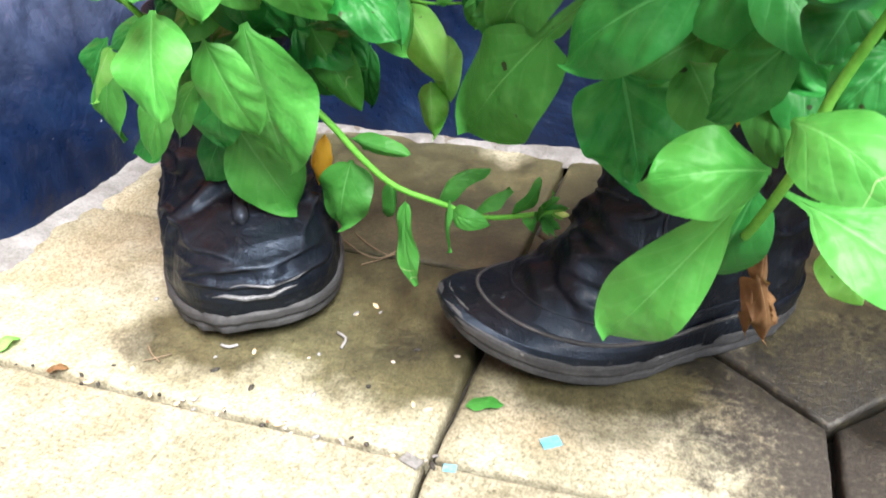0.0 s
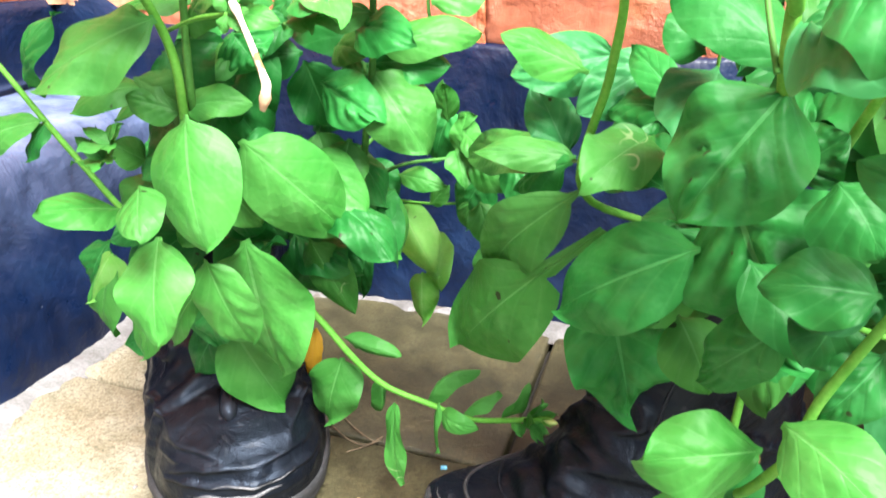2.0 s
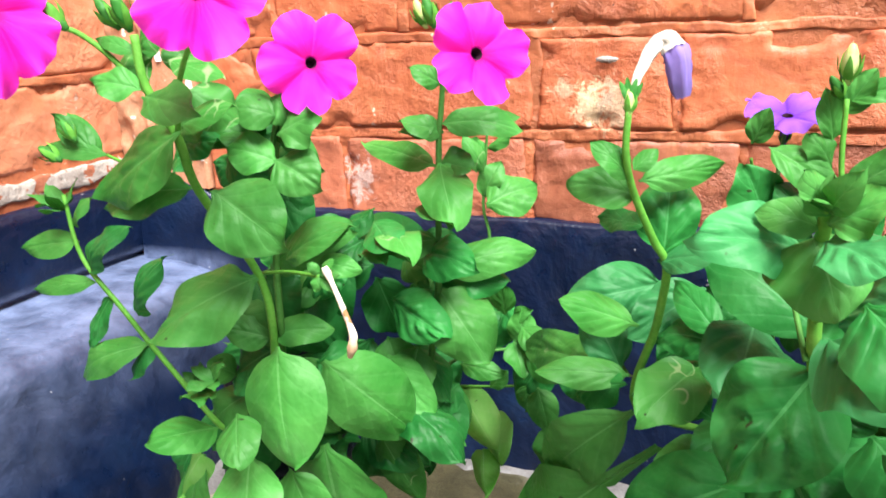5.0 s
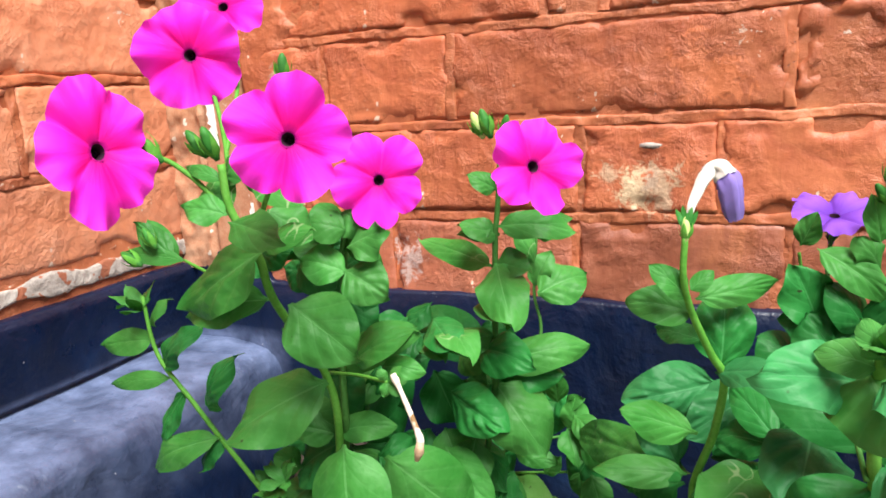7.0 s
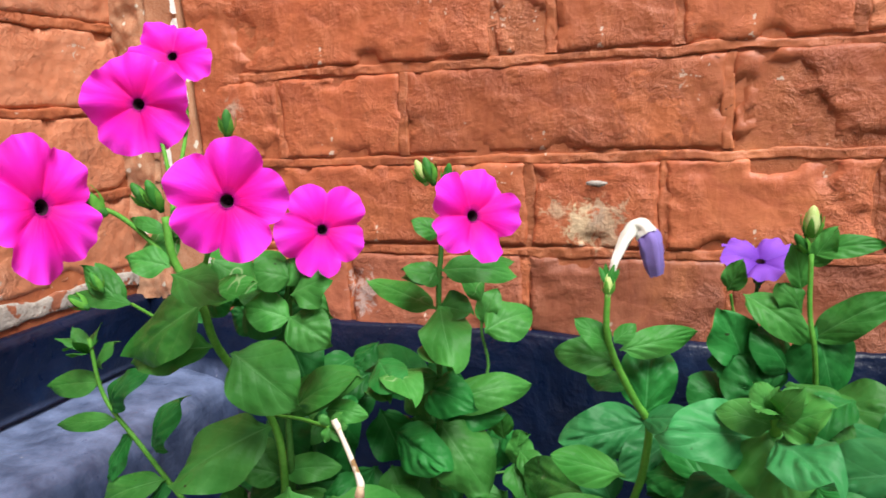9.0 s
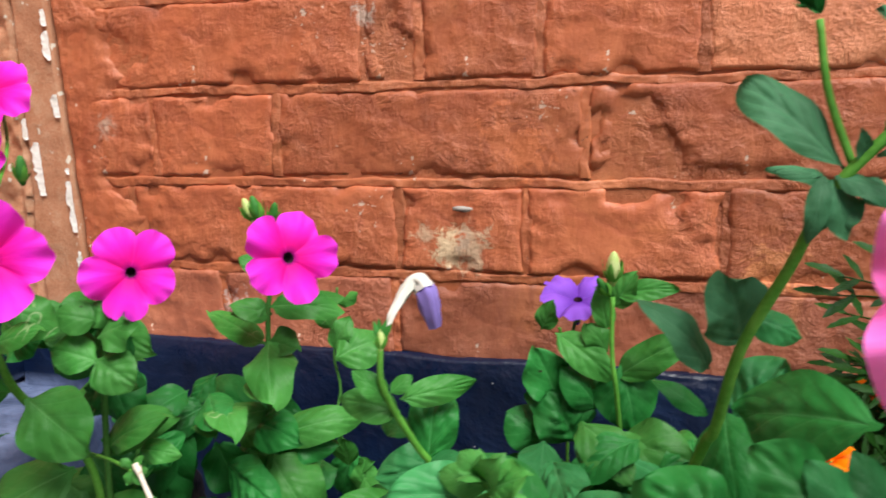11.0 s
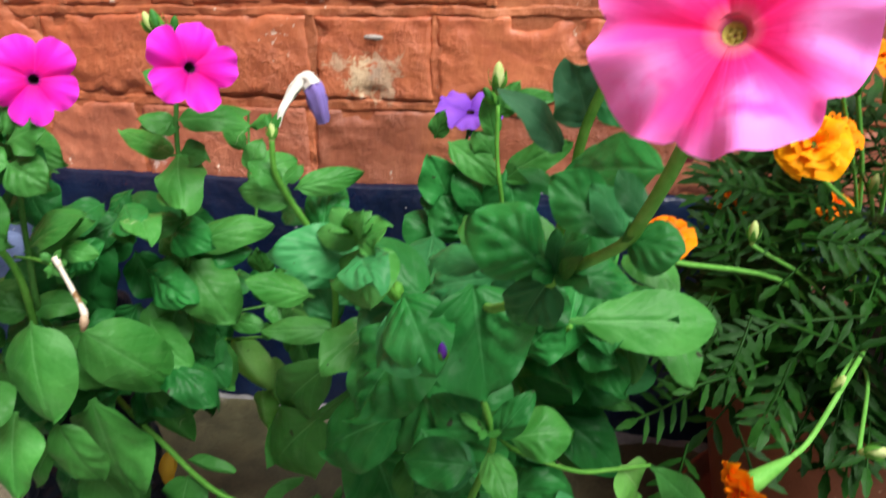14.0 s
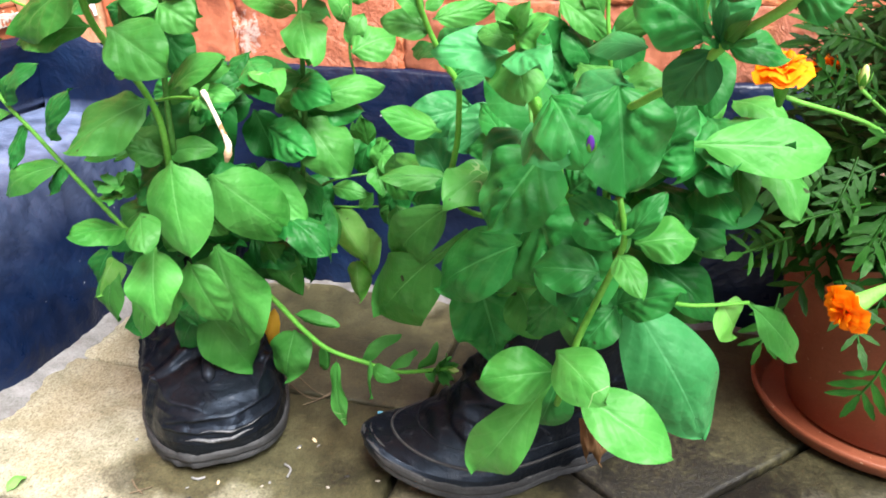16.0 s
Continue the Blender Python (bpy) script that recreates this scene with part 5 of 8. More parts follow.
leaf(petunia_a, (-0.0294, 0.5850, 0.2996), (-0.0123, 0.5800, 0.3088), 0.0104, fold=0.5)
# small shoots and wilting leaves behind
leaf(petunia_a, (-0.0646, 0.5200, 0.1845), (-0.0515, 0.5300, 0.1647), 0.0146)
leaf(petunia_a, (-0.0317, 0.5300, 0.1778), (-0.0039, 0.5300, 0.1736), 0.0143)
leaf(petunia_a, (0.0038, 0.5400, 0.1889), (0.0041, 0.5400, 0.2127), 0.0174)
leaf(petunia_a, (0.0099, 0.5300, 0.1897), (0.0372, 0.5200, 0.1826), 0.0218)
leaf(petunia_a, (0.0057, 0.5500, 0.1606), (0.0032, 0.5500, 0.1418), 0.0143)
leaf(petunia_a, (0.0134, 0.5400, 0.1638), (0.0232, 0.5300, 0.1410), 0.0189)
leaf(petunia_a, (-0.0384, 0.4950, 0.1849), (-0.0224, 0.5100, 0.1372), 0.0277)
leaf(petunia_a, (-0.0337, 0.5350, 0.1596), (-0.0177, 0.5600, 0.1035), 0.0272, LEAF_PALE, fold=0.6, wave=0.16)
leaf(petunia_a, (-0.0191, 0.5500, 0.1348), (-0.0169, 0.5650, 0.0896), 0.0215, LEAF_PALE, fold=0.8, wave=0.2)
leaf(petunia_a, (-0.0280, 0.5600, 0.1050), (-0.0293, 0.5650, 0.0655), 0.0200, LEAF_PALE, fold=0.7)
leaf(petunia_a, (-0.0530, 0.5300, 0.1349), (-0.0580, 0.5350, 0.0946), 0.0161, LEAF_COOL)
leaf(petunia_a, (-0.0665, 0.5200, 0.1337), (-0.0683, 0.5300, 0.1014), 0.0208, LEAF_COOL)
leaf(petunia_a, (-0.0302, 0.5400, 0.1580), (-0.0394, 0.5400, 0.1419), 0.0123)
leaf(petunia_a, (-0.0191, 0.5500, 0.1544), (-0.0085, 0.5500, 0.1679), 0.0123)
# the shoot that leans to the plinth
leaf(petunia_a, (-0.1730, 0.4020, 0.2579), (-0.2124, 0.4000, 0.2514), 0.0101)
leaf(petunia_a, (-0.1796, 0.4020, 0.2781), (-0.2150, 0.4000, 0.2729), 0.0145)
leaf(petunia_a, (-0.1754, 0.4020, 0.2635), (-0.1469, 0.4000, 0.2878), 0.0172, LEAF_COOL)
leaf(petunia_a, (-0.1498, 0.4020, 0.2426), (-0.1266, 0.4000, 0.2752), 0.0181, LEAF_COOL)
leaf(petunia_a, (-0.1634, 0.4020, 0.2529), (-0.1829, 0.4000, 0.2194), 0.0123, LEAF_COOL)
leaf(petunia_a, (-0.1442, 0.4020, 0.2291), (-0.1907, 0.4000, 0.2060), 0.0180)
leaf(petunia_a, (-0.1444, 0.4020, 0.2279), (-0.1580, 0.4000, 0.2091), 0.0111, LEAF_COOL)
leaf(petunia_a, (-0.1815, 0.4020, 0.2859), (-0.1644, 0.4000, 0.3010), 0.0108)
rosette(petunia_a, (-0.1853, 0.4000, 0.2951), (-0.2, -0.2, 0.9), 0.016, 8, LEAF, 5)
rosette(petunia_a, (-0.0893, 0.3700, 0.2269), (0.0, -0.5, 0.8), 0.016, 8, LEAF, 6)
rosette(petunia_a, (-0.0810, 0.3650, 0.2353), (0.0, -0.5, 0.8), 0.013, 6, LEAF, 7)
leaf(petunia_a, (-0.1523, 0.4000, 0.3212), (-0.1919, 0.4000, 0.3227), 0.0095)
leaf(petunia_a, (-0.1586, 0.4000, 0.3223), (-0.1814, 0.4000, 0.3392), 0.0130)
leaf(petunia_a, (-0.1653, 0.4100, 0.3193), (-0.1820, 0.4100, 0.3392), 0.0107)
stem(petunia_a, [(-0.0964, 0.3750, 0.3090), (-0.1282, 0.3900, 0.3171), (-0.1523, 0.4000, 0.3212)], 0.0012, 0.0009)
# upper leaves
leaf(petunia_a, (-0.0660, 0.3460, 0.3400), (-0.1130, 0.3520, 0.3120), 0.0271)
leaf(petunia_a, (-0.0760, 0.3620, 0.3160), (-0.1180, 0.3580, 0.3070), 0.0187)
leaf(petunia_a, (-0.0600, 0.3520, 0.3180), (-0.0300, 0.3500, 0.2990), 0.0296, p=0.40)
leaf(petunia_a, (-0.0590, 0.3720, 0.2790), (-0.1020, 0.3550, 0.2540), 0.0322)
leaf(petunia_a, (-0.0540, 0.3850, 0.3240), (-0.0340, 0.3850, 0.3130), 0.0207)
leaf(petunia_a, (-0.0530, 0.3850, 0.3230), (-0.0730, 0.3800, 0.3290), 0.0173)
leaf(petunia_a, (-0.0710, 0.3350, 0.3530), (-0.0370, 0.3180, 0.3500), 0.0153, p=0.45)
leaf(petunia_a, (-0.0650, 0.3450, 0.3420), (-0.0420, 0.3450, 0.3490), 0.0127)
leaf(petunia_a, (-0.0740, 0.3380, 0.3550), (-0.0920, 0.3350, 0.3580), 0.0125)
leaf(petunia_a, (-0.0710, 0.3500, 0.3640), (-0.0450, 0.3450, 0.3580), 0.0100)
leaf(petunia_a, (-0.0520, 0.3850, 0.3340), (-0.0340, 0.3850, 0.3420), 0.0190)
leaf(petunia_a, (-0.0520, 0.3850, 0.3410), (-0.0670, 0.3780, 0.3450), 0.0152)
leaf(petunia_a, (-0.0840, 0.3500, 0.3660), (-0.0690, 0.3500, 0.3750), 0.0115)
leaf(petunia_a, (-0.0800, 0.3450, 0.3670), (-0.0970, 0.3450, 0.3720), 0.0058)
leaf(petunia_a, (-0.0740, 0.4200, 0.3060), (-0.0680, 0.4250, 0.2870), 0.0211, LEAF_COOL)
leaf(petunia_a, (-0.0600, 0.3950, 0.2790), (-0.0270, 0.3950, 0.2960), 0.0170)
leaf(petunia_a, (-0.0940, 0.3800, 0.3300), (-0.0750, 0.3800, 0.3320), 0.0156, LEAF_COOL)
leaf(petunia_a, (-0.0990, 0.4000, 0.3260), (-0.1180, 0.4000, 0.3160), 0.0168, LEAF_COOL)
leaf(petunia_a, (-0.0840, 0.4100, 0.3150), (-0.1020, 0.4100, 0.3170), 0.0203, LEAF_COOL)
leaf(petunia_a, (-0.0770, 0.4000, 0.3390), (-0.0700, 0.4000, 0.3280), 0.0157, LEAF_COOL)
leaf(petunia_a, (-0.0700, 0.3700, 0.3730), (-0.0580, 0.3650, 0.3650), 0.0099, LEAF_COOL)
leaf(petunia_a, (-0.0660, 0.4300, 0.2660), (-0.0550, 0.4300, 0.2530), 0.0279, LEAF_COOL)
leaf(petunia_a, (-0.0930, 0.4200, 0.2590), (-0.0750, 0.4200, 0.2380), 0.0330, LEAF_COOL)
leaf(petunia_a, (-0.0636, 0.4000, 0.3262), (-0.0769, 0.3800, 0.3321), 0.0165)
leaf(petunia_a, (-0.0619, 0.4000, 0.3291), (-0.0374, 0.3900, 0.3435), 0.0190)
leaf(petunia_a, (-0.0605, 0.4000, 0.3429), (-0.0701, 0.3850, 0.3466), 0.0150)
leaf(petunia_a, (-0.0756, 0.4200, 0.2886), (-0.0931, 0.4200, 0.2944), 0.0208, LEAF_COOL)
leaf(petunia_a, (-0.0747, 0.4200, 0.2979), (-0.0676, 0.4200, 0.2798), 0.0205)
leaf(petunia_a, (-0.0560, 0.3900, 0.3481), (-0.0455, 0.3900, 0.3410), 0.0184)
leaf(petunia_a, (-0.0807, 0.4150, 0.2674), (-0.0338, 0.4100, 0.2895), 0.0180)
leaf(petunia_a, (-0.0941, 0.4300, 0.2613), (-0.0733, 0.4400, 0.2423), 0.0249, LEAF_COOL)
leaf(petunia_a, (-0.0479, 0.4000, 0.2763), (-0.0266, 0.4000, 0.2759), 0.0119)
leaf(petunia_a, (-0.0689, 0.3900, 0.3301), (-0.0944, 0.3900, 0.3421), 0.0211)
leaf(petunia_a, (-0.0880, 0.4000, 0.3216), (-0.0678, 0.4000, 0.3120), 0.0182, LEAF_COOL)
leaf(petunia_a, (-0.0809, 0.4100, 0.3331), (-0.0699, 0.4100, 0.3200), 0.0238, LEAF_COOL)
leaf(petunia_a, (-0.0631, 0.4200, 0.3234), (-0.0896, 0.4200, 0.3052), 0.0245, LEAF_COOL)
leaf(petunia_a, (-0.0768, 0.4200, 0.3060), (-0.0666, 0.4200, 0.2782), 0.0247, LEAF_COOL)
leaf(petunia_a, (-0.0722, 0.3600, 0.3533), (-0.0585, 0.3700, 0.3399), 0.0193)
leaf(petunia_a, (-0.0870, 0.3700, 0.3340), (-0.0746, 0.3750, 0.3485), 0.0215)
leaf(petunia_a, (-0.0785, 0.3520, 0.3659), (-0.0945, 0.3450, 0.3578), 0.0156)
leaf(petunia_a, (-0.0687, 0.3600, 0.3602), (-0.0782, 0.3600, 0.3727), 0.0136)
# flower stalks, buds and flowers
stem(petunia_a, [(-0.0790, 0.3450, 0.3600), (-0.0983, 0.3720, 0.3750), (-0.1250, 0.4020, 0.3960), (-0.1440, 0.4170, 0.4160)], 0.0014, 0.0011)
stem(petunia_a, [(-0.0780, 0.3450, 0.3540), (-0.0970, 0.3450, 0.3700), (-0.1090, 0.3400, 0.3770), (-0.1200, 0.3185, 0.3786)], 0.0014, 0.0011)
stem(petunia_a, [(-0.0983, 0.3720, 0.3750), (-0.1260, 0.4220, 0.4080), (-0.1386, 0.4360, 0.4320)], 0.0013, 0.001)
stem(petunia_a, [(-0.0710, 0.3500, 0.3370), (-0.0560, 0.3370, 0.3600), (-0.0296, 0.3200, 0.3818)], 0.0014, 0.0011)
stem(petunia_a, [(-0.0623, 0.3950, 0.3241), (-0.0600, 0.4020, 0.3430), (-0.0493, 0.4070, 0.3573)], 0.0015, 0.0011, STEM_DARK)
stem(petunia_a, [(-0.0118, 0.4660, 0.3606), (-0.0087, 0.4620, 0.3444), (0.0097, 0.4450, 0.3553)], 0.0012, 0.001)
petunia_flower(petunia_a, (-0.0985, 0.3070, 0.3820), (0.88, -0.46, 0.14), 0.0258, MAGENTA, 11, spin=0, stretch=0.76, ruffle=0.15)
petunia_flower(petunia_a, (-0.1350, 0.3980, 0.4176), (0.42, -0.88, 0.05), 0.0238, MAGENTA, 12, spin=60, notch=0.08, ruffle=0.11)
petunia_flower(petunia_a, (-0.1310, 0.4210, 0.4418), (0.4, -0.80, 0.5), 0.0200, MAGENTA, 13, spin=10)
petunia_flower(petunia_a, (-0.0225, 0.3045, 0.3842), (0.42, -0.88, 0.12), 0.0190, MAGENTA, 14, spin=40, notch=0.20, ruffle=0.13)
petunia_flower(petunia_a, (-0.0383, 0.3928, 0.3613), (0.60, -0.76, 0.22), 0.0194, MAGENTA, 15, spin=5, notch=0.22)
petunia_flower(petunia_a, (0.0172, 0.4330, 0.3622), (0.72, -0.66, 0.25), 0.0224, MAGENTA, 16, spin=30, notch=0.24)
bud(petunia_a, (-0.0625, 0.3650, 0.4010), (0.1, -0.1, 1), 0.012, LEAF)
bud(petunia_a, (-0.0942, 0.3300, 0.3755), (-0.7, -0.2, 0.7), 0.016, LEAF)
bud(petunia_a, (-0.0854, 0.3500, 0.3740), (-0.2, -0.3, 1), 0.014, LEAF)
bud(petunia_a, (-0.0900, 0.3500, 0.3751), (-0.5, -0.3, 0.9), 0.013, LEAF)
bud(petunia_a, (-0.0154, 0.4660, 0.3718), (-0.3, -0.1, 1), 0.015, LEAF)
bud(petunia_a, (-0.0096, 0.4660, 0.3717), (0.3, -0.2, 1), 0.012, LEAF)
bud(petunia_a, (-0.1749, 0.3950, 0.3188), (-0.8, 0, 0.4), 0.014, LEAF)
bud(petunia_a, (-0.1645, 0.3950, 0.3279), (-0.5, 0, 0.7), 0.012, LEAF)
bud(petunia_a, (-0.0193, 0.4660, 0.3718), (-0.35, -0.1, 0.9), 0.014)
# a withered flower that hangs from the main stem
stem(petunia_a, [(-0.0763, 0.4020, 0.2702), (-0.0514, 0.3850, 0.2776), (-0.0305, 0.3720, 0.2814)], 0.0011, 0.001)
withered = part("withered_flower", tube(curve_points([(-0.0267, 0.3700, 0.2861), (-0.0232, 0.3690, 0.2794), (-0.0197, 0.3685, 0.2716), (-0.0168, 0.3685, 0.2635), (-0.0157, 0.3685, 0.2594), (-0.0167, 0.3685, 0.2544)], 4), [0.00140, 0.00172, 0.00140, 0.00109, 0.00101, 0.00101, 0.00109, 0.00109, 0.00117, 0.00117, 0.00117, 0.00125, 0.00133, 0.00148, 0.00156, 0.00164, 0.00172, 0.00164, 0.00156, 0.00140, 0.00094], 8), DRY_TUBE, petunia_a, "dry cream withered flower tube")
part("tip", tube([(-0.0155, 0.3680, 0.2596), (-0.0161, 0.3678, 0.2553), (-0.0175, 0.3678, 0.2511)], [0.0013, 0.0022, 0.0010], 8), STRAW_TIP, withered, "shrivelled brown tip")
leaf(petunia_a, (-0.0304, 0.3720, 0.2818), (-0.0226, 0.3700, 0.2894), 0.0052)
leaf(petunia_a, (-0.0305, 0.3720, 0.2814), (-0.0316, 0.3700, 0.2755), 0.0049)
leaf(petunia_a, (-0.0300, 0.3720, 0.2814), (-0.0208, 0.3700, 0.2835), 0.0044)
leaf(petunia_a, (-0.0304, 0.3720, 0.2824), (-0.0341, 0.3700, 0.2873), 0.0044)
leaf(petunia_a, (-0.0296, 0.3720, 0.2810), (-0.0247, 0.3700, 0.2764), 0.0040)

# ---- the petunia in the second boot ----
petunia_b = tagged(empty("petunia_plant"), "leafy dark green petunia with a large pink flower, in a boot", "flowering plant", group="petunias in boots")
# stems
stem(petunia_b, [(0.1650, 0.5250, 0.1350), (0.1200, 0.4700, 0.1850), (0.0830, 0.4370, 0.2110), (0.0930, 0.4020, 0.2630), (0.0970, 0.3860, 0.2900), (0.0930, 0.3800, 0.3010), (0.0872, 0.3720, 0.3180), (0.0852, 0.3640, 0.3320), (0.0858, 0.3624, 0.3460)], 0.0024, 0.0013)
stem(petunia_b, [(0.1650, 0.5150, 0.1350), (0.1550, 0.4200, 0.2150), (0.1420, 0.3520, 0.2730), (0.1400, 0.3420, 0.2960), (0.1400, 0.3380, 0.2940), (0.1370, 0.3220, 0.3110), (0.1370, 0.3100, 0.3260), (0.1360, 0.3050, 0.3310)], 0.0028, 0.0018)
stem(petunia_b, [(0.1620, 0.4900, 0.1300), (0.1506, 0.4000, 0.1139), (0.1580, 0.3430, 0.1660), (0.1630, 0.3380, 0.1920), (0.1700, 0.3330, 0.2150), (0.1760, 0.3280, 0.2340), (0.1790, 0.3210, 0.2500), (0.1760, 0.3160, 0.2680)], 0.0024, 0.0014)
stem(petunia_b, [(0.1650, 0.5150, 0.1350), (0.1660, 0.4300, 0.2200), (0.1700, 0.3500, 0.2860), (0.1810, 0.3050, 0.3080), (0.1940, 0.2890, 0.3200), (0.2030, 0.2760, 0.3335), (0.2170, 0.2660, 0.3460), (0.2210, 0.2550, 0.3570), (0.2255, 0.2500, 0.3690), (0.2290, 0.2490, 0.3790)], 0.0019, 0.0019, STEM_YOUNG)
stem(petunia_b, [(0.1650, 0.5150, 0.1350), (0.1800, 0.4600, 0.2200), (0.1955, 0.4000, 0.3017), (0.1991, 0.3850, 0.3171), (0.2043, 0.3650, 0.3521), (0.2155, 0.3520, 0.3820), (0.2245, 0.3450, 0.4054), (0.2474, 0.3420, 0.4342), (0.2453, 0.3420, 0.4537), (0.2406, 0.3420, 0.4809)], 0.003, 0.0016)
stem(petunia_b, [(0.1650, 0.5150, 0.1350), (0.1700, 0.4200, 0.1800), (0.2050, 0.4000, 0.1820), (0.2250, 0.4080, 0.1790), (0.2430, 0.4150, 0.1790)], 0.0016, 0.0012)
stem(petunia_b, [(0.1390, 0.3450, 0.2780), (0.1360, 0.3520, 0.2890), (0.1340, 0.3600, 0.2980)], 0.0011, 0.0009, STEM_DARK)
stem(petunia_b, [(0.1650, 0.5150, 0.1350), (0.1500, 0.4500, 0.2000), (0.1160, 0.4000, 0.2270)], 0.0014, 0.001)
stem(petunia_b, [(0.1650, 0.5150, 0.1350), (0.1900, 0.4500, 0.2100), (0.1900, 0.4300, 0.2150), (0.2010, 0.4300, 0.2160)], 0.0016, 0.0012)
stem(petunia_b, [(0.1650, 0.5150, 0.1350), (0.1950, 0.4400, 0.2500), (0.1940, 0.3900, 0.2560), (0.2030, 0.3700, 0.2720)], 0.0018, 0.0013)
# leaves of the stalk with the withered flower
leaf(petunia_b, (0.0880, 0.3890, 0.2670), (0.0630, 0.3730, 0.2800), 0.0153, stalk=0.12)
leaf(petunia_b, (0.0880, 0.3750, 0.3170), (0.0650, 0.3720, 0.3210), 0.0136)
leaf(petunia_b, (0.0880, 0.3750, 0.3220), (0.1140, 0.3900, 0.3260), 0.0112, roll=20)
leaf(petunia_b, (0.0960, 0.3830, 0.2950), (0.0960, 0.4000, 0.3220), 0.0209, LEAF_COOL)
leaf(petunia_b, (0.0940, 0.3840, 0.2930), (0.1150, 0.3720, 0.3000), 0.0120, LEAF_SAGE)
leaf(petunia_b, (0.0860, 0.3680, 0.3240), (0.0740, 0.3640, 0.3360), 0.0091)
leaf(petunia_b, (0.0900, 0.3800, 0.3060), (0.0710, 0.3980, 0.3040), 0.0097, LEAF_COOL)
leaf(petunia_b, (0.0870, 0.3680, 0.3270), (0.0940, 0.3720, 0.3330), 0.0066)
leaf(petunia_b, (0.0740, 0.4520, 0.2210), (0.0560, 0.4620, 0.2480), 0.0222, LEAF_SAGE)
leaf(petunia_b, (0.0790, 0.4500, 0.2190), (0.0060, 0.5300, 0.1950), 0.0255)
leaf(petunia_b, (0.0790, 0.4300, 0.2250), (0.0510, 0.4600, 0.2000), 0.0170, LEAF_COOL)
leaf(petunia_b, (0.1160, 0.4020, 0.2270), (0.0830, 0.4300, 0.2270), 0.0226, LEAF_COOL)
leaf(petunia_b, (0.1150, 0.4200, 0.2540), (0.0960, 0.4400, 0.2680), 0.0145, LEAF_COOL)
leaf(petunia_b, (0.1150, 0.4250, 0.2490), (0.0890, 0.4400, 0.2440), 0.0161, LEAF_COOL)
leaf(petunia_b, (0.1180, 0.4150, 0.2290), (0.1000, 0.4400, 0.2350), 0.0156, LEAF_COOL)
leaf(petunia_b, (0.0940, 0.4220, 0.2020), (0.0260, 0.4550, 0.1200), 0.0471, stalk=0.3, p=0.52)
leaf(petunia_b, (0.0830, 0.4250, 0.2150), (0.0450, 0.4450, 0.1690), 0.0300, p=0.5)
# the broad leaves in the middle
leaf(petunia_b, (0.1430, 0.3520, 0.2730), (0.1200, 0.3410, 0.2380), 0.0384, LEAF_COOL, p=0.42, stalk=0.03, n=(-0.45, -0.85, -0.10), quilt=0.17)
leaf(petunia_b, (0.1460, 0.3720, 0.2750), (0.1100, 0.3860, 0.2970), 0.0270, LEAF_COOL, p=0.5)
leaf(petunia_b, (0.1290, 0.3880, 0.2130), (0.0810, 0.4020, 0.1750), 0.0372, LEAF_COOL, p=0.42)
leaf(petunia_b, (0.1350, 0.3860, 0.2340), (0.1670, 0.3720, 0.1830), 0.0566, LEAF_COOL, p=0.4, n=(-0.35, -0.85, 0.0), quilt=0.15)
leaf(petunia_b, (0.1420, 0.3660, 0.2200), (0.1630, 0.3500, 0.1970), 0.0223, LEAF_COOL)
leaf(petunia_b, (0.1710, 0.3340, 0.2240), (0.1460, 0.3390, 0.2250), 0.0209, LEAF_SAGE)
leaf(petunia_b, (0.1000, 0.4250, 0.1670), (0.1120, 0.4310, 0.1150), 0.0441, LEAF_COOL, p=0.35, wave=0.16)
leaf(petunia_b, (0.1250, 0.4050, 0.1790), (0.1390, 0.3950, 0.1540), 0.0266, wave=0.14)
leaf(petunia_b, (0.1190, 0.4050, 0.2130), (0.1330, 0.3950, 0.1910), 0.0256, LEAF_COOL)
leaf(petunia_b, (0.1620, 0.3720, 0.2440), (0.1750, 0.3600, 0.2270), 0.0277, LEAF_COOL)
leaf(petunia_b, (0.1510, 0.3850, 0.2420), (0.1640, 0.3800, 0.2560), 0.0210, LEAF_COOL)
# the shoot with a whorl on top
leaf(petunia_b, (0.1350, 0.3130, 0.3220), (0.1410, 0.3040, 0.3050), 0.0236, p=0.34, stalk=0.02)
leaf(petunia_b, (0.1360, 0.3100, 0.3250), (0.1220, 0.3100, 0.3280), 0.0096)
leaf(petunia_b, (0.1350, 0.3220, 0.3160), (0.1090, 0.3010, 0.3240), 0.0183, LEAF_SAGE, p=0.48)
leaf(petunia_b, (0.1420, 0.3280, 0.2920), (0.1570, 0.3000, 0.2890), 0.0268, LEAF_SAGE, p=0.45)
leaf(petunia_b, (0.1370, 0.3060, 0.3230), (0.1490, 0.2850, 0.3210), 0.0173, LEAF_SAGE)
leaf(petunia_b, (0.1370, 0.3050, 0.3270), (0.1490, 0.3000, 0.3350), 0.0129)
leaf(petunia_b, (0.1370, 0.3050, 0.3290), (0.1310, 0.3000, 0.3400), 0.0081)
leaf(petunia_b, (0.1370, 0.3040, 0.3300), (0.1420, 0.2960, 0.3410), 0.0077)
leaf(petunia_b, (0.1360, 0.3030, 0.3310), (0.1370, 0.3000, 0.3390), 0.0054)
rosette(petunia_b, (0.1360, 0.3030, 0.3320), (0.0, -0.4, 0.9), 0.013, 6, LEAF, 9)
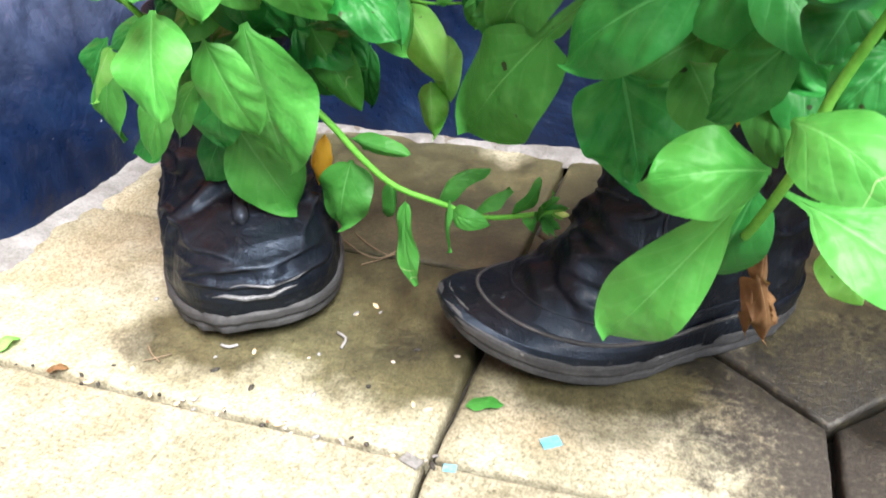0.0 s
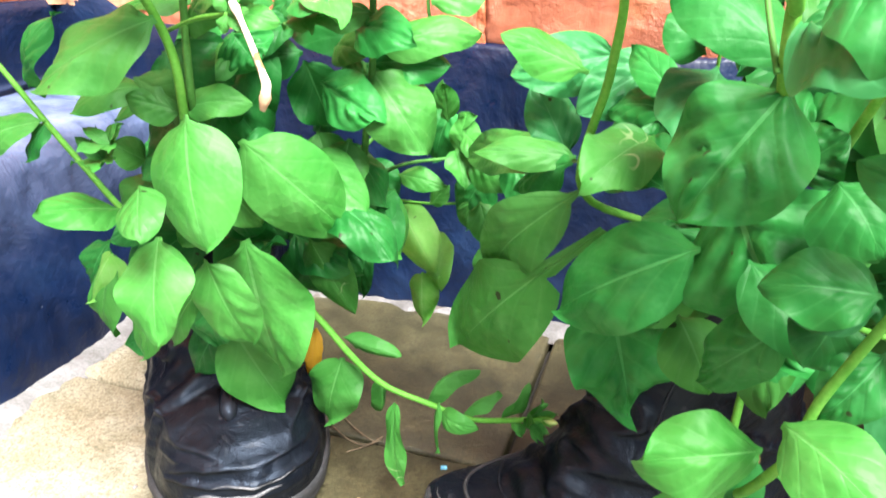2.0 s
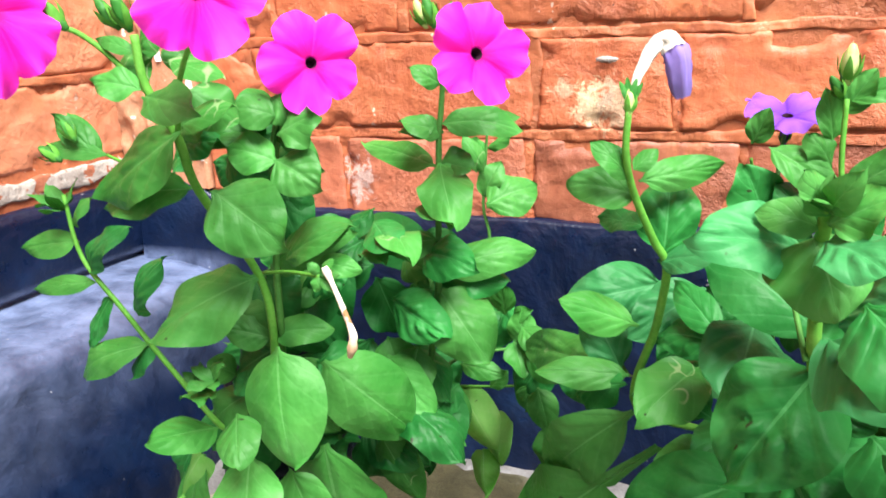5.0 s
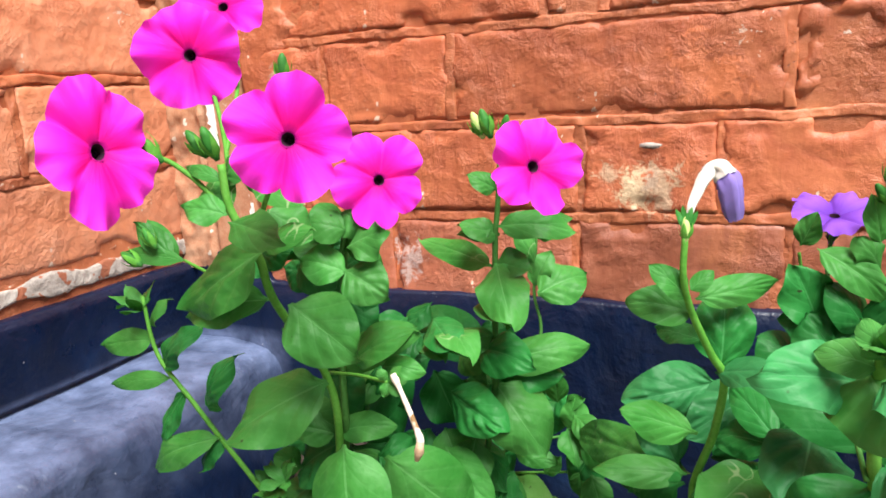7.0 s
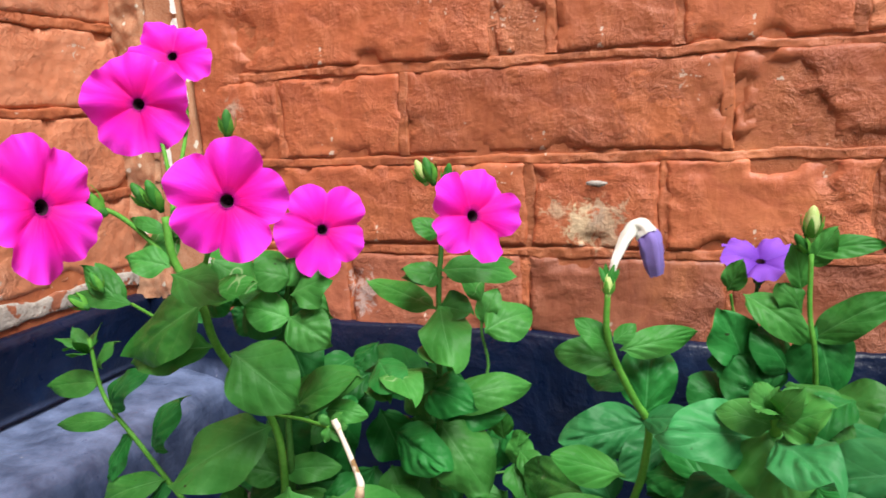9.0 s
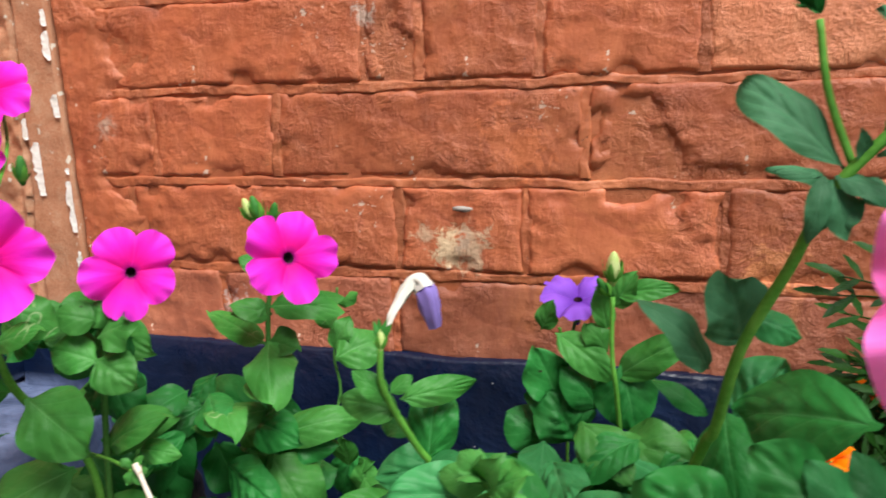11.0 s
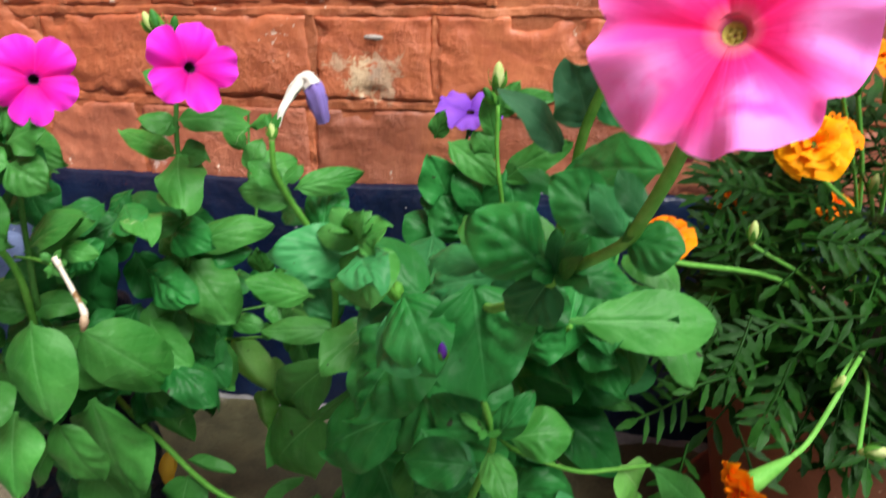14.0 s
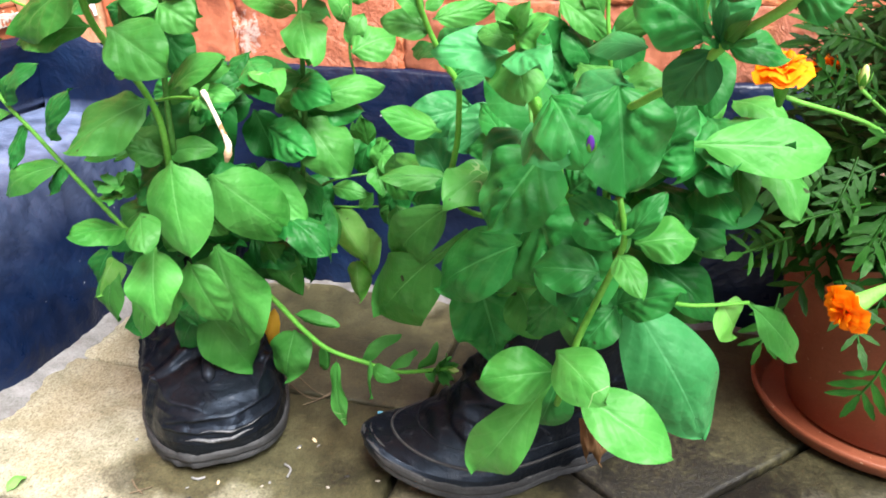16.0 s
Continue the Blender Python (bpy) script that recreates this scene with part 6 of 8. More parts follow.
# the shoot that carries the large flower
leaf(petunia_b, (0.1720, 0.3180, 0.3100), (0.1780, 0.3120, 0.2700), 0.0377, LEAF_COOL, p=0.42, stalk=0.03)
leaf(petunia_b, (0.1480, 0.3180, 0.3050), (0.1630, 0.3000, 0.2850), 0.0245, LEAF_COOL, p=0.45)
leaf(petunia_b, (0.1990, 0.2790, 0.3330), (0.1770, 0.2800, 0.3470), 0.0209, LEAF_COOL, p=0.5)
leaf(petunia_b, (0.2170, 0.2660, 0.3480), (0.1990, 0.2720, 0.3610), 0.0152, LEAF_COOL, p=0.5)
leaf(petunia_b, (0.2170, 0.2650, 0.3480), (0.2310, 0.2580, 0.3480), 0.0137, LEAF_COOL, p=0.5)
leaf(petunia_b, (0.2030, 0.2780, 0.3320), (0.2220, 0.2850, 0.3280), 0.0125, LEAF_COOL)
leaf(petunia_b, (0.2000, 0.2800, 0.3310), (0.1910, 0.2920, 0.3100), 0.0166, LEAF_SAGE)
leaf(petunia_b, (0.1810, 0.2880, 0.3290), (0.1610, 0.3000, 0.3260), 0.0101, LEAF_SAGE)
leaf(petunia_b, (0.2180, 0.2660, 0.3480), (0.2090, 0.2700, 0.3600), 0.0091, LEAF_SAGE)
leaf(petunia_b, (0.2210, 0.2580, 0.3550), (0.2150, 0.2620, 0.3660), 0.0073, LEAF_SAGE)
leaf(petunia_b, (0.1770, 0.3320, 0.3070), (0.1470, 0.3450, 0.2930), 0.0238, LEAF_SAGE)
leaf(petunia_b, (0.1920, 0.3450, 0.2810), (0.1970, 0.3500, 0.3000), 0.0187, LEAF_COOL)
leaf(petunia_b, (0.1860, 0.3500, 0.2690), (0.2010, 0.3500, 0.2860), 0.0215, LEAF_COOL)
leaf(petunia_b, (0.2020, 0.2750, 0.3330), (0.2080, 0.2680, 0.3410), 0.0053)
leaf(petunia_b, (0.2170, 0.2660, 0.3480), (0.2210, 0.2580, 0.3530), 0.0050)
rosette(petunia_b, (0.2010, 0.2740, 0.3350), (0.2, -0.5, 0.8), 0.013, 6, LEAF_COOL, 12)
leaf(petunia_b, (0.2020, 0.3700, 0.2745), (0.2610, 0.3850, 0.2715), 0.0272, p=0.58, stalk=0.10, arch=0.05, quilt=0.012, fold=0.12)
leaf(petunia_b, (0.2010, 0.4300, 0.2160), (0.2400, 0.4050, 0.2340), 0.0197, LEAF_SAGE, p=0.6)
leaf(petunia_b, (0.2060, 0.3800, 0.2600), (0.2220, 0.3720, 0.2560), 0.0157, LEAF_COOL)
leaf(petunia_b, (0.2050, 0.3720, 0.3530), (0.1990, 0.3580, 0.3770), 0.0239, LEAF_UNDER, p=0.45)
leaf(petunia_b, (0.1960, 0.3780, 0.3410), (0.1730, 0.3620, 0.3670), 0.0146, LEAF_UNDER)
leaf(petunia_b, (0.2050, 0.3840, 0.3230), (0.2210, 0.3880, 0.3430), 0.0225, LEAF_SAGE)
leaf(petunia_b, (0.1970, 0.3920, 0.3190), (0.1770, 0.3920, 0.3310), 0.0085, LEAF_COOL)
leaf(petunia_b, (0.2070, 0.3680, 0.3620), (0.2230, 0.3720, 0.3550), 0.0115, LEAF_SAGE)
leaf(petunia_b, (0.2290, 0.3000, 0.3560), (0.2010, 0.3300, 0.3450), 0.0235, LEAF_COOL, p=0.5)
# the low shoot in front of the boot
leaf(petunia_b, (0.1850, 0.3660, 0.1970), (0.2260, 0.3700, 0.1230), 0.0430, LEAF_SAGE, p=0.5, wave=0.16, stalk=0.03)
leaf(petunia_b, (0.1580, 0.3500, 0.1590), (0.2100, 0.3380, 0.1340), 0.0290, p=0.47, stalk=0.16)
leaf(petunia_b, (0.1830, 0.3900, 0.1230), (0.1990, 0.3950, 0.0950), 0.0210, LEAF_PALE, wave=0.16)
leaf(petunia_b, (0.1540, 0.3521, 0.1643), (0.1183, 0.3344, 0.1649), 0.0265, p=0.5)
leaf(petunia_b, (0.1520, 0.3640, 0.1540), (0.1095, 0.3672, 0.0810), 0.0305, p=0.60, stalk=0.14)
leaf(petunia_b, (0.1540, 0.3300, 0.1890), (0.1780, 0.3060, 0.1820), 0.0242, p=0.45)
leaf(petunia_b, (0.1530, 0.3750, 0.1470), (0.1410, 0.3920, 0.1000), 0.0270, LEAF_COOL)
leaf(petunia_b, (0.1700, 0.3310, 0.2290), (0.1420, 0.3310, 0.2280), 0.0201, LEAF_COOL)
leaf(petunia_b, (0.1770, 0.3210, 0.2500), (0.1570, 0.3210, 0.2650), 0.0152, LEAF_COOL)
leaf(petunia_b, (0.1830, 0.3300, 0.2440), (0.2070, 0.3360, 0.2460), 0.0207, p=0.5)
leaf(petunia_b, (0.1770, 0.3220, 0.2420), (0.1880, 0.3060, 0.2320), 0.0126)
leaf(petunia_b, (0.1800, 0.3200, 0.2500), (0.1930, 0.3210, 0.2700), 0.0116, LEAF_COOL)
leaf(petunia_b, (0.1780, 0.3420, 0.2090), (0.2040, 0.3300, 0.2240), 0.0197, LEAF_COOL)
leaf(petunia_b, (0.1780, 0.3460, 0.2060), (0.1640, 0.3380, 0.1870), 0.0190, LEAF_COOL)
leaf(petunia_b, (0.1650, 0.3450, 0.2170), (0.1580, 0.3400, 0.2010), 0.0202, LEAF_COOL)
leaf(petunia_b, (0.1540, 0.3600, 0.2020), (0.1330, 0.3800, 0.1680), 0.0224, LEAF_COOL)
leaf(petunia_b, (0.2430, 0.4150, 0.1790), (0.2750, 0.4290, 0.1390), 0.0188, p=0.5)
leaf(petunia_b, (0.2290, 0.4120, 0.1790), (0.2400, 0.4300, 0.1510), 0.0236, LEAF_PALE)
rosette(petunia_b, (0.1770, 0.3190, 0.2540), (0.0, -0.5, 0.85), 0.012, 7, LEAF, 10)
# the tall shoot
leaf(petunia_b, (0.2275, 0.3480, 0.4089), (0.2004, 0.3533, 0.4340), 0.0158, LEAF_UNDER, p=0.6)
leaf(petunia_b, (0.2366, 0.3450, 0.4171), (0.2646, 0.3800, 0.4303), 0.0190, LEAF_UNDER, p=0.58)
leaf(petunia_b, (0.2465, 0.3420, 0.4362), (0.2302, 0.3374, 0.4516), 0.0070, LEAF_UNDER)
leaf(petunia_b, (0.2511, 0.3400, 0.4380), (0.2735, 0.3600, 0.4426), 0.0088, LEAF_UNDER)
leaf(petunia_b, (0.2336, 0.3450, 0.4136), (0.2440, 0.3300, 0.4148), 0.0055, LEAF_UNDER)
leaf(petunia_b, (0.2256, 0.3480, 0.4050), (0.2082, 0.3400, 0.4099), 0.0051, LEAF_UNDER)
leaf(petunia_b, (0.2249, 0.3480, 0.4032), (0.2187, 0.3450, 0.3921), 0.0069, LEAF_UNDER)
leaf(petunia_b, (0.2289, 0.3480, 0.4069), (0.2401, 0.3450, 0.3995), 0.0078, LEAF_UNDER)
leaf(petunia_b, (0.2273, 0.3480, 0.4051), (0.2280, 0.3400, 0.3947), 0.0084, LEAF_UNDER)
leaf(petunia_b, (0.2304, 0.3450, 0.4109), (0.2291, 0.3400, 0.4208), 0.0043, LEAF_UNDER)
leaf(petunia_b, (0.2460, 0.3420, 0.4553), (0.2546, 0.3350, 0.4713), 0.0052, LEAF_UNDER)
leaf(petunia_b, (0.2450, 0.3420, 0.4584), (0.2392, 0.3400, 0.4650), 0.0047, LEAF_UNDER)
leaf(petunia_b, (0.2451, 0.3420, 0.4576), (0.2599, 0.3450, 0.4571), 0.0057, LEAF_UNDER)
leaf(petunia_b, (0.2672, 0.3450, 0.4502), (0.2809, 0.3500, 0.4562), 0.0035, LEAF_UNDER)
leaf(petunia_b, (0.2672, 0.3450, 0.4502), (0.2753, 0.3500, 0.4628), 0.0054, LEAF_UNDER)
leaf(petunia_b, (0.2672, 0.3450, 0.4502), (0.2805, 0.3500, 0.4473), 0.0025, LEAF_UNDER)
leaf(petunia_b, (0.2409, 0.3420, 0.4506), (0.2385, 0.3400, 0.4643), 0.0060, LEAF_UNDER)
stem(petunia_b, [(0.2493, 0.3420, 0.4353), (0.2598, 0.3430, 0.4455), (0.2686, 0.3450, 0.4518), (0.2743, 0.3470, 0.4596)], 0.0017, 0.001)
stem(petunia_b, [(0.2543, 0.3430, 0.4477), (0.2575, 0.3420, 0.4630), (0.2599, 0.3420, 0.4764)], 0.0014, 0.001)
stem(petunia_b, [(0.2589, 0.3430, 0.4570), (0.2653, 0.3420, 0.4675), (0.2706, 0.3420, 0.4734)], 0.0012, 0.0009)
stem(petunia_b, [(0.2357, 0.3450, 0.4188), (0.2380, 0.3450, 0.4361), (0.2393, 0.3430, 0.4521), (0.2369, 0.3420, 0.4659)], 0.0013, 0.001)
stem(petunia_b, [(0.2288, 0.3470, 0.4102), (0.2219, 0.3500, 0.4304), (0.2189, 0.3520, 0.4495)], 0.0015, 0.0012)
rosette(petunia_b, (0.2187, 0.3520, 0.4519), (-0.4, -0.1, 0.9), 0.010, 7, LEAF_COOL, 13, 1.2)
long_bud = part("bud", tube(curve_points([(0.2182, 0.3520, 0.4544), (0.2122, 0.3510, 0.4592), (0.2029, 0.3500, 0.4664), (0.1928, 0.3490, 0.4719), (0.1827, 0.3480, 0.4755)], 5), [0.0010 + 0.0007 * math.sin(0.17 * i) for i in range(21)], 8), WHITE_PETAL, petunia_b, "long closed white bud with a dark tip")
part("tip", tube([(0.1928, 0.3490, 0.4719), (0.1827, 0.3480, 0.4755), (0.1778, 0.3470, 0.4771)], [0.0015, 0.0017, 0.0005], 8), INDIGO, long_bud)
leaf(petunia_b, (0.2122, 0.3520, 0.4592), (0.2028, 0.3510, 0.4640), 0.0027, LEAF_UNDER)
leaf(petunia_b, (0.2122, 0.3520, 0.4592), (0.2095, 0.3510, 0.4665), 0.0027, LEAF_UNDER)
leaf(petunia_b, (0.2130, 0.3520, 0.4584), (0.2090, 0.3510, 0.4559), 0.0027, LEAF_UNDER)
# the large flower near the camera and a lilac one above
petunia_flower(petunia_b, (0.2301, 0.2221, 0.4023), (-0.24, -0.88, 0.40), 0.0243, PINK, 21, throat=THROAT_GREEN, spin=36, notch=0.13, point=0.0, hole=0.085, ruffle=0.17, funnel=0.10, deep=0.30, tube_to=(0.2285, 0.2520, 0.3716))
stem(petunia_b, [(0.2364, 0.2620, 0.4069), (0.2406, 0.2520, 0.4153), (0.2423, 0.2500, 0.4179)], 0.0013, 0.001)
bud(petunia_b, (0.2383, 0.2500, 0.4166), (0.75, -0.2, 0.55), 0.0122, LEAF_PALE)
petunia_flower(petunia_b, (0.3030, 0.3400, 0.4703), (-0.2, -0.75, -0.5), 0.017, LILAC, 22, spin=33)
stem(petunia_b, [(0.2706, 0.3420, 0.4734), (0.2887, 0.3500, 0.4845), (0.3028, 0.3520, 0.4788)], 0.0012, 0.001)
bud(petunia_b, (0.1645, 0.3042, 0.2879), (0.0, -0.2, 1.0), 0.008, VIOLET)
# a withered white and violet flower on its stalk
def crumpled(points, radii, seed, squeeze=0.55):
    """A limp tube of petal, flattened and puckered lengthwise."""
    bm = tube(points, radii, 18, caps=False)
    for k, v in enumerate(bm.verts):
        c = Vector(points[k // 18])
        d = v.co - c
        a = 2 * math.pi * (k % 18) / 18
        d *= 1.0 + 0.22 * math.sin(5 * a + seed) + 0.14 * math.sin(9 * a + 0.6 * (k // 18))
        d.y *= squeeze
        v.co = c + d + Vector((0, 0, 0.0006 * fbm((c.x, a, c.z), 300)))
    return bm


line = curve_points([(0.0859, 0.3690, 0.3490), (0.0868, 0.3722, 0.3545), (0.0883, 0.3762, 0.3588), (0.0903, 0.3800, 0.3628), (0.0926, 0.3822, 0.3651), (0.0952, 0.3820, 0.3647), (0.0968, 0.3812, 0.3625)], 5)
wilted = part("withered_flower", crumpled(line, [0.0008 + 0.000085 * i for i in range(len(line))], 1.0, 0.8), WHITE_PETAL, petunia_b, "white drooping withered flower")
line = curve_points([(0.0945, 0.3822, 0.3640), (0.0962, 0.3815, 0.3622), (0.0976, 0.3810, 0.3600), (0.0985, 0.3818, 0.3545), (0.0994, 0.3832, 0.3480)], 5)
part("petal_tip", crumpled(line, [0.0012 + 0.0026 * math.sin(math.pi * (0.10 + 0.80 * i / (len(line) - 1))) ** 0.8 for i in range(len(line))], 2.0, 0.6), INDIGO, wilted, "violet folded petal tip")
bud(petunia_b, (0.0859, 0.3621, 0.3440), (0.0, 0.25, 1.0), 0.0085, BUD)
for dx, dz in ((-0.0034, 0.0070), (0.0036, 0.0066), (-0.0012, 0.0082), (0.0018, 0.0078)):
    leaf(petunia_b, (0.0859, 0.3630, 0.3475), (0.0859 + dx, 0.3650, 0.3475 + dz), 0.0022)
# a dead leaf hanging over the boot
leaf(petunia_b, (0.1640, 0.4400, 0.1020), (0.1690, 0.4460, 0.0610), 0.0125, LEAF_BROWN, fold=1.1, wave=0.4)
leaf(petunia_b, (0.1660, 0.4450, 0.0730), (0.1760, 0.4500, 0.0320), 0.0130, LEAF_BROWN, fold=1.0, wave=0.45)
leaf(petunia_b, (0.1650, 0.4470, 0.0660), (0.1670, 0.4500, 0.0340), 0.0079, LEAF_BROWN, fold=1.2, wave=0.4)
leaf(petunia_b, (0.1690, 0.4440, 0.0650), (0.1770, 0.4460, 0.0510), 0.0072, LEAF_BROWN, fold=0.9, wave=0.4)
leaf(petunia_b, (0.1223, 0.4700, 0.1422), (0.1204, 0.4700, 0.1273), 0.0051, LEAF_YELLOW, fold=0.5)
leaf(petunia_b, (0.1477, 0.4500, 0.1542), (0.1470, 0.4500, 0.1382), 0.0056, LEAF_YELLOW, fold=0.5)
# leaves round the tall shoot
leaf(petunia_b, (0.2478, 0.3440, 0.4363), (0.2311, 0.3410, 0.4512), 0.0079, LEAF_UNDER)
leaf(petunia_b, (0.2456, 0.3440, 0.4588), (0.2565, 0.3410, 0.4600), 0.0050, LEAF_UNDER)
leaf(petunia_b, (0.2398, 0.3440, 0.4479), (0.2426, 0.3410, 0.4601), 0.0051, LEAF_UNDER)
leaf(petunia_b, (0.2545, 0.3440, 0.4526), (0.2688, 0.3410, 0.4584), 0.0053, LEAF_UNDER)
leaf(petunia_b, (0.2499, 0.3440, 0.4371), (0.2693, 0.3410, 0.4418), 0.0093, LEAF_UNDER)
leaf(petunia_b, (0.2660, 0.3440, 0.4497), (0.2741, 0.3410, 0.4627), 0.0049, LEAF_UNDER)
leaf(petunia_b, (0.2660, 0.3440, 0.4497), (0.2799, 0.3410, 0.4567), 0.0041, LEAF_UNDER)
leaf(petunia_b, (0.2210, 0.3440, 0.4084), (0.2176, 0.3410, 0.3901), 0.0064, LEAF_UNDER)
leaf(petunia_b, (0.2231, 0.3440, 0.4074), (0.2272, 0.3410, 0.3910), 0.0093, LEAF_UNDER)
leaf(petunia_b, (0.2207, 0.3440, 0.4084), (0.2060, 0.3410, 0.4104), 0.0038, LEAF_UNDER)
leaf(petunia_b, (0.2238, 0.3440, 0.4082), (0.2393, 0.3410, 0.4003), 0.0079, LEAF_UNDER)
leaf(petunia_b, (0.2467, 0.3440, 0.4629), (0.2544, 0.3410, 0.4696), 0.0065, LEAF_UNDER)
leaf(petunia_b, (0.2459, 0.3440, 0.4643), (0.2368, 0.3410, 0.4682), 0.0045, LEAF_UNDER)
# more foliage of the first plant
leaf(petunia_a, (-0.0631, 0.4000, 0.2799), (-0.0296, 0.4000, 0.2967), 0.0168)
leaf(petunia_a, (-0.1018, 0.4100, 0.2490), (-0.0770, 0.4100, 0.2373), 0.0195)
leaf(petunia_a, (-0.0644, 0.4500, 0.2556), (-0.0928, 0.4600, 0.2190), 0.0275, LEAF_COOL)
leaf(petunia_a, (-0.0541, 0.4700, 0.2491), (-0.0466, 0.4800, 0.2161), 0.0280, LEAF_COOL)
leaf(petunia_a, (-0.0870, 0.4200, 0.2252), (-0.1126, 0.4200, 0.2056), 0.0321, LEAF_COOL)
leaf(petunia_a, (-0.0759, 0.4400, 0.2109), (-0.0565, 0.4400, 0.2043), 0.0326, LEAF_COOL)
leaf(petunia_a, (-0.1038, 0.4500, 0.2832), (-0.0761, 0.4400, 0.3038), 0.0229)
leaf(petunia_a, (-0.0974, 0.4100, 0.2459), (-0.1245, 0.3950, 0.2353), 0.0171)
leaf(petunia_a, (-0.0521, 0.4750, 0.2144), (-0.0407, 0.4700, 0.1903), 0.0233)
leaf(petunia_a, (-0.1004, 0.4350, 0.1415), (-0.0979, 0.4400, 0.1062), 0.0245, LEAF_COOL)
leaf(petunia_a, (0.0790, 0.4400, 0.2242), (0.0392, 0.4300, 0.2257), 0.0153)
leaf(petunia_a, (-0.0750, 0.4400, 0.1921), (-0.0800, 0.4500, 0.1633), 0.0223, LEAF_COOL)
leaf(petunia_a, (-0.1011, 0.4200, 0.2015), (-0.1206, 0.4100, 0.1857), 0.0211)
leaf(petunia_a, (-0.1095, 0.4200, 0.2089), (-0.1190, 0.4100, 0.2191), 0.0155)
leaf(petunia_a, (-0.0644, 0.4800, 0.2101), (-0.0758, 0.4800, 0.1807), 0.0266, LEAF_COOL)
leaf(petunia_a, (-0.0811, 0.4700, 0.2631), (-0.0924, 0.4800, 0.2103), 0.0401, LEAF_COOL)
leaf(petunia_a, (-0.0474, 0.5000, 0.2309), (-0.0680, 0.5000, 0.2072), 0.0240, LEAF_COOL)
leaf(petunia_a, (-0.0549, 0.5300, 0.1831), (-0.0341, 0.5300, 0.1577), 0.0296, LEAF_COOL)
leaf(petunia_a, (-0.0741, 0.4800, 0.1513), (-0.0599, 0.4900, 0.1179), 0.0282, LEAF_COOL)
leaf(petunia_a, (-0.0068, 0.5500, 0.2130), (-0.0167, 0.5500, 0.1812), 0.0230, LEAF_COOL)
leaf(petunia_a, (0.0144, 0.5500, 0.1779), (-0.0021, 0.5500, 0.1472), 0.0266, LEAF_COOL)
leaf(petunia_a, (0.0289, 0.5300, 0.1457), (0.0217, 0.5300, 0.1160), 0.0226)
leaf(petunia_a, (-0.1468, 0.4300, 0.1616), (-0.1618, 0.4300, 0.1332), 0.0205, LEAF_COOL)
leaf(petunia_a, (-0.1375, 0.4400, 0.1052), (-0.1574, 0.4400, 0.0941), 0.0186, LEAF_COOL)
leaf(petunia_a, (-0.1008, 0.4500, 0.1137), (-0.1222, 0.4500, 0.0773), 0.0278, LEAF_COOL)

# ---- a violet petunia behind them ----
petunia_c = tagged(empty("petunia_plant"), "slender petunia with one violet flower, behind the leafy ones", "flowering plant", group="petunias in boots")
stem(petunia_c, [(0.1500, 0.5300, 0.1350), (0.1400, 0.5400, 0.2000), (0.1417, 0.5000, 0.2752), (0.1349, 0.5100, 0.3015), (0.1371, 0.5150, 0.3214)], 0.0014, 0.0011, STEM_DARK)
stem(petunia_c, [(0.1600, 0.5300, 0.1350), (0.1650, 0.5100, 0.2000), (0.1609, 0.4800, 0.2842), (0.1576, 0.4800, 0.3117), (0.1574, 0.4820, 0.3384)], 0.0017, 0.0013)
stem(petunia_c, [(0.1500, 0.5450, 0.1350), (0.1300, 0.5500, 0.2000), (0.1301, 0.5400, 0.2761), (0.1250, 0.5500, 0.2926), (0.1233, 0.5500, 0.3024)], 0.0012, 0.001)
leaf(petunia_c, (0.1294, 0.4900, 0.3170), (0.1588, 0.4861, 0.2953), 0.0179)
leaf(petunia_c, (0.1591, 0.4900, 0.2961), (0.1947, 0.4861, 0.3204), 0.0174)
leaf(petunia_c, (0.1615, 0.4900, 0.3034), (0.1693, 0.4861, 0.2702), 0.0326, LEAF_COOL)
leaf(petunia_c, (0.1312, 0.4900, 0.2809), (0.1199, 0.4861, 0.3098), 0.0245, LEAF_COOL)
leaf(petunia_c, (0.1395, 0.4900, 0.2787), (0.1147, 0.4861, 0.2856), 0.0224, LEAF_COOL)
leaf(petunia_c, (0.1549, 0.4900, 0.3086), (0.1445, 0.4861, 0.3237), 0.0136)
leaf(petunia_c, (0.1546, 0.4900, 0.3198), (0.1502, 0.4861, 0.3422), 0.0115)
leaf(petunia_c, (0.1569, 0.4900, 0.3311), (0.1681, 0.4861, 0.3501), 0.0134)
leaf(petunia_c, (0.1581, 0.4900, 0.3366), (0.1874, 0.4861, 0.3428), 0.0112)
leaf(petunia_c, (0.1398, 0.4900, 0.2609), (0.1254, 0.4861, 0.2881), 0.0315, LEAF_COOL)
leaf(petunia_c, (0.1231, 0.4900, 0.2593), (0.1052, 0.4861, 0.2748), 0.0249, LEAF_COOL)
leaf(petunia_c, (0.1502, 0.4900, 0.2796), (0.1326, 0.4861, 0.3021), 0.0208, LEAF_COOL)
leaf(petunia_c, (0.1225, 0.4900, 0.3181), (0.1291, 0.4861, 0.3341), 0.0118)
petunia_flower(petunia_c, (0.1375, 0.5150, 0.3315), (0.05, -0.34, 0.92), 0.0205, VIOLET, 31, spin=18, ruffle=0.10)
bud(petunia_c, (0.1568, 0.4830, 0.3435), (0.05, -0.1, 1.0), 0.017)
bud(petunia_c, (0.1564, 0.4830, 0.3381), (-0.5, -0.3, 0.8), 0.012, LEAF)
bush_rng = random.Random(11)
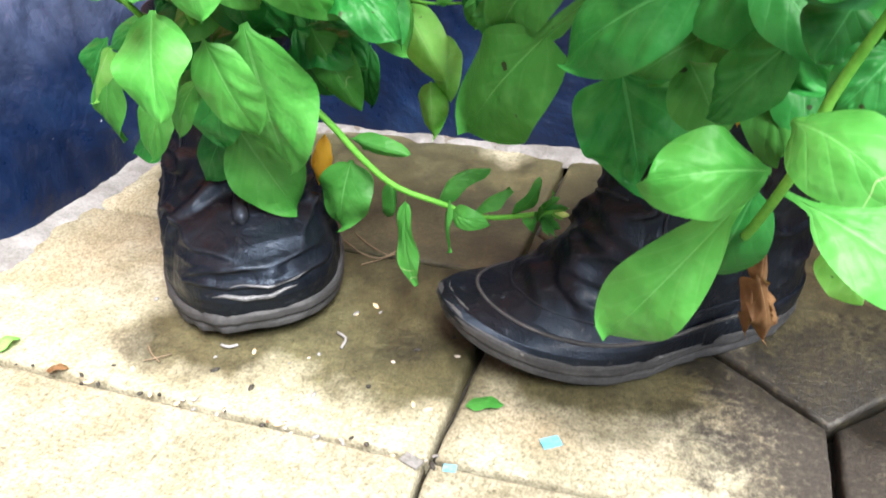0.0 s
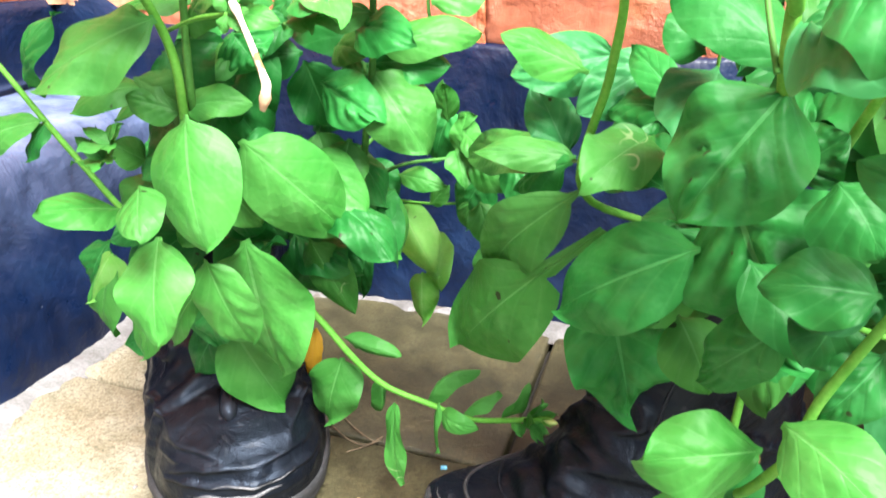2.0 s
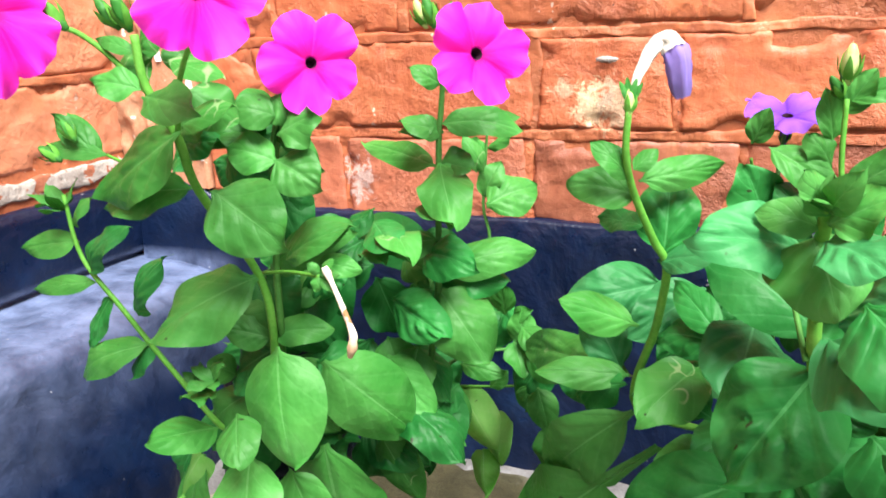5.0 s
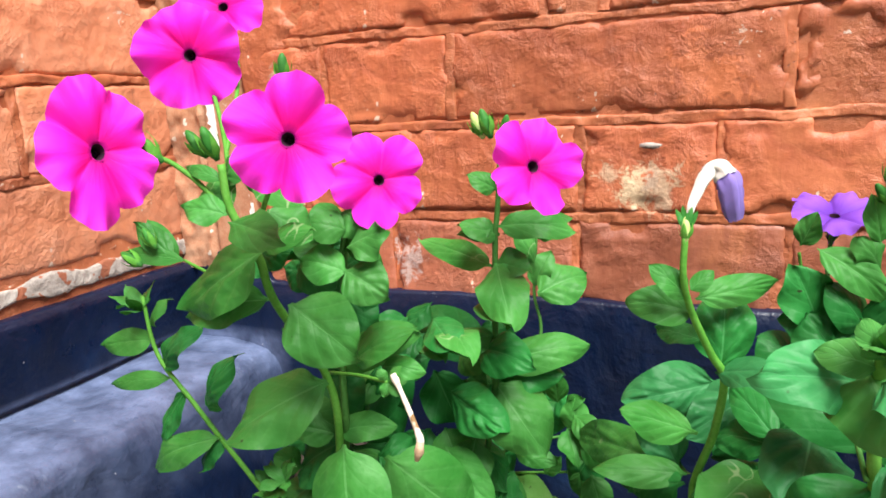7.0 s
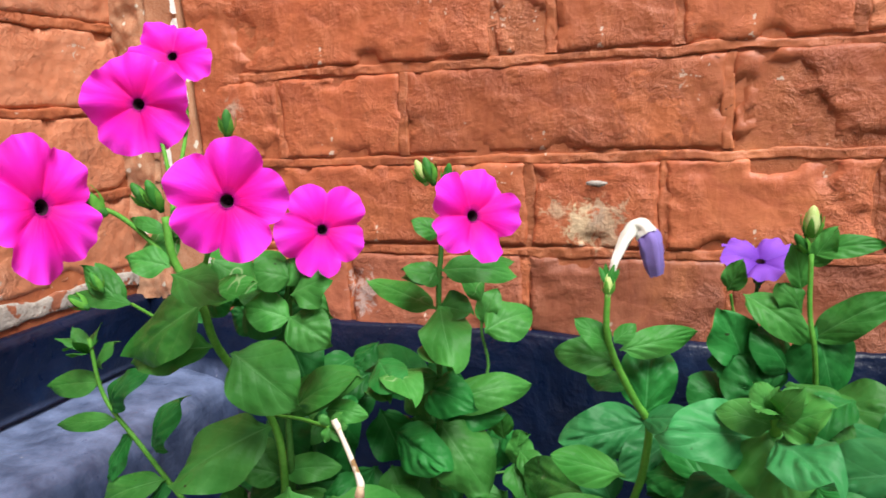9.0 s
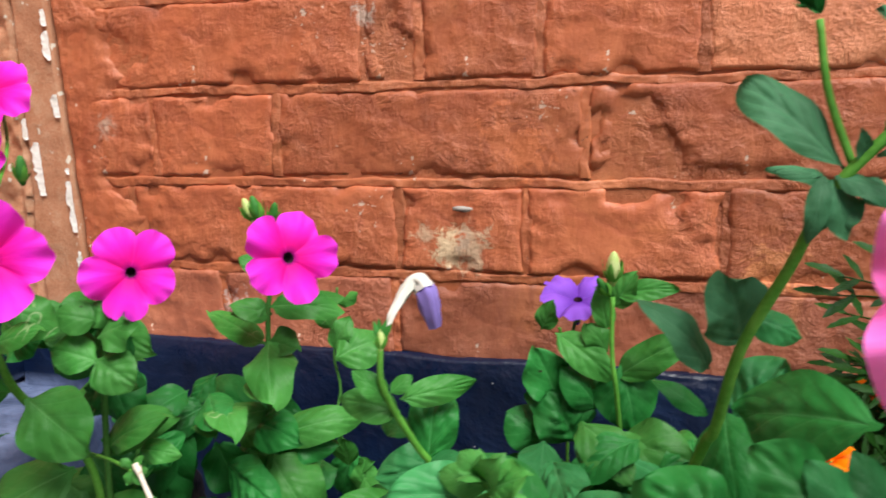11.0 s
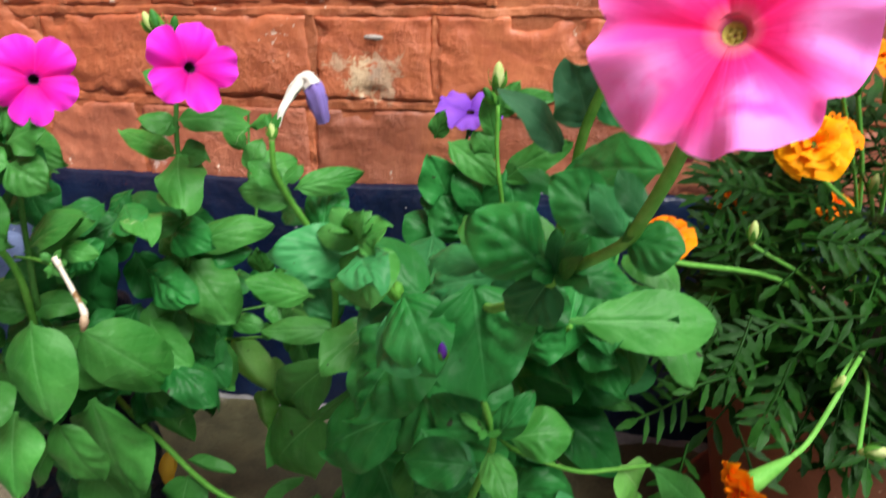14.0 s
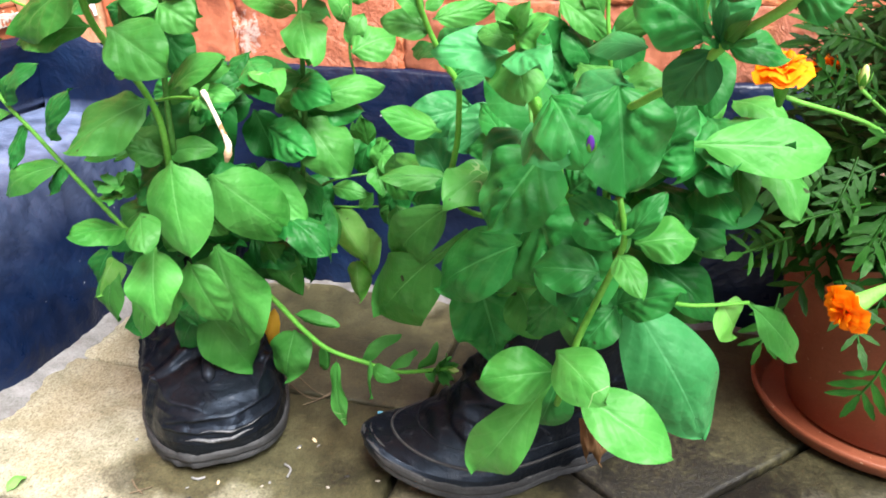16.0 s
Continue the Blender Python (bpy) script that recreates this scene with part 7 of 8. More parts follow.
def fill(plant, count, centre, size, length, m, axis):
    """Inner leaves of a bush, each growing outwards from its middle stems."""
    for _ in range(count):
        d = Vector((bush_rng.gauss(0, 1), bush_rng.gauss(0, 1), bush_rng.gauss(0, 1))).normalized() * bush_rng.uniform(0.35, 1.0)
        p = Vector(centre) + Vector((d.x * size[0], d.y * size[1], d.z * size[2]))
        away = Vector((p.x - axis[0], (p.y - axis[1]) * 0.6 - 0.02, 0)).normalized()
        ln = bush_rng.uniform(*length)
        way = (away + Vector((bush_rng.uniform(-0.5, 0.5), bush_rng.uniform(-0.3, 0.3), bush_rng.uniform(-1.1, 0.15)))).normalized()
        leaf(plant, p, p + way * ln, ln * bush_rng.uniform(0.55, 0.72), m if bush_rng.random() < 0.7 else LEAF, roll=bush_rng.uniform(-25, 25))


fill(petunia_a, 26, (-0.085, 0.480, 0.175), (0.070, 0.032, 0.060), (0.030, 0.048), LEAF_COOL, (-0.09, 0.47))
fill(petunia_a, 20, (-0.060, 0.470, 0.255), (0.075, 0.035, 0.040), (0.026, 0.040), LEAF_COOL, (-0.06, 0.46))
fill(petunia_a, 5, (0.005, 0.520, 0.195), (0.040, 0.030, 0.040), (0.024, 0.036), LEAF_COOL, (-0.01, 0.52))
fill(petunia_b, 30, (0.168, 0.450, 0.200), (0.052, 0.040, 0.080), (0.032, 0.052), LEAF_COOL, (0.15, 0.45))
fill(petunia_b, 13, (0.135, 0.440, 0.265), (0.060, 0.040, 0.035), (0.030, 0.044), LEAF_SAGE, (0.13, 0.44))
fill(petunia_b, 18, (0.205, 0.430, 0.270), (0.040, 0.040, 0.045), (0.030, 0.044), LEAF_COOL, (0.20, 0.44))
fill(petunia_c, 14, (0.150, 0.50, 0.245), (0.050, 0.030, 0.040), (0.028, 0.040), LEAF_COOL, (0.155, 0.51))

# ---- the marigold in the pot ----
marigold = tagged(empty("marigold_plant"), "marigold with orange double flowers and feathery dark leaves, in a pot", "flowering plant")
marigold_bloom(marigold, (0.3335, 0.5200, 0.3637), (-0.2, -0.3, 0.9), 0.0165, ORANGE, 1, 1.0)
stem(marigold, [(0.3730, 0.6060, 0.1460), (0.3551, 0.5458, 0.2764), (0.3372, 0.5256, 0.3469)], 0.0018, 0.0014, STEM_YOUNG)
marigold_bloom(marigold, (0.3618, 0.5400, 0.3569), (0.1, -0.35, 0.9), 0.0165, ORANGE, 2, 1.0)
stem(marigold, [(0.3850, 0.6180, 0.1460), (0.3725, 0.5623, 0.2731), (0.3599, 0.5465, 0.3401)], 0.0018, 0.0014, STEM_YOUNG)
marigold_bloom(marigold, (0.3845, 0.5600, 0.3621), (0.1, -0.4, 0.9), 0.015, ORANGE, 3, 1.0)
stem(marigold, [(0.3970, 0.5940, 0.1460), (0.3899, 0.5603, 0.2765), (0.3828, 0.5667, 0.3471)], 0.0018, 0.0014, STEM_YOUNG)
marigold_bloom(marigold, (0.3011, 0.4450, 0.3320), (-0.15, -0.75, 0.65), 0.0172, AMBER, 4, 1.0)
stem(marigold, [(0.4090, 0.6060, 0.1460), (0.3564, 0.5126, 0.2629), (0.3039, 0.4591, 0.3197)], 0.0018, 0.0014, STEM_YOUNG)
marigold_bloom(marigold, (0.3228, 0.5000, 0.3272), (0.1, -0.3, 0.9), 0.015, ORANGE, 5, 1.0)
stem(marigold, [(0.3610, 0.6180, 0.1460), (0.3410, 0.5416, 0.2588), (0.3211, 0.5052, 0.3116)], 0.0018, 0.0014, STEM_YOUNG)
marigold_bloom(marigold, (0.3588, 0.4700, 0.3229), (0.2, -0.7, 0.6), 0.015, ORANGE, 6, 1.0)
stem(marigold, [(0.3730, 0.5940, 0.1460), (0.3642, 0.5181, 0.2592), (0.3553, 0.4822, 0.3124)], 0.0018, 0.0014, STEM_YOUNG)
marigold_bloom(marigold, (0.2383, 0.4019, 0.3017), (-0.1, -0.35, 0.9), 0.013, ORANGE, 7, 1.0)
stem(marigold, [(0.3850, 0.6060, 0.1460), (0.3124, 0.4865, 0.2472), (0.2397, 0.4071, 0.2884)], 0.0018, 0.0014, STEM_YOUNG)
marigold_bloom(marigold, (0.2764, 0.3730, 0.2017), (-0.75, -0.45, -0.35), 0.013, ORANGE, 8, 1.0, calyx=0.0260)
stem(marigold, [(0.3970, 0.6180, 0.1460), (0.3421, 0.4600, 0.2252), (0.3086, 0.4000, 0.2148), (0.2971, 0.3854, 0.2113)], 0.0018, 0.0014, STEM_YOUNG)
marigold_bloom(marigold, (0.3408, 0.5400, 0.2767), (0.1, -0.5, 0.8), 0.012, ORANGE, 9, 1.0)
stem(marigold, [(0.4090, 0.5940, 0.1460), (0.3742, 0.5505, 0.2358), (0.3394, 0.5470, 0.2656)], 0.0018, 0.0014, STEM_YOUNG)
marigold_bloom(marigold, (0.2893, 0.5600, 0.2719), (0.1, -0.5, 0.8), 0.012, ORANGE, 10, 1.0)
stem(marigold, [(0.3610, 0.6060, 0.1460), (0.3245, 0.5665, 0.2334), (0.2879, 0.5670, 0.2607)], 0.0018, 0.0014, STEM_YOUNG)
bud(marigold, (0.3160, 0.4900, 0.3645), (0.1, -0.1, 1), 0.016)
stem(marigold, [(0.3850, 0.6060, 0.1460), (0.3505, 0.5330, 0.2753), (0.3160, 0.4900, 0.3645)], 0.0013, 0.0011, STEM_YOUNG)
bud(marigold, (0.2812, 0.4450, 0.2843), (0.0, -0.1, 1), 0.012)
stem(marigold, [(0.3850, 0.6060, 0.1460), (0.3331, 0.5105, 0.2351), (0.2812, 0.4450, 0.2843)], 0.0013, 0.0011, STEM_YOUNG)
bud(marigold, (0.3427, 0.4900, 0.2969), (0.0, -0.1, 1), 0.012)
stem(marigold, [(0.3850, 0.6060, 0.1460), (0.3638, 0.5330, 0.2414), (0.3427, 0.4900, 0.2969)], 0.0013, 0.0011, STEM_YOUNG)
bud(marigold, (0.3168, 0.3700, 0.2276), (0.8, -0.3, 0.3), 0.012)
stem(marigold, [(0.3850, 0.6060, 0.1460), (0.3509, 0.4730, 0.2068), (0.3168, 0.3700, 0.2276)], 0.0013, 0.0011, STEM_YOUNG)
bud(marigold, (0.3124, 0.4000, 0.2365), (0.3, -0.2, 0.8), 0.01)
stem(marigold, [(0.3850, 0.6060, 0.1460), (0.3487, 0.4880, 0.2112), (0.3124, 0.4000, 0.2365)], 0.0013, 0.0011, STEM_YOUNG)
part("leaf", pinnate_bm((0.2924, 0.4300, 0.2323), (0.2585, 0.4050, 0.2304), 0.0189, n=(0.1, -0.8, 0.5), pairs=3, seed=0), LEAF_MARI, marigold)
part("leaf", pinnate_bm((0.2981, 0.4400, 0.2497), (0.2758, 0.4300, 0.2397), 0.0165, n=(0.1, -0.8, 0.5), pairs=4, seed=1), LEAF_MARI, marigold)
part("leaf", pinnate_bm((0.2618, 0.4400, 0.2068), (0.2333, 0.4023, 0.2113), 0.0199, n=(0.1, -0.8, 0.5), pairs=4, seed=2), LEAF_MARI, marigold)
part("leaf", pinnate_bm((0.2810, 0.4200, 0.2021), (0.2905, 0.3900, 0.1758), 0.0192, n=(0.1, -0.8, 0.5), pairs=3, seed=3), LEAF_MARI, marigold)
part("leaf", pinnate_bm((0.2957, 0.4100, 0.2291), (0.2884, 0.3940, 0.2211), 0.0208, n=(0.1, -0.8, 0.5), pairs=3, seed=4), LEAF_MARI, marigold)
part("leaf", pinnate_bm((0.2720, 0.4600, 0.2286), (0.2400, 0.4500, 0.2296), 0.0208, n=(0.1, -0.8, 0.5), pairs=5, seed=5), LEAF_MARI, marigold)
part("leaf", pinnate_bm((0.2972, 0.4600, 0.2753), (0.2700, 0.4500, 0.2903), 0.0166, n=(0.1, -0.8, 0.5), pairs=4, seed=6), LEAF_MARI, marigold)
part("leaf", pinnate_bm((0.2831, 0.4600, 0.2571), (0.2624, 0.4700, 0.2769), 0.0174, n=(0.1, -0.8, 0.5), pairs=4, seed=7), LEAF_MARI, marigold)
part("leaf", pinnate_bm((0.3037, 0.3900, 0.1684), (0.2953, 0.3879, 0.1491), 0.0216, n=(0.1, -0.8, 0.5), pairs=3, seed=8), LEAF_MARI, marigold)
part("leaf", pinnate_bm((0.2655, 0.4600, 0.1636), (0.2583, 0.4500, 0.1350), 0.0193, n=(0.1, -0.8, 0.5), pairs=3, seed=9), LEAF_MARI, marigold)
part("leaf", pinnate_bm((0.2973, 0.4800, 0.2965), (0.2680, 0.4700, 0.3056), 0.0171, n=(0.1, -0.8, 0.5), pairs=4, seed=10), LEAF_MARI, marigold)
part("leaf", pinnate_bm((0.2704, 0.4600, 0.2532), (0.2573, 0.4400, 0.2346), 0.0202, n=(0.1, -0.8, 0.5), pairs=4, seed=11), LEAF_MARI, marigold)
part("leaf", pinnate_bm((0.3249, 0.4000, 0.2522), (0.2742, 0.3700, 0.2827), 0.0134, n=(0.1, -0.8, 0.5), pairs=4, seed=20), LEAF_MARI, marigold)
part("leaf", pinnate_bm((0.2779, 0.4600, 0.2648), (0.2621, 0.4400, 0.2941), 0.0160, n=(0.1, -0.8, 0.5), pairs=4, seed=21), LEAF_MARI, marigold)
part("leaf", pinnate_bm((0.2616, 0.4400, 0.2240), (0.2556, 0.4200, 0.2545), 0.0186, n=(0.1, -0.8, 0.5), pairs=2, seed=22), LEAF_MARI, marigold)
part("leaf", pinnate_bm((0.2946, 0.4000, 0.2491), (0.2845, 0.3900, 0.2265), 0.0191, n=(0.1, -0.8, 0.5), pairs=3, seed=23), LEAF_MARI, marigold)
part("leaf", pinnate_bm((0.3012, 0.4400, 0.2910), (0.3243, 0.4300, 0.2909), 0.0174, n=(0.1, -0.8, 0.5), pairs=4, seed=24), LEAF_MARI, marigold)
part("leaf", pinnate_bm((0.2825, 0.4300, 0.2550), (0.2706, 0.4100, 0.2298), 0.0179, n=(0.1, -0.8, 0.5), pairs=4, seed=25), LEAF_MARI, marigold)
part("leaf", pinnate_bm((0.3160, 0.3900, 0.2768), (0.2910, 0.3800, 0.2770), 0.0154, n=(0.1, -0.8, 0.5), pairs=3, seed=26), LEAF_MARI, marigold)
mari_rng = random.Random(4)
for k in range(290):
    # feathery leaves all round the bush, springing from its inner branches
    a, h = mari_rng.uniform(0, 2 * math.pi), mari_rng.uniform(0.0, 1.30)
    inner = Vector((0.385 + 0.045 * math.cos(a), 0.60 + 0.035 * math.sin(a) - 0.05 * h, 0.140 + 0.135 * h))
    reach = mari_rng.uniform(0.045, 0.085)
    way = Vector((math.cos(a) * 1.15, math.sin(a) * 0.95 - 0.35, mari_rng.uniform(-0.45, 0.75))).normalized()
    tip = inner + way * reach
    if tip.y < 0.695:
        part("leaf", pinnate_bm(inner, tip, mari_rng.uniform(0.020, 0.032), n=(way.x * 0.2, -0.5, 0.8), pairs=mari_rng.choice((3, 4, 4)), seed=k + 40), LEAF_MARI, marigold)
for k in range(75):
    # a skirt of leaves that spills over the front of the rim
    a, h = mari_rng.uniform(3.3, 6.0), mari_rng.uniform(0.0, 1.0)
    inner = Vector((0.385 + 0.070 * math.cos(a), 0.60 + 0.070 * math.sin(a), 0.165 + 0.06 * h))
    way = Vector((math.cos(a), math.sin(a), mari_rng.uniform(-0.75, -0.1))).normalized()
    part("leaf", pinnate_bm(inner, inner + way * mari_rng.uniform(0.045, 0.075), mari_rng.uniform(0.020, 0.030), n=(way.x * 0.4, -0.5, 0.7), pairs=mari_rng.choice((3, 4)), seed=k + 400), LEAF_MARI, marigold)
for k in range(14):
    a = k * 0.449 * 2
    stem(marigold, [(0.385 + 0.02 * math.cos(a), 0.606 + 0.02 * math.sin(a), 0.145), (0.385 + 0.04 * math.cos(a), 0.595 + 0.03 * math.sin(a), 0.20), (0.385 + 0.07 * math.cos(a), 0.575 + 0.055 * math.sin(a), 0.26)], 0.0017, 0.0009, STEM_DARK)

# ---- litter on the paving ----
tagged(part("fallen_leaf", leaf_bm((0.0428, 0.3984, 0.0010), (0.0607, 0.4049, 0.0015), 0.01, n=(0.1, 0, 1), arch=0.15), LEAF), "small torn green leaf lying on the paving", "leaf")
tagged(part("fallen_leaf", leaf_bm((-0.1783, 0.3594, 0.0010), (-0.1679, 0.3654, 0.0015), 0.006, n=(0.1, 0, 1), arch=0.2), LEAF_BROWN), "tiny dry red-brown leaf lying in a joint", "leaf")
tagged(part("seedling", leaf_bm((-0.2166, 0.3636, 0.0010), (-0.2138, 0.3793, 0.0015), 0.009, n=(0.1, 0, 1), arch=0.3), LEAF_PALE), "pale green weed seedling in a paving joint", "weed")
tagged(part("straw", tube(curve_points([(-0.0797, 0.5259, 0.0020), (-0.0623, 0.5124, 0.0040), (-0.0492, 0.5112, 0.0030), (-0.0422, 0.5239, 0.0020)], 5), 0.00055, 5), STRAW), "thin dry root or straw lying on the paving", "straw", group="straws on the paving")
tagged(part("straw", tube(curve_points([(-0.0777, 0.5381, 0.0015), (-0.0594, 0.5242, 0.0020), (-0.0447, 0.5174, 0.0016)], 5), 0.0004, 5), STRAW), "thin dry root or straw lying on the paving", "straw", group="straws on the paving")
tagged(part("straw", tube(curve_points([(-0.0582, 0.5030, 0.0015), (-0.0492, 0.5112, 0.0020), (-0.0420, 0.5204, 0.0020)], 5), 0.0004, 5), STRAW), "thin dry root or straw lying on the paving", "straw", group="straws on the paving")
tagged(part("straw", tube(curve_points([(-0.1392, 0.3940, 0.0015), (-0.1312, 0.3872, 0.0020), (-0.1241, 0.3834, 0.0016)], 5), 0.0005, 5), STRAW), "thin dry root or straw lying on the paving", "straw", group="straws on the paving")
tagged(part("straw", tube(curve_points([(-0.1327, 0.3818, 0.0015), (-0.1271, 0.3854, 0.0020), (-0.1214, 0.3911, 0.0016)], 5), 0.0004, 5), STRAW), "thin dry root or straw lying on the paving", "straw", group="straws on the paving")
tagged(part("straw", tube(curve_points([(-0.0998, 0.4057, 0.0016), (-0.0948, 0.4052, 0.0018), (-0.0907, 0.4084, 0.0016)], 5), 0.0009, 5), CEMENT), "thin dry root or straw lying on the paving", "straw", group="straws on the paving")
tagged(part("straw", tube(curve_points([(-0.0427, 0.4343, 0.0016), (-0.0359, 0.4299, 0.0020), (-0.0350, 0.4219, 0.0016)], 5), 0.0009, 5), CEMENT), "thin dry root or straw lying on the paving", "straw", group="straws on the paving")
chip = tagged(part("plastic_scrap", placed(box_bm((-0.0045, -0.0030, 0), (0.0045, 0.0030, 0.0008)), pose(0.0877, 0.3871, 0.0003, 0, 0, 35)), BLUE_CHIP, smooth=False), "small bright blue plastic scrap lying on the paving", "scrap")
chip = tagged(part("plastic_scrap", placed(box_bm((-0.0030, -0.0018, 0), (0.0030, 0.0018, 0.0008)), pose(0.0478, 0.3583, 0.0003, 0, 0, 10)), BLUE_CHIP, smooth=False), "tiny blue plastic scrap lying in a joint", "scrap")
chip = tagged(part("plastic_scrap", placed(box_bm((-0.0050, -0.0030, 0), (0.0050, 0.0030, 0.001)), pose(0.0298, 0.3573, 0.0003, 0, 0, -20)), CEMENT, smooth=False), "tiny pale scrap lying at a paving joint", "scrap")
chip = tagged(part("plastic_scrap", placed(box_bm((-0.0020, -0.0013, 0), (0.0020, 0.0013, 0.0008)), pose(0.0039, 0.5088, 0.0003, 0, 0, 15)), BLUE_CHIP, smooth=False), "tiny blue plastic scrap lying on the paving", "scrap")
for k in range(70):
    # pale grains of grit and straw near the boots and along a joint
    g_rng = random.Random(k + 900)
    gx, gy = (g_rng.uniform(-0.20, 0.04), 0.361 + g_rng.uniform(-0.004, 0.004)) if k % 2 else (g_rng.uniform(-0.17, 0.03), g_rng.uniform(0.37, 0.47))
    gr = bmesh.new()
    bmesh.ops.create_icosphere(gr, subdivisions=1, radius=g_rng.uniform(0.0006, 0.0015),
                               matrix=pose(gx, gy, 0.0004, 0, 0, g_rng.uniform(0, 180)) @ Matrix.Diagonal((g_rng.uniform(1, 2.4), 1, 0.7, 1)))
    tagged(part("grit", gr, g_rng.choice((CEMENT, LIME, CREAM, JOINT))), "pale grain of grit lying on the paving", "grit", group="grit on the paving")

# ---- bricks ----
Z0 = 0.289 - PITCH
def course(wall, z0, z1, joints, seed, m=BRICK, turn=0.0, special=None):
    for k, (a, b) in enumerate(zip(joints, joints[1:])):
        lay_brick(wall, a, b, z0, z1, seed + k * 1.37, (special or {}).get(k, m), turn)
        if turn:
            mortar_bead(wall, (WALL_X + 0.001, b, z0 + 0.004), (WALL_X + 0.001, b, z1 - 0.004), seed + k, 0.0050)
        elif b - a < 0.6:
            mortar_bead(wall, (b, WALL_Y + 0.001, z0 + 0.004), (b, WALL_Y + 0.001, z1 - 0.004), seed + k, 0.0050)
    if turn:
        mortar_bead(wall, (WALL_X + 0.001, joints[0], z1), (WALL_X + 0.001, joints[-1], z1), seed)
    else:
        mortar_bead(wall, (joints[0], WALL_Y + 0.0005, z1), (joints[-1], WALL_Y + 0.0005, z1), seed)


def run(start, n, phase):
    """Joints of a plain course: stretchers with a header now and then."""
    xs = [start]
    for k in range(n):
        xs.append(xs[-1] + (0.128 if (k + phase) % 3 == 1 else 0.258))
    return xs


def batten_edge(z):
    """The batten leans a little out of plumb."""
    return -0.3565 - 0.06 * (z - 0.42)


course(wall_back, Z0, Z0 + PITCH, [batten_edge(Z0 + 0.5 * PITCH) + 0.0024, -0.204, -0.04, 0.120, 0.382, 0.64, 0.77, 1.03], 1, BRICK_BROWN)
course(wall_back, Z0 + PITCH, Z0 + 2 * PITCH, [batten_edge(Z0 + 1.5 * PITCH) + 0.0024, -0.294, -0.035, 0.072, 0.222, 0.48, 0.61, 0.87, 1.03], 2)
course(wall_back, Z0 + 2 * PITCH, Z0 + 3 * PITCH, [batten_edge(Z0 + 2.5 * PITCH) + 0.0024, -0.266, -0.143, 0.118, 0.369, 0.50, 0.76, 1.02], 3, special={4: BRICK_ORANGE_LIT, 5: BRICK_ORANGE_LIT})
course(wall_back, Z0 + 3 * PITCH, Z0 + 4 * PITCH, [batten_edge(Z0 + 3.5 * PITCH) + 0.0024, -0.062, -0.014, 0.083, 0.203, 0.462, 0.72, 0.85, 1.02], 4, special={4: BRICK_ORANGE_LIT, 5: BRICK_ORANGE_LIT})
course(wall_back, Z0 + 4 * PITCH, Z0 + 5 * PITCH, [batten_edge(Z0 + 4.5 * PITCH) + 0.0024, -0.25, -0.12, 0.14, 0.40, 0.53, 0.79, 1.02], 5)
course(wall_back, Z0 + 5 * PITCH, Z0 + 6 * PITCH, [batten_edge(Z0 + 5.5 * PITCH) + 0.0024, -0.30, -0.04, 0.09, 0.35, 0.61, 0.74, 1.0], 6)
course(wall_back, Z0 + 6 * PITCH, Z0 + 7 * PITCH, [batten_edge(Z0 + 6.5 * PITCH) + 0.0024, -0.17, 0.09, 0.22, 0.48, 0.74, 1.0], 7)

ZL = 0.264
for k in range(6):
    ys = [-0.62 + 0.13 * (k % 2) + 0.26 * i for i in range(6)]
    ys = [y for y in ys if y < WALL_Y - 0.05] + [WALL_Y - 0.002]
    course(wall_left, ZL + k * PITCH, ZL + (k + 1) * PITCH, ys, 20 + k, BRICK_FADED, 90.0)
mortar_bead(wall_left, (WALL_X + 0.001, -0.8, 0.2545), (WALL_X + 0.001, WALL_Y - 0.004, 0.2545), 3.0, 0.0085, LIME, "exposed pale lime mortar")

# the corner batten between the two walls
def batten(u, v):
    z = 0.235 + 1.6 * v
    end = batten_edge(z)
    x = WALL_X - 0.002 + (end - WALL_X + 0.002) * min(1.0, u / 0.94)
    y = WALL_Y - 0.006 - 0.0025 * math.sin(math.pi * u) + 0.0012 * fbm((x, 0, z), 30)
    wander = 0.037 + 0.0025 * fbm((0, 2, z), 14, 3)
    if x < WALL_X + wander:
        # crumbling plaster between the side wall and the batten
        y -= 0.0030 + 0.0050 * fbm((x, 5, z), 45, 4)
    elif x < WALL_X + wander + 0.0030:
        y += 0.012
    return (x, y + max(0.0, u - 0.94) * 0.30, z)


bt = tagged(part("corner_batten", sheet(50, 520, batten, uv=False), BATTEN), "weathered painted wooden batten in the wall corner, paint flaking", "batten", kind="structure")


def old_paint(z0, z1, wide, inset, seed):
    """A ragged film of white paint left on the batten's face."""
    def f(u, v):
        z = z0 + (z1 - z0) * v
        fat = wide * math.sin(math.pi * (0.06 + 0.88 * v)) ** 0.4 * (1.0 + 0.8 * fbm((seed, 0, z), 90, 3))
        x = batten_edge(z) - inset + 0.0022 - fat * (1 - u) + 0.0008 * fbm((seed, 3, z), 60, 3)
        return (x, WALL_Y - 0.0102 + 0.0012 * u + 0.0004 * fbm((x, seed, z), 200, 2), z)
    part("paint_film", sheet(4, 40, f, uv=False), OLD_WHITE, bt, "flaking white paint along its edge")


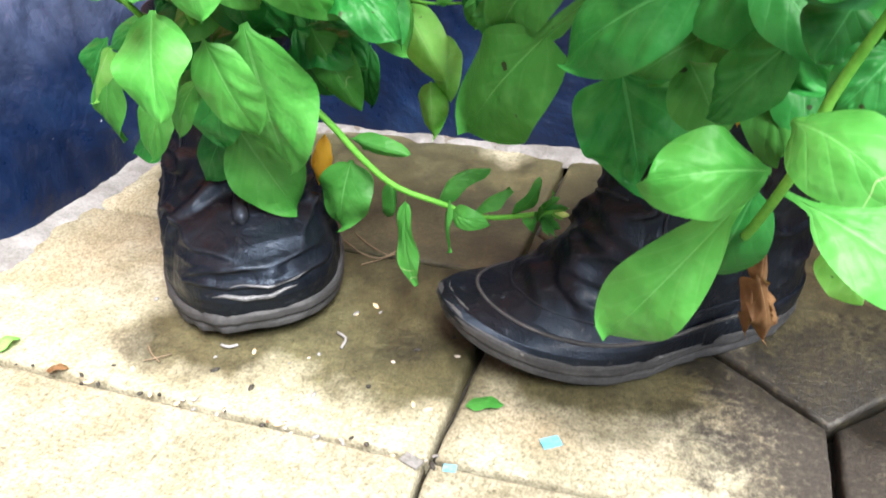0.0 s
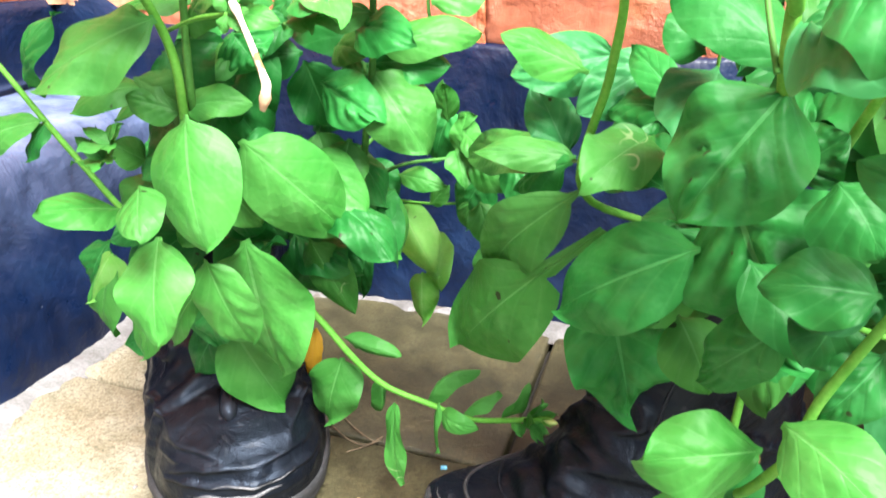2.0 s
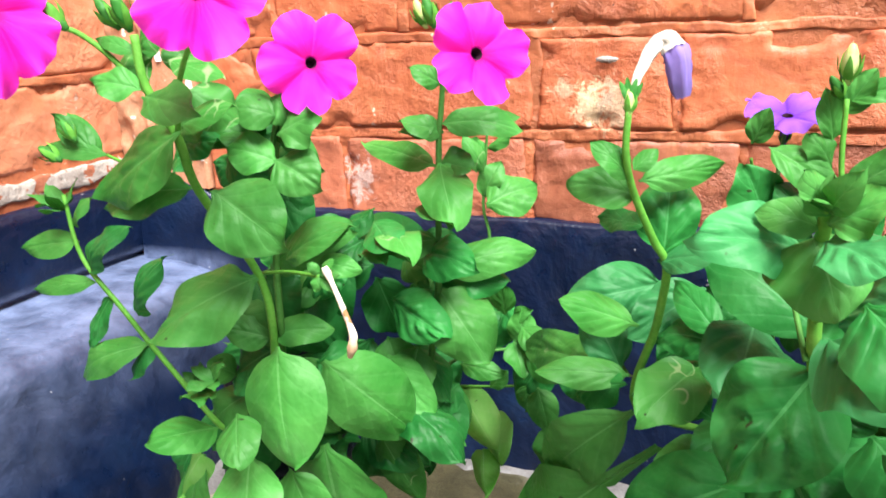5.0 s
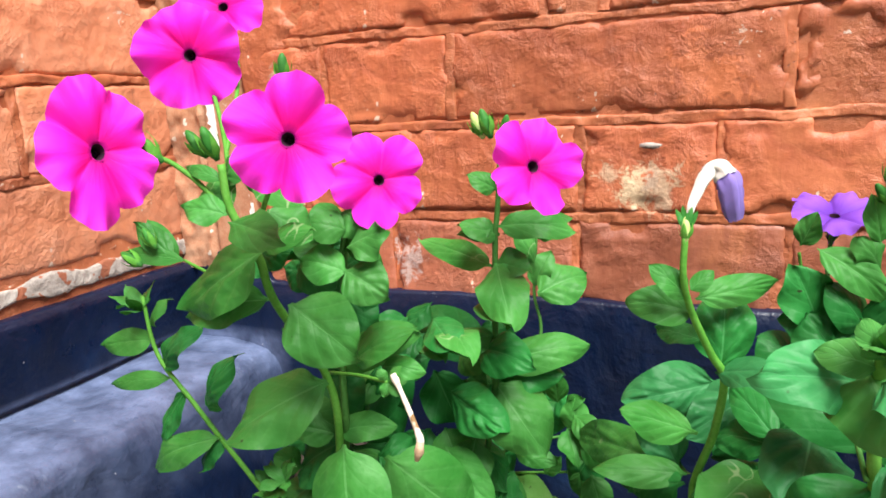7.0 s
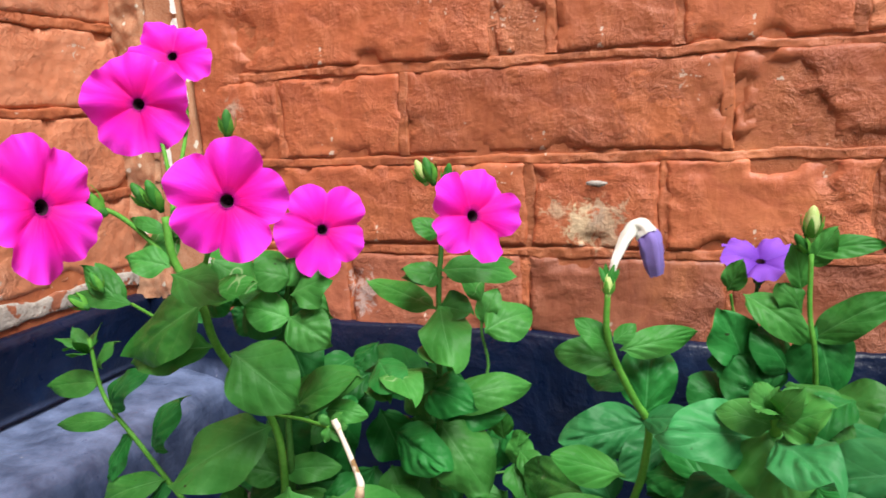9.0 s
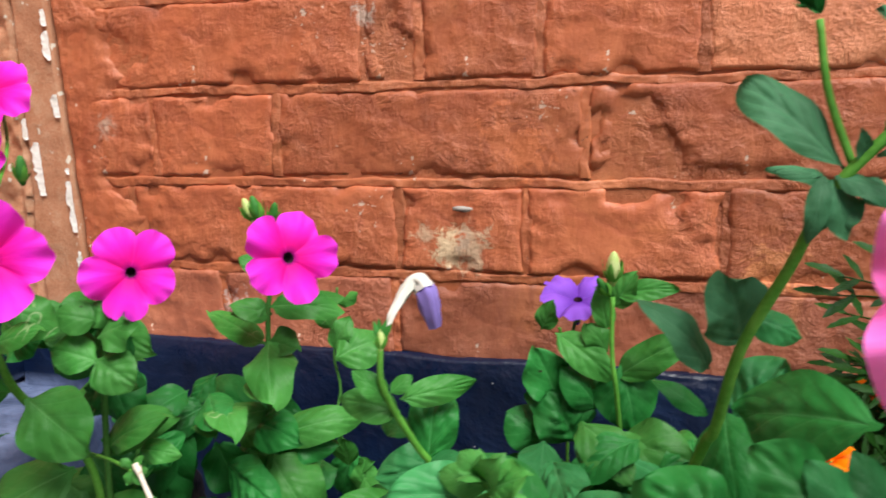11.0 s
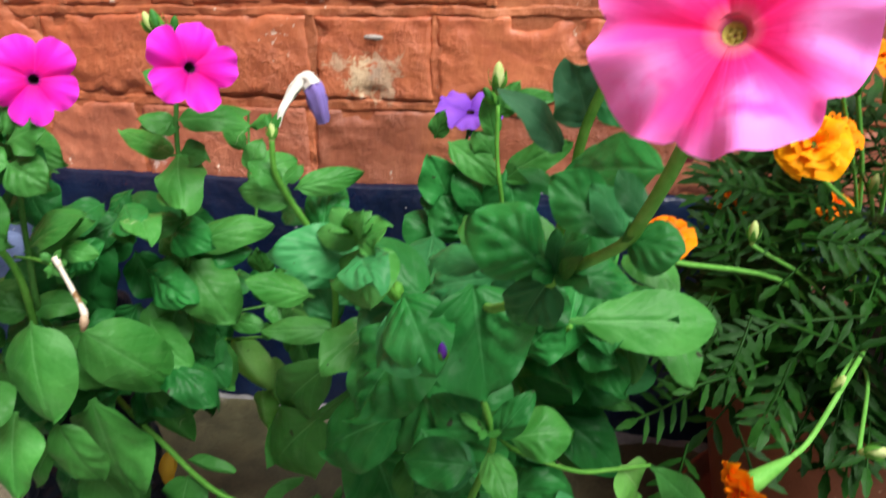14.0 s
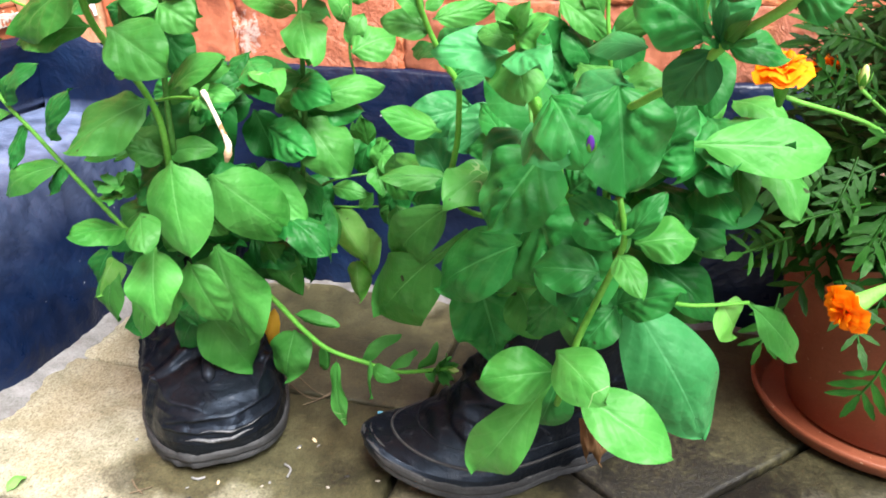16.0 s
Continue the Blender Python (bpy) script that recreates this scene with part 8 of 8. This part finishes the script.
for k, (z0, z1, wide, inset) in enumerate(((0.505, 0.520, 0.0050, 0.001), (0.475, 0.501, 0.0065, 0.001), (0.424, 0.445, 0.0060, 0.001), (0.318, 0.366, 0.0060, 0.001), (0.372, 0.378, 0.0035, 0.001),
                                           (0.545, 0.570, 0.0050, 0.001), (0.600, 0.640, 0.0050, 0.001), (0.352, 0.402, 0.0085, 0.030), (0.404, 0.424, 0.0050, 0.040), (0.262, 0.300, 0.0050, 0.001))):
    old_paint(z0, z1, wide, inset, k + 1.0)


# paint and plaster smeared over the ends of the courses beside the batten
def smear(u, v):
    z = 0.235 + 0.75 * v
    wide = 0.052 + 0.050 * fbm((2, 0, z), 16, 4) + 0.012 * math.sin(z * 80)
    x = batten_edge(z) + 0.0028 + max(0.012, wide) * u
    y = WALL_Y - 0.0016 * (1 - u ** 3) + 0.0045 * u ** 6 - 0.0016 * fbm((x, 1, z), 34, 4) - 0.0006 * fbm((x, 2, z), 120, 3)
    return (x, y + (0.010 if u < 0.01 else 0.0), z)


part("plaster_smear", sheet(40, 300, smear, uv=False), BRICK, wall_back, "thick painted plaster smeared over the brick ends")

# a raised chip of old paint on a brick
def flake(x, z, w, h, seed, m):
    def f(u, v):
        a = 2 * math.pi * u
        r = v * (0.85 + 0.30 * fbm((math.cos(a) + seed * 7.7, math.sin(a), seed), 0.9, 2) + 0.16 * fbm((math.cos(a) * 3 + seed, math.sin(a) * 3, seed), 1.5, 3))
        px, pz = x + w * r * math.cos(a), z + h * r * math.sin(a)
        return (px, WALL_Y - 0.0042 + 0.0022 * v * v + 0.0006 * fbm((px, seed, pz), 200, 3), pz)
    return part("paint_flake", sheet(44, 6, f, uv=False, wrap=True), m, wall_back)


flake(0.020, 0.3455, 0.010, 0.0030, 4.0, LIME)

# ---- pavers ----
def paver_slab(poly, seed, top=0.0):
    c = sum((Vector((x, y, 0)) for x, y in poly), Vector()) / len(poly)
    bm = bmesh.new()
    rings = []
    # the outline with extra points, so that the edge can wander
    line = []
    for (x0, y0), (x1, y1) in zip(poly, poly[1:] + poly[:1]):
        n = max(2, int(math.hypot(x1 - x0, y1 - y0) / 0.012))
        line += [Vector((x0 + (x1 - x0) * i / n, y0 + (y1 - y0) * i / n, 0)) for i in range(n)]
    for inset, z in ((0.0020, -0.012), (0.0018, -0.0030), (0.0024, -0.0009), (0.0042, 0.0)):
        ring = []
        for p in line:
            d = (c - p).normalized()
            w = inset + 0.0012 * fbm((p.x, p.y, seed), 55, 3)
            ring.append(bm.verts.new((p.x + d.x * w * 1.25, p.y + d.y * w * 1.25, top + z + 0.0006 * fbm((p.x, p.y, seed), 25))))
        rings.append(ring)
    k = len(line)
    for a, b in zip(rings, rings[1:]):
        for i in range(k):
            bm.faces.new((a[i], a[(i + 1) % k], b[(i + 1) % k], b[i]))
    bm.faces.new(rings[-1])
    return part("paver", bm, PAVER, pavement)


pavement = tagged(empty("pavement"), "yellowish sandstone coloured paving with dark gritty joints and mossy stains", "paving", kind="structure")
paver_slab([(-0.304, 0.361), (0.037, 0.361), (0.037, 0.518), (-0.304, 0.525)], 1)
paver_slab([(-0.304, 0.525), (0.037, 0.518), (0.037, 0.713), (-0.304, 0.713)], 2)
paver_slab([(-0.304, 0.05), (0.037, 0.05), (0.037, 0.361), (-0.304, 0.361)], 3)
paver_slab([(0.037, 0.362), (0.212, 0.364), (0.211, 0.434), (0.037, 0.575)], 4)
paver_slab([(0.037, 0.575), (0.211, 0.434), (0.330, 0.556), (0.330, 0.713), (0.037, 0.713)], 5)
paver_slab([(0.212, 0.364), (0.50, 0.372), (0.50, 0.55), (0.330, 0.556), (0.211, 0.434)], 6)
paver_slab([(0.330, 0.556), (0.50, 0.55), (0.62, 0.56), (0.62, 0.713), (0.330, 0.713)], 7)
paver_slab([(0.037, 0.05), (0.30, 0.05), (0.30, 0.366), (0.037, 0.362)], 8)
paver_slab([(0.30, 0.05), (0.62, 0.05), (0.62, 0.372), (0.30, 0.366)], 9)
paver_slab([(0.62, 0.05), (0.92, 0.05), (0.92, 0.372), (0.62, 0.372)], 11)
paver_slab([(0.50, 0.372), (0.92, 0.372), (0.92, 0.713), (0.62, 0.713), (0.62, 0.56), (0.50, 0.55)], 10)
for i in range(5):
    for j in range(5):
        paver_slab([(-0.262 + 0.30 * i, -1.45 + 0.30 * j), (0.036 + 0.30 * i, -1.45 + 0.30 * j), (0.036 + 0.30 * i, -1.15 + 0.30 * j), (-0.262 + 0.30 * i, -1.15 + 0.30 * j)], 20 + i * 5 + j)
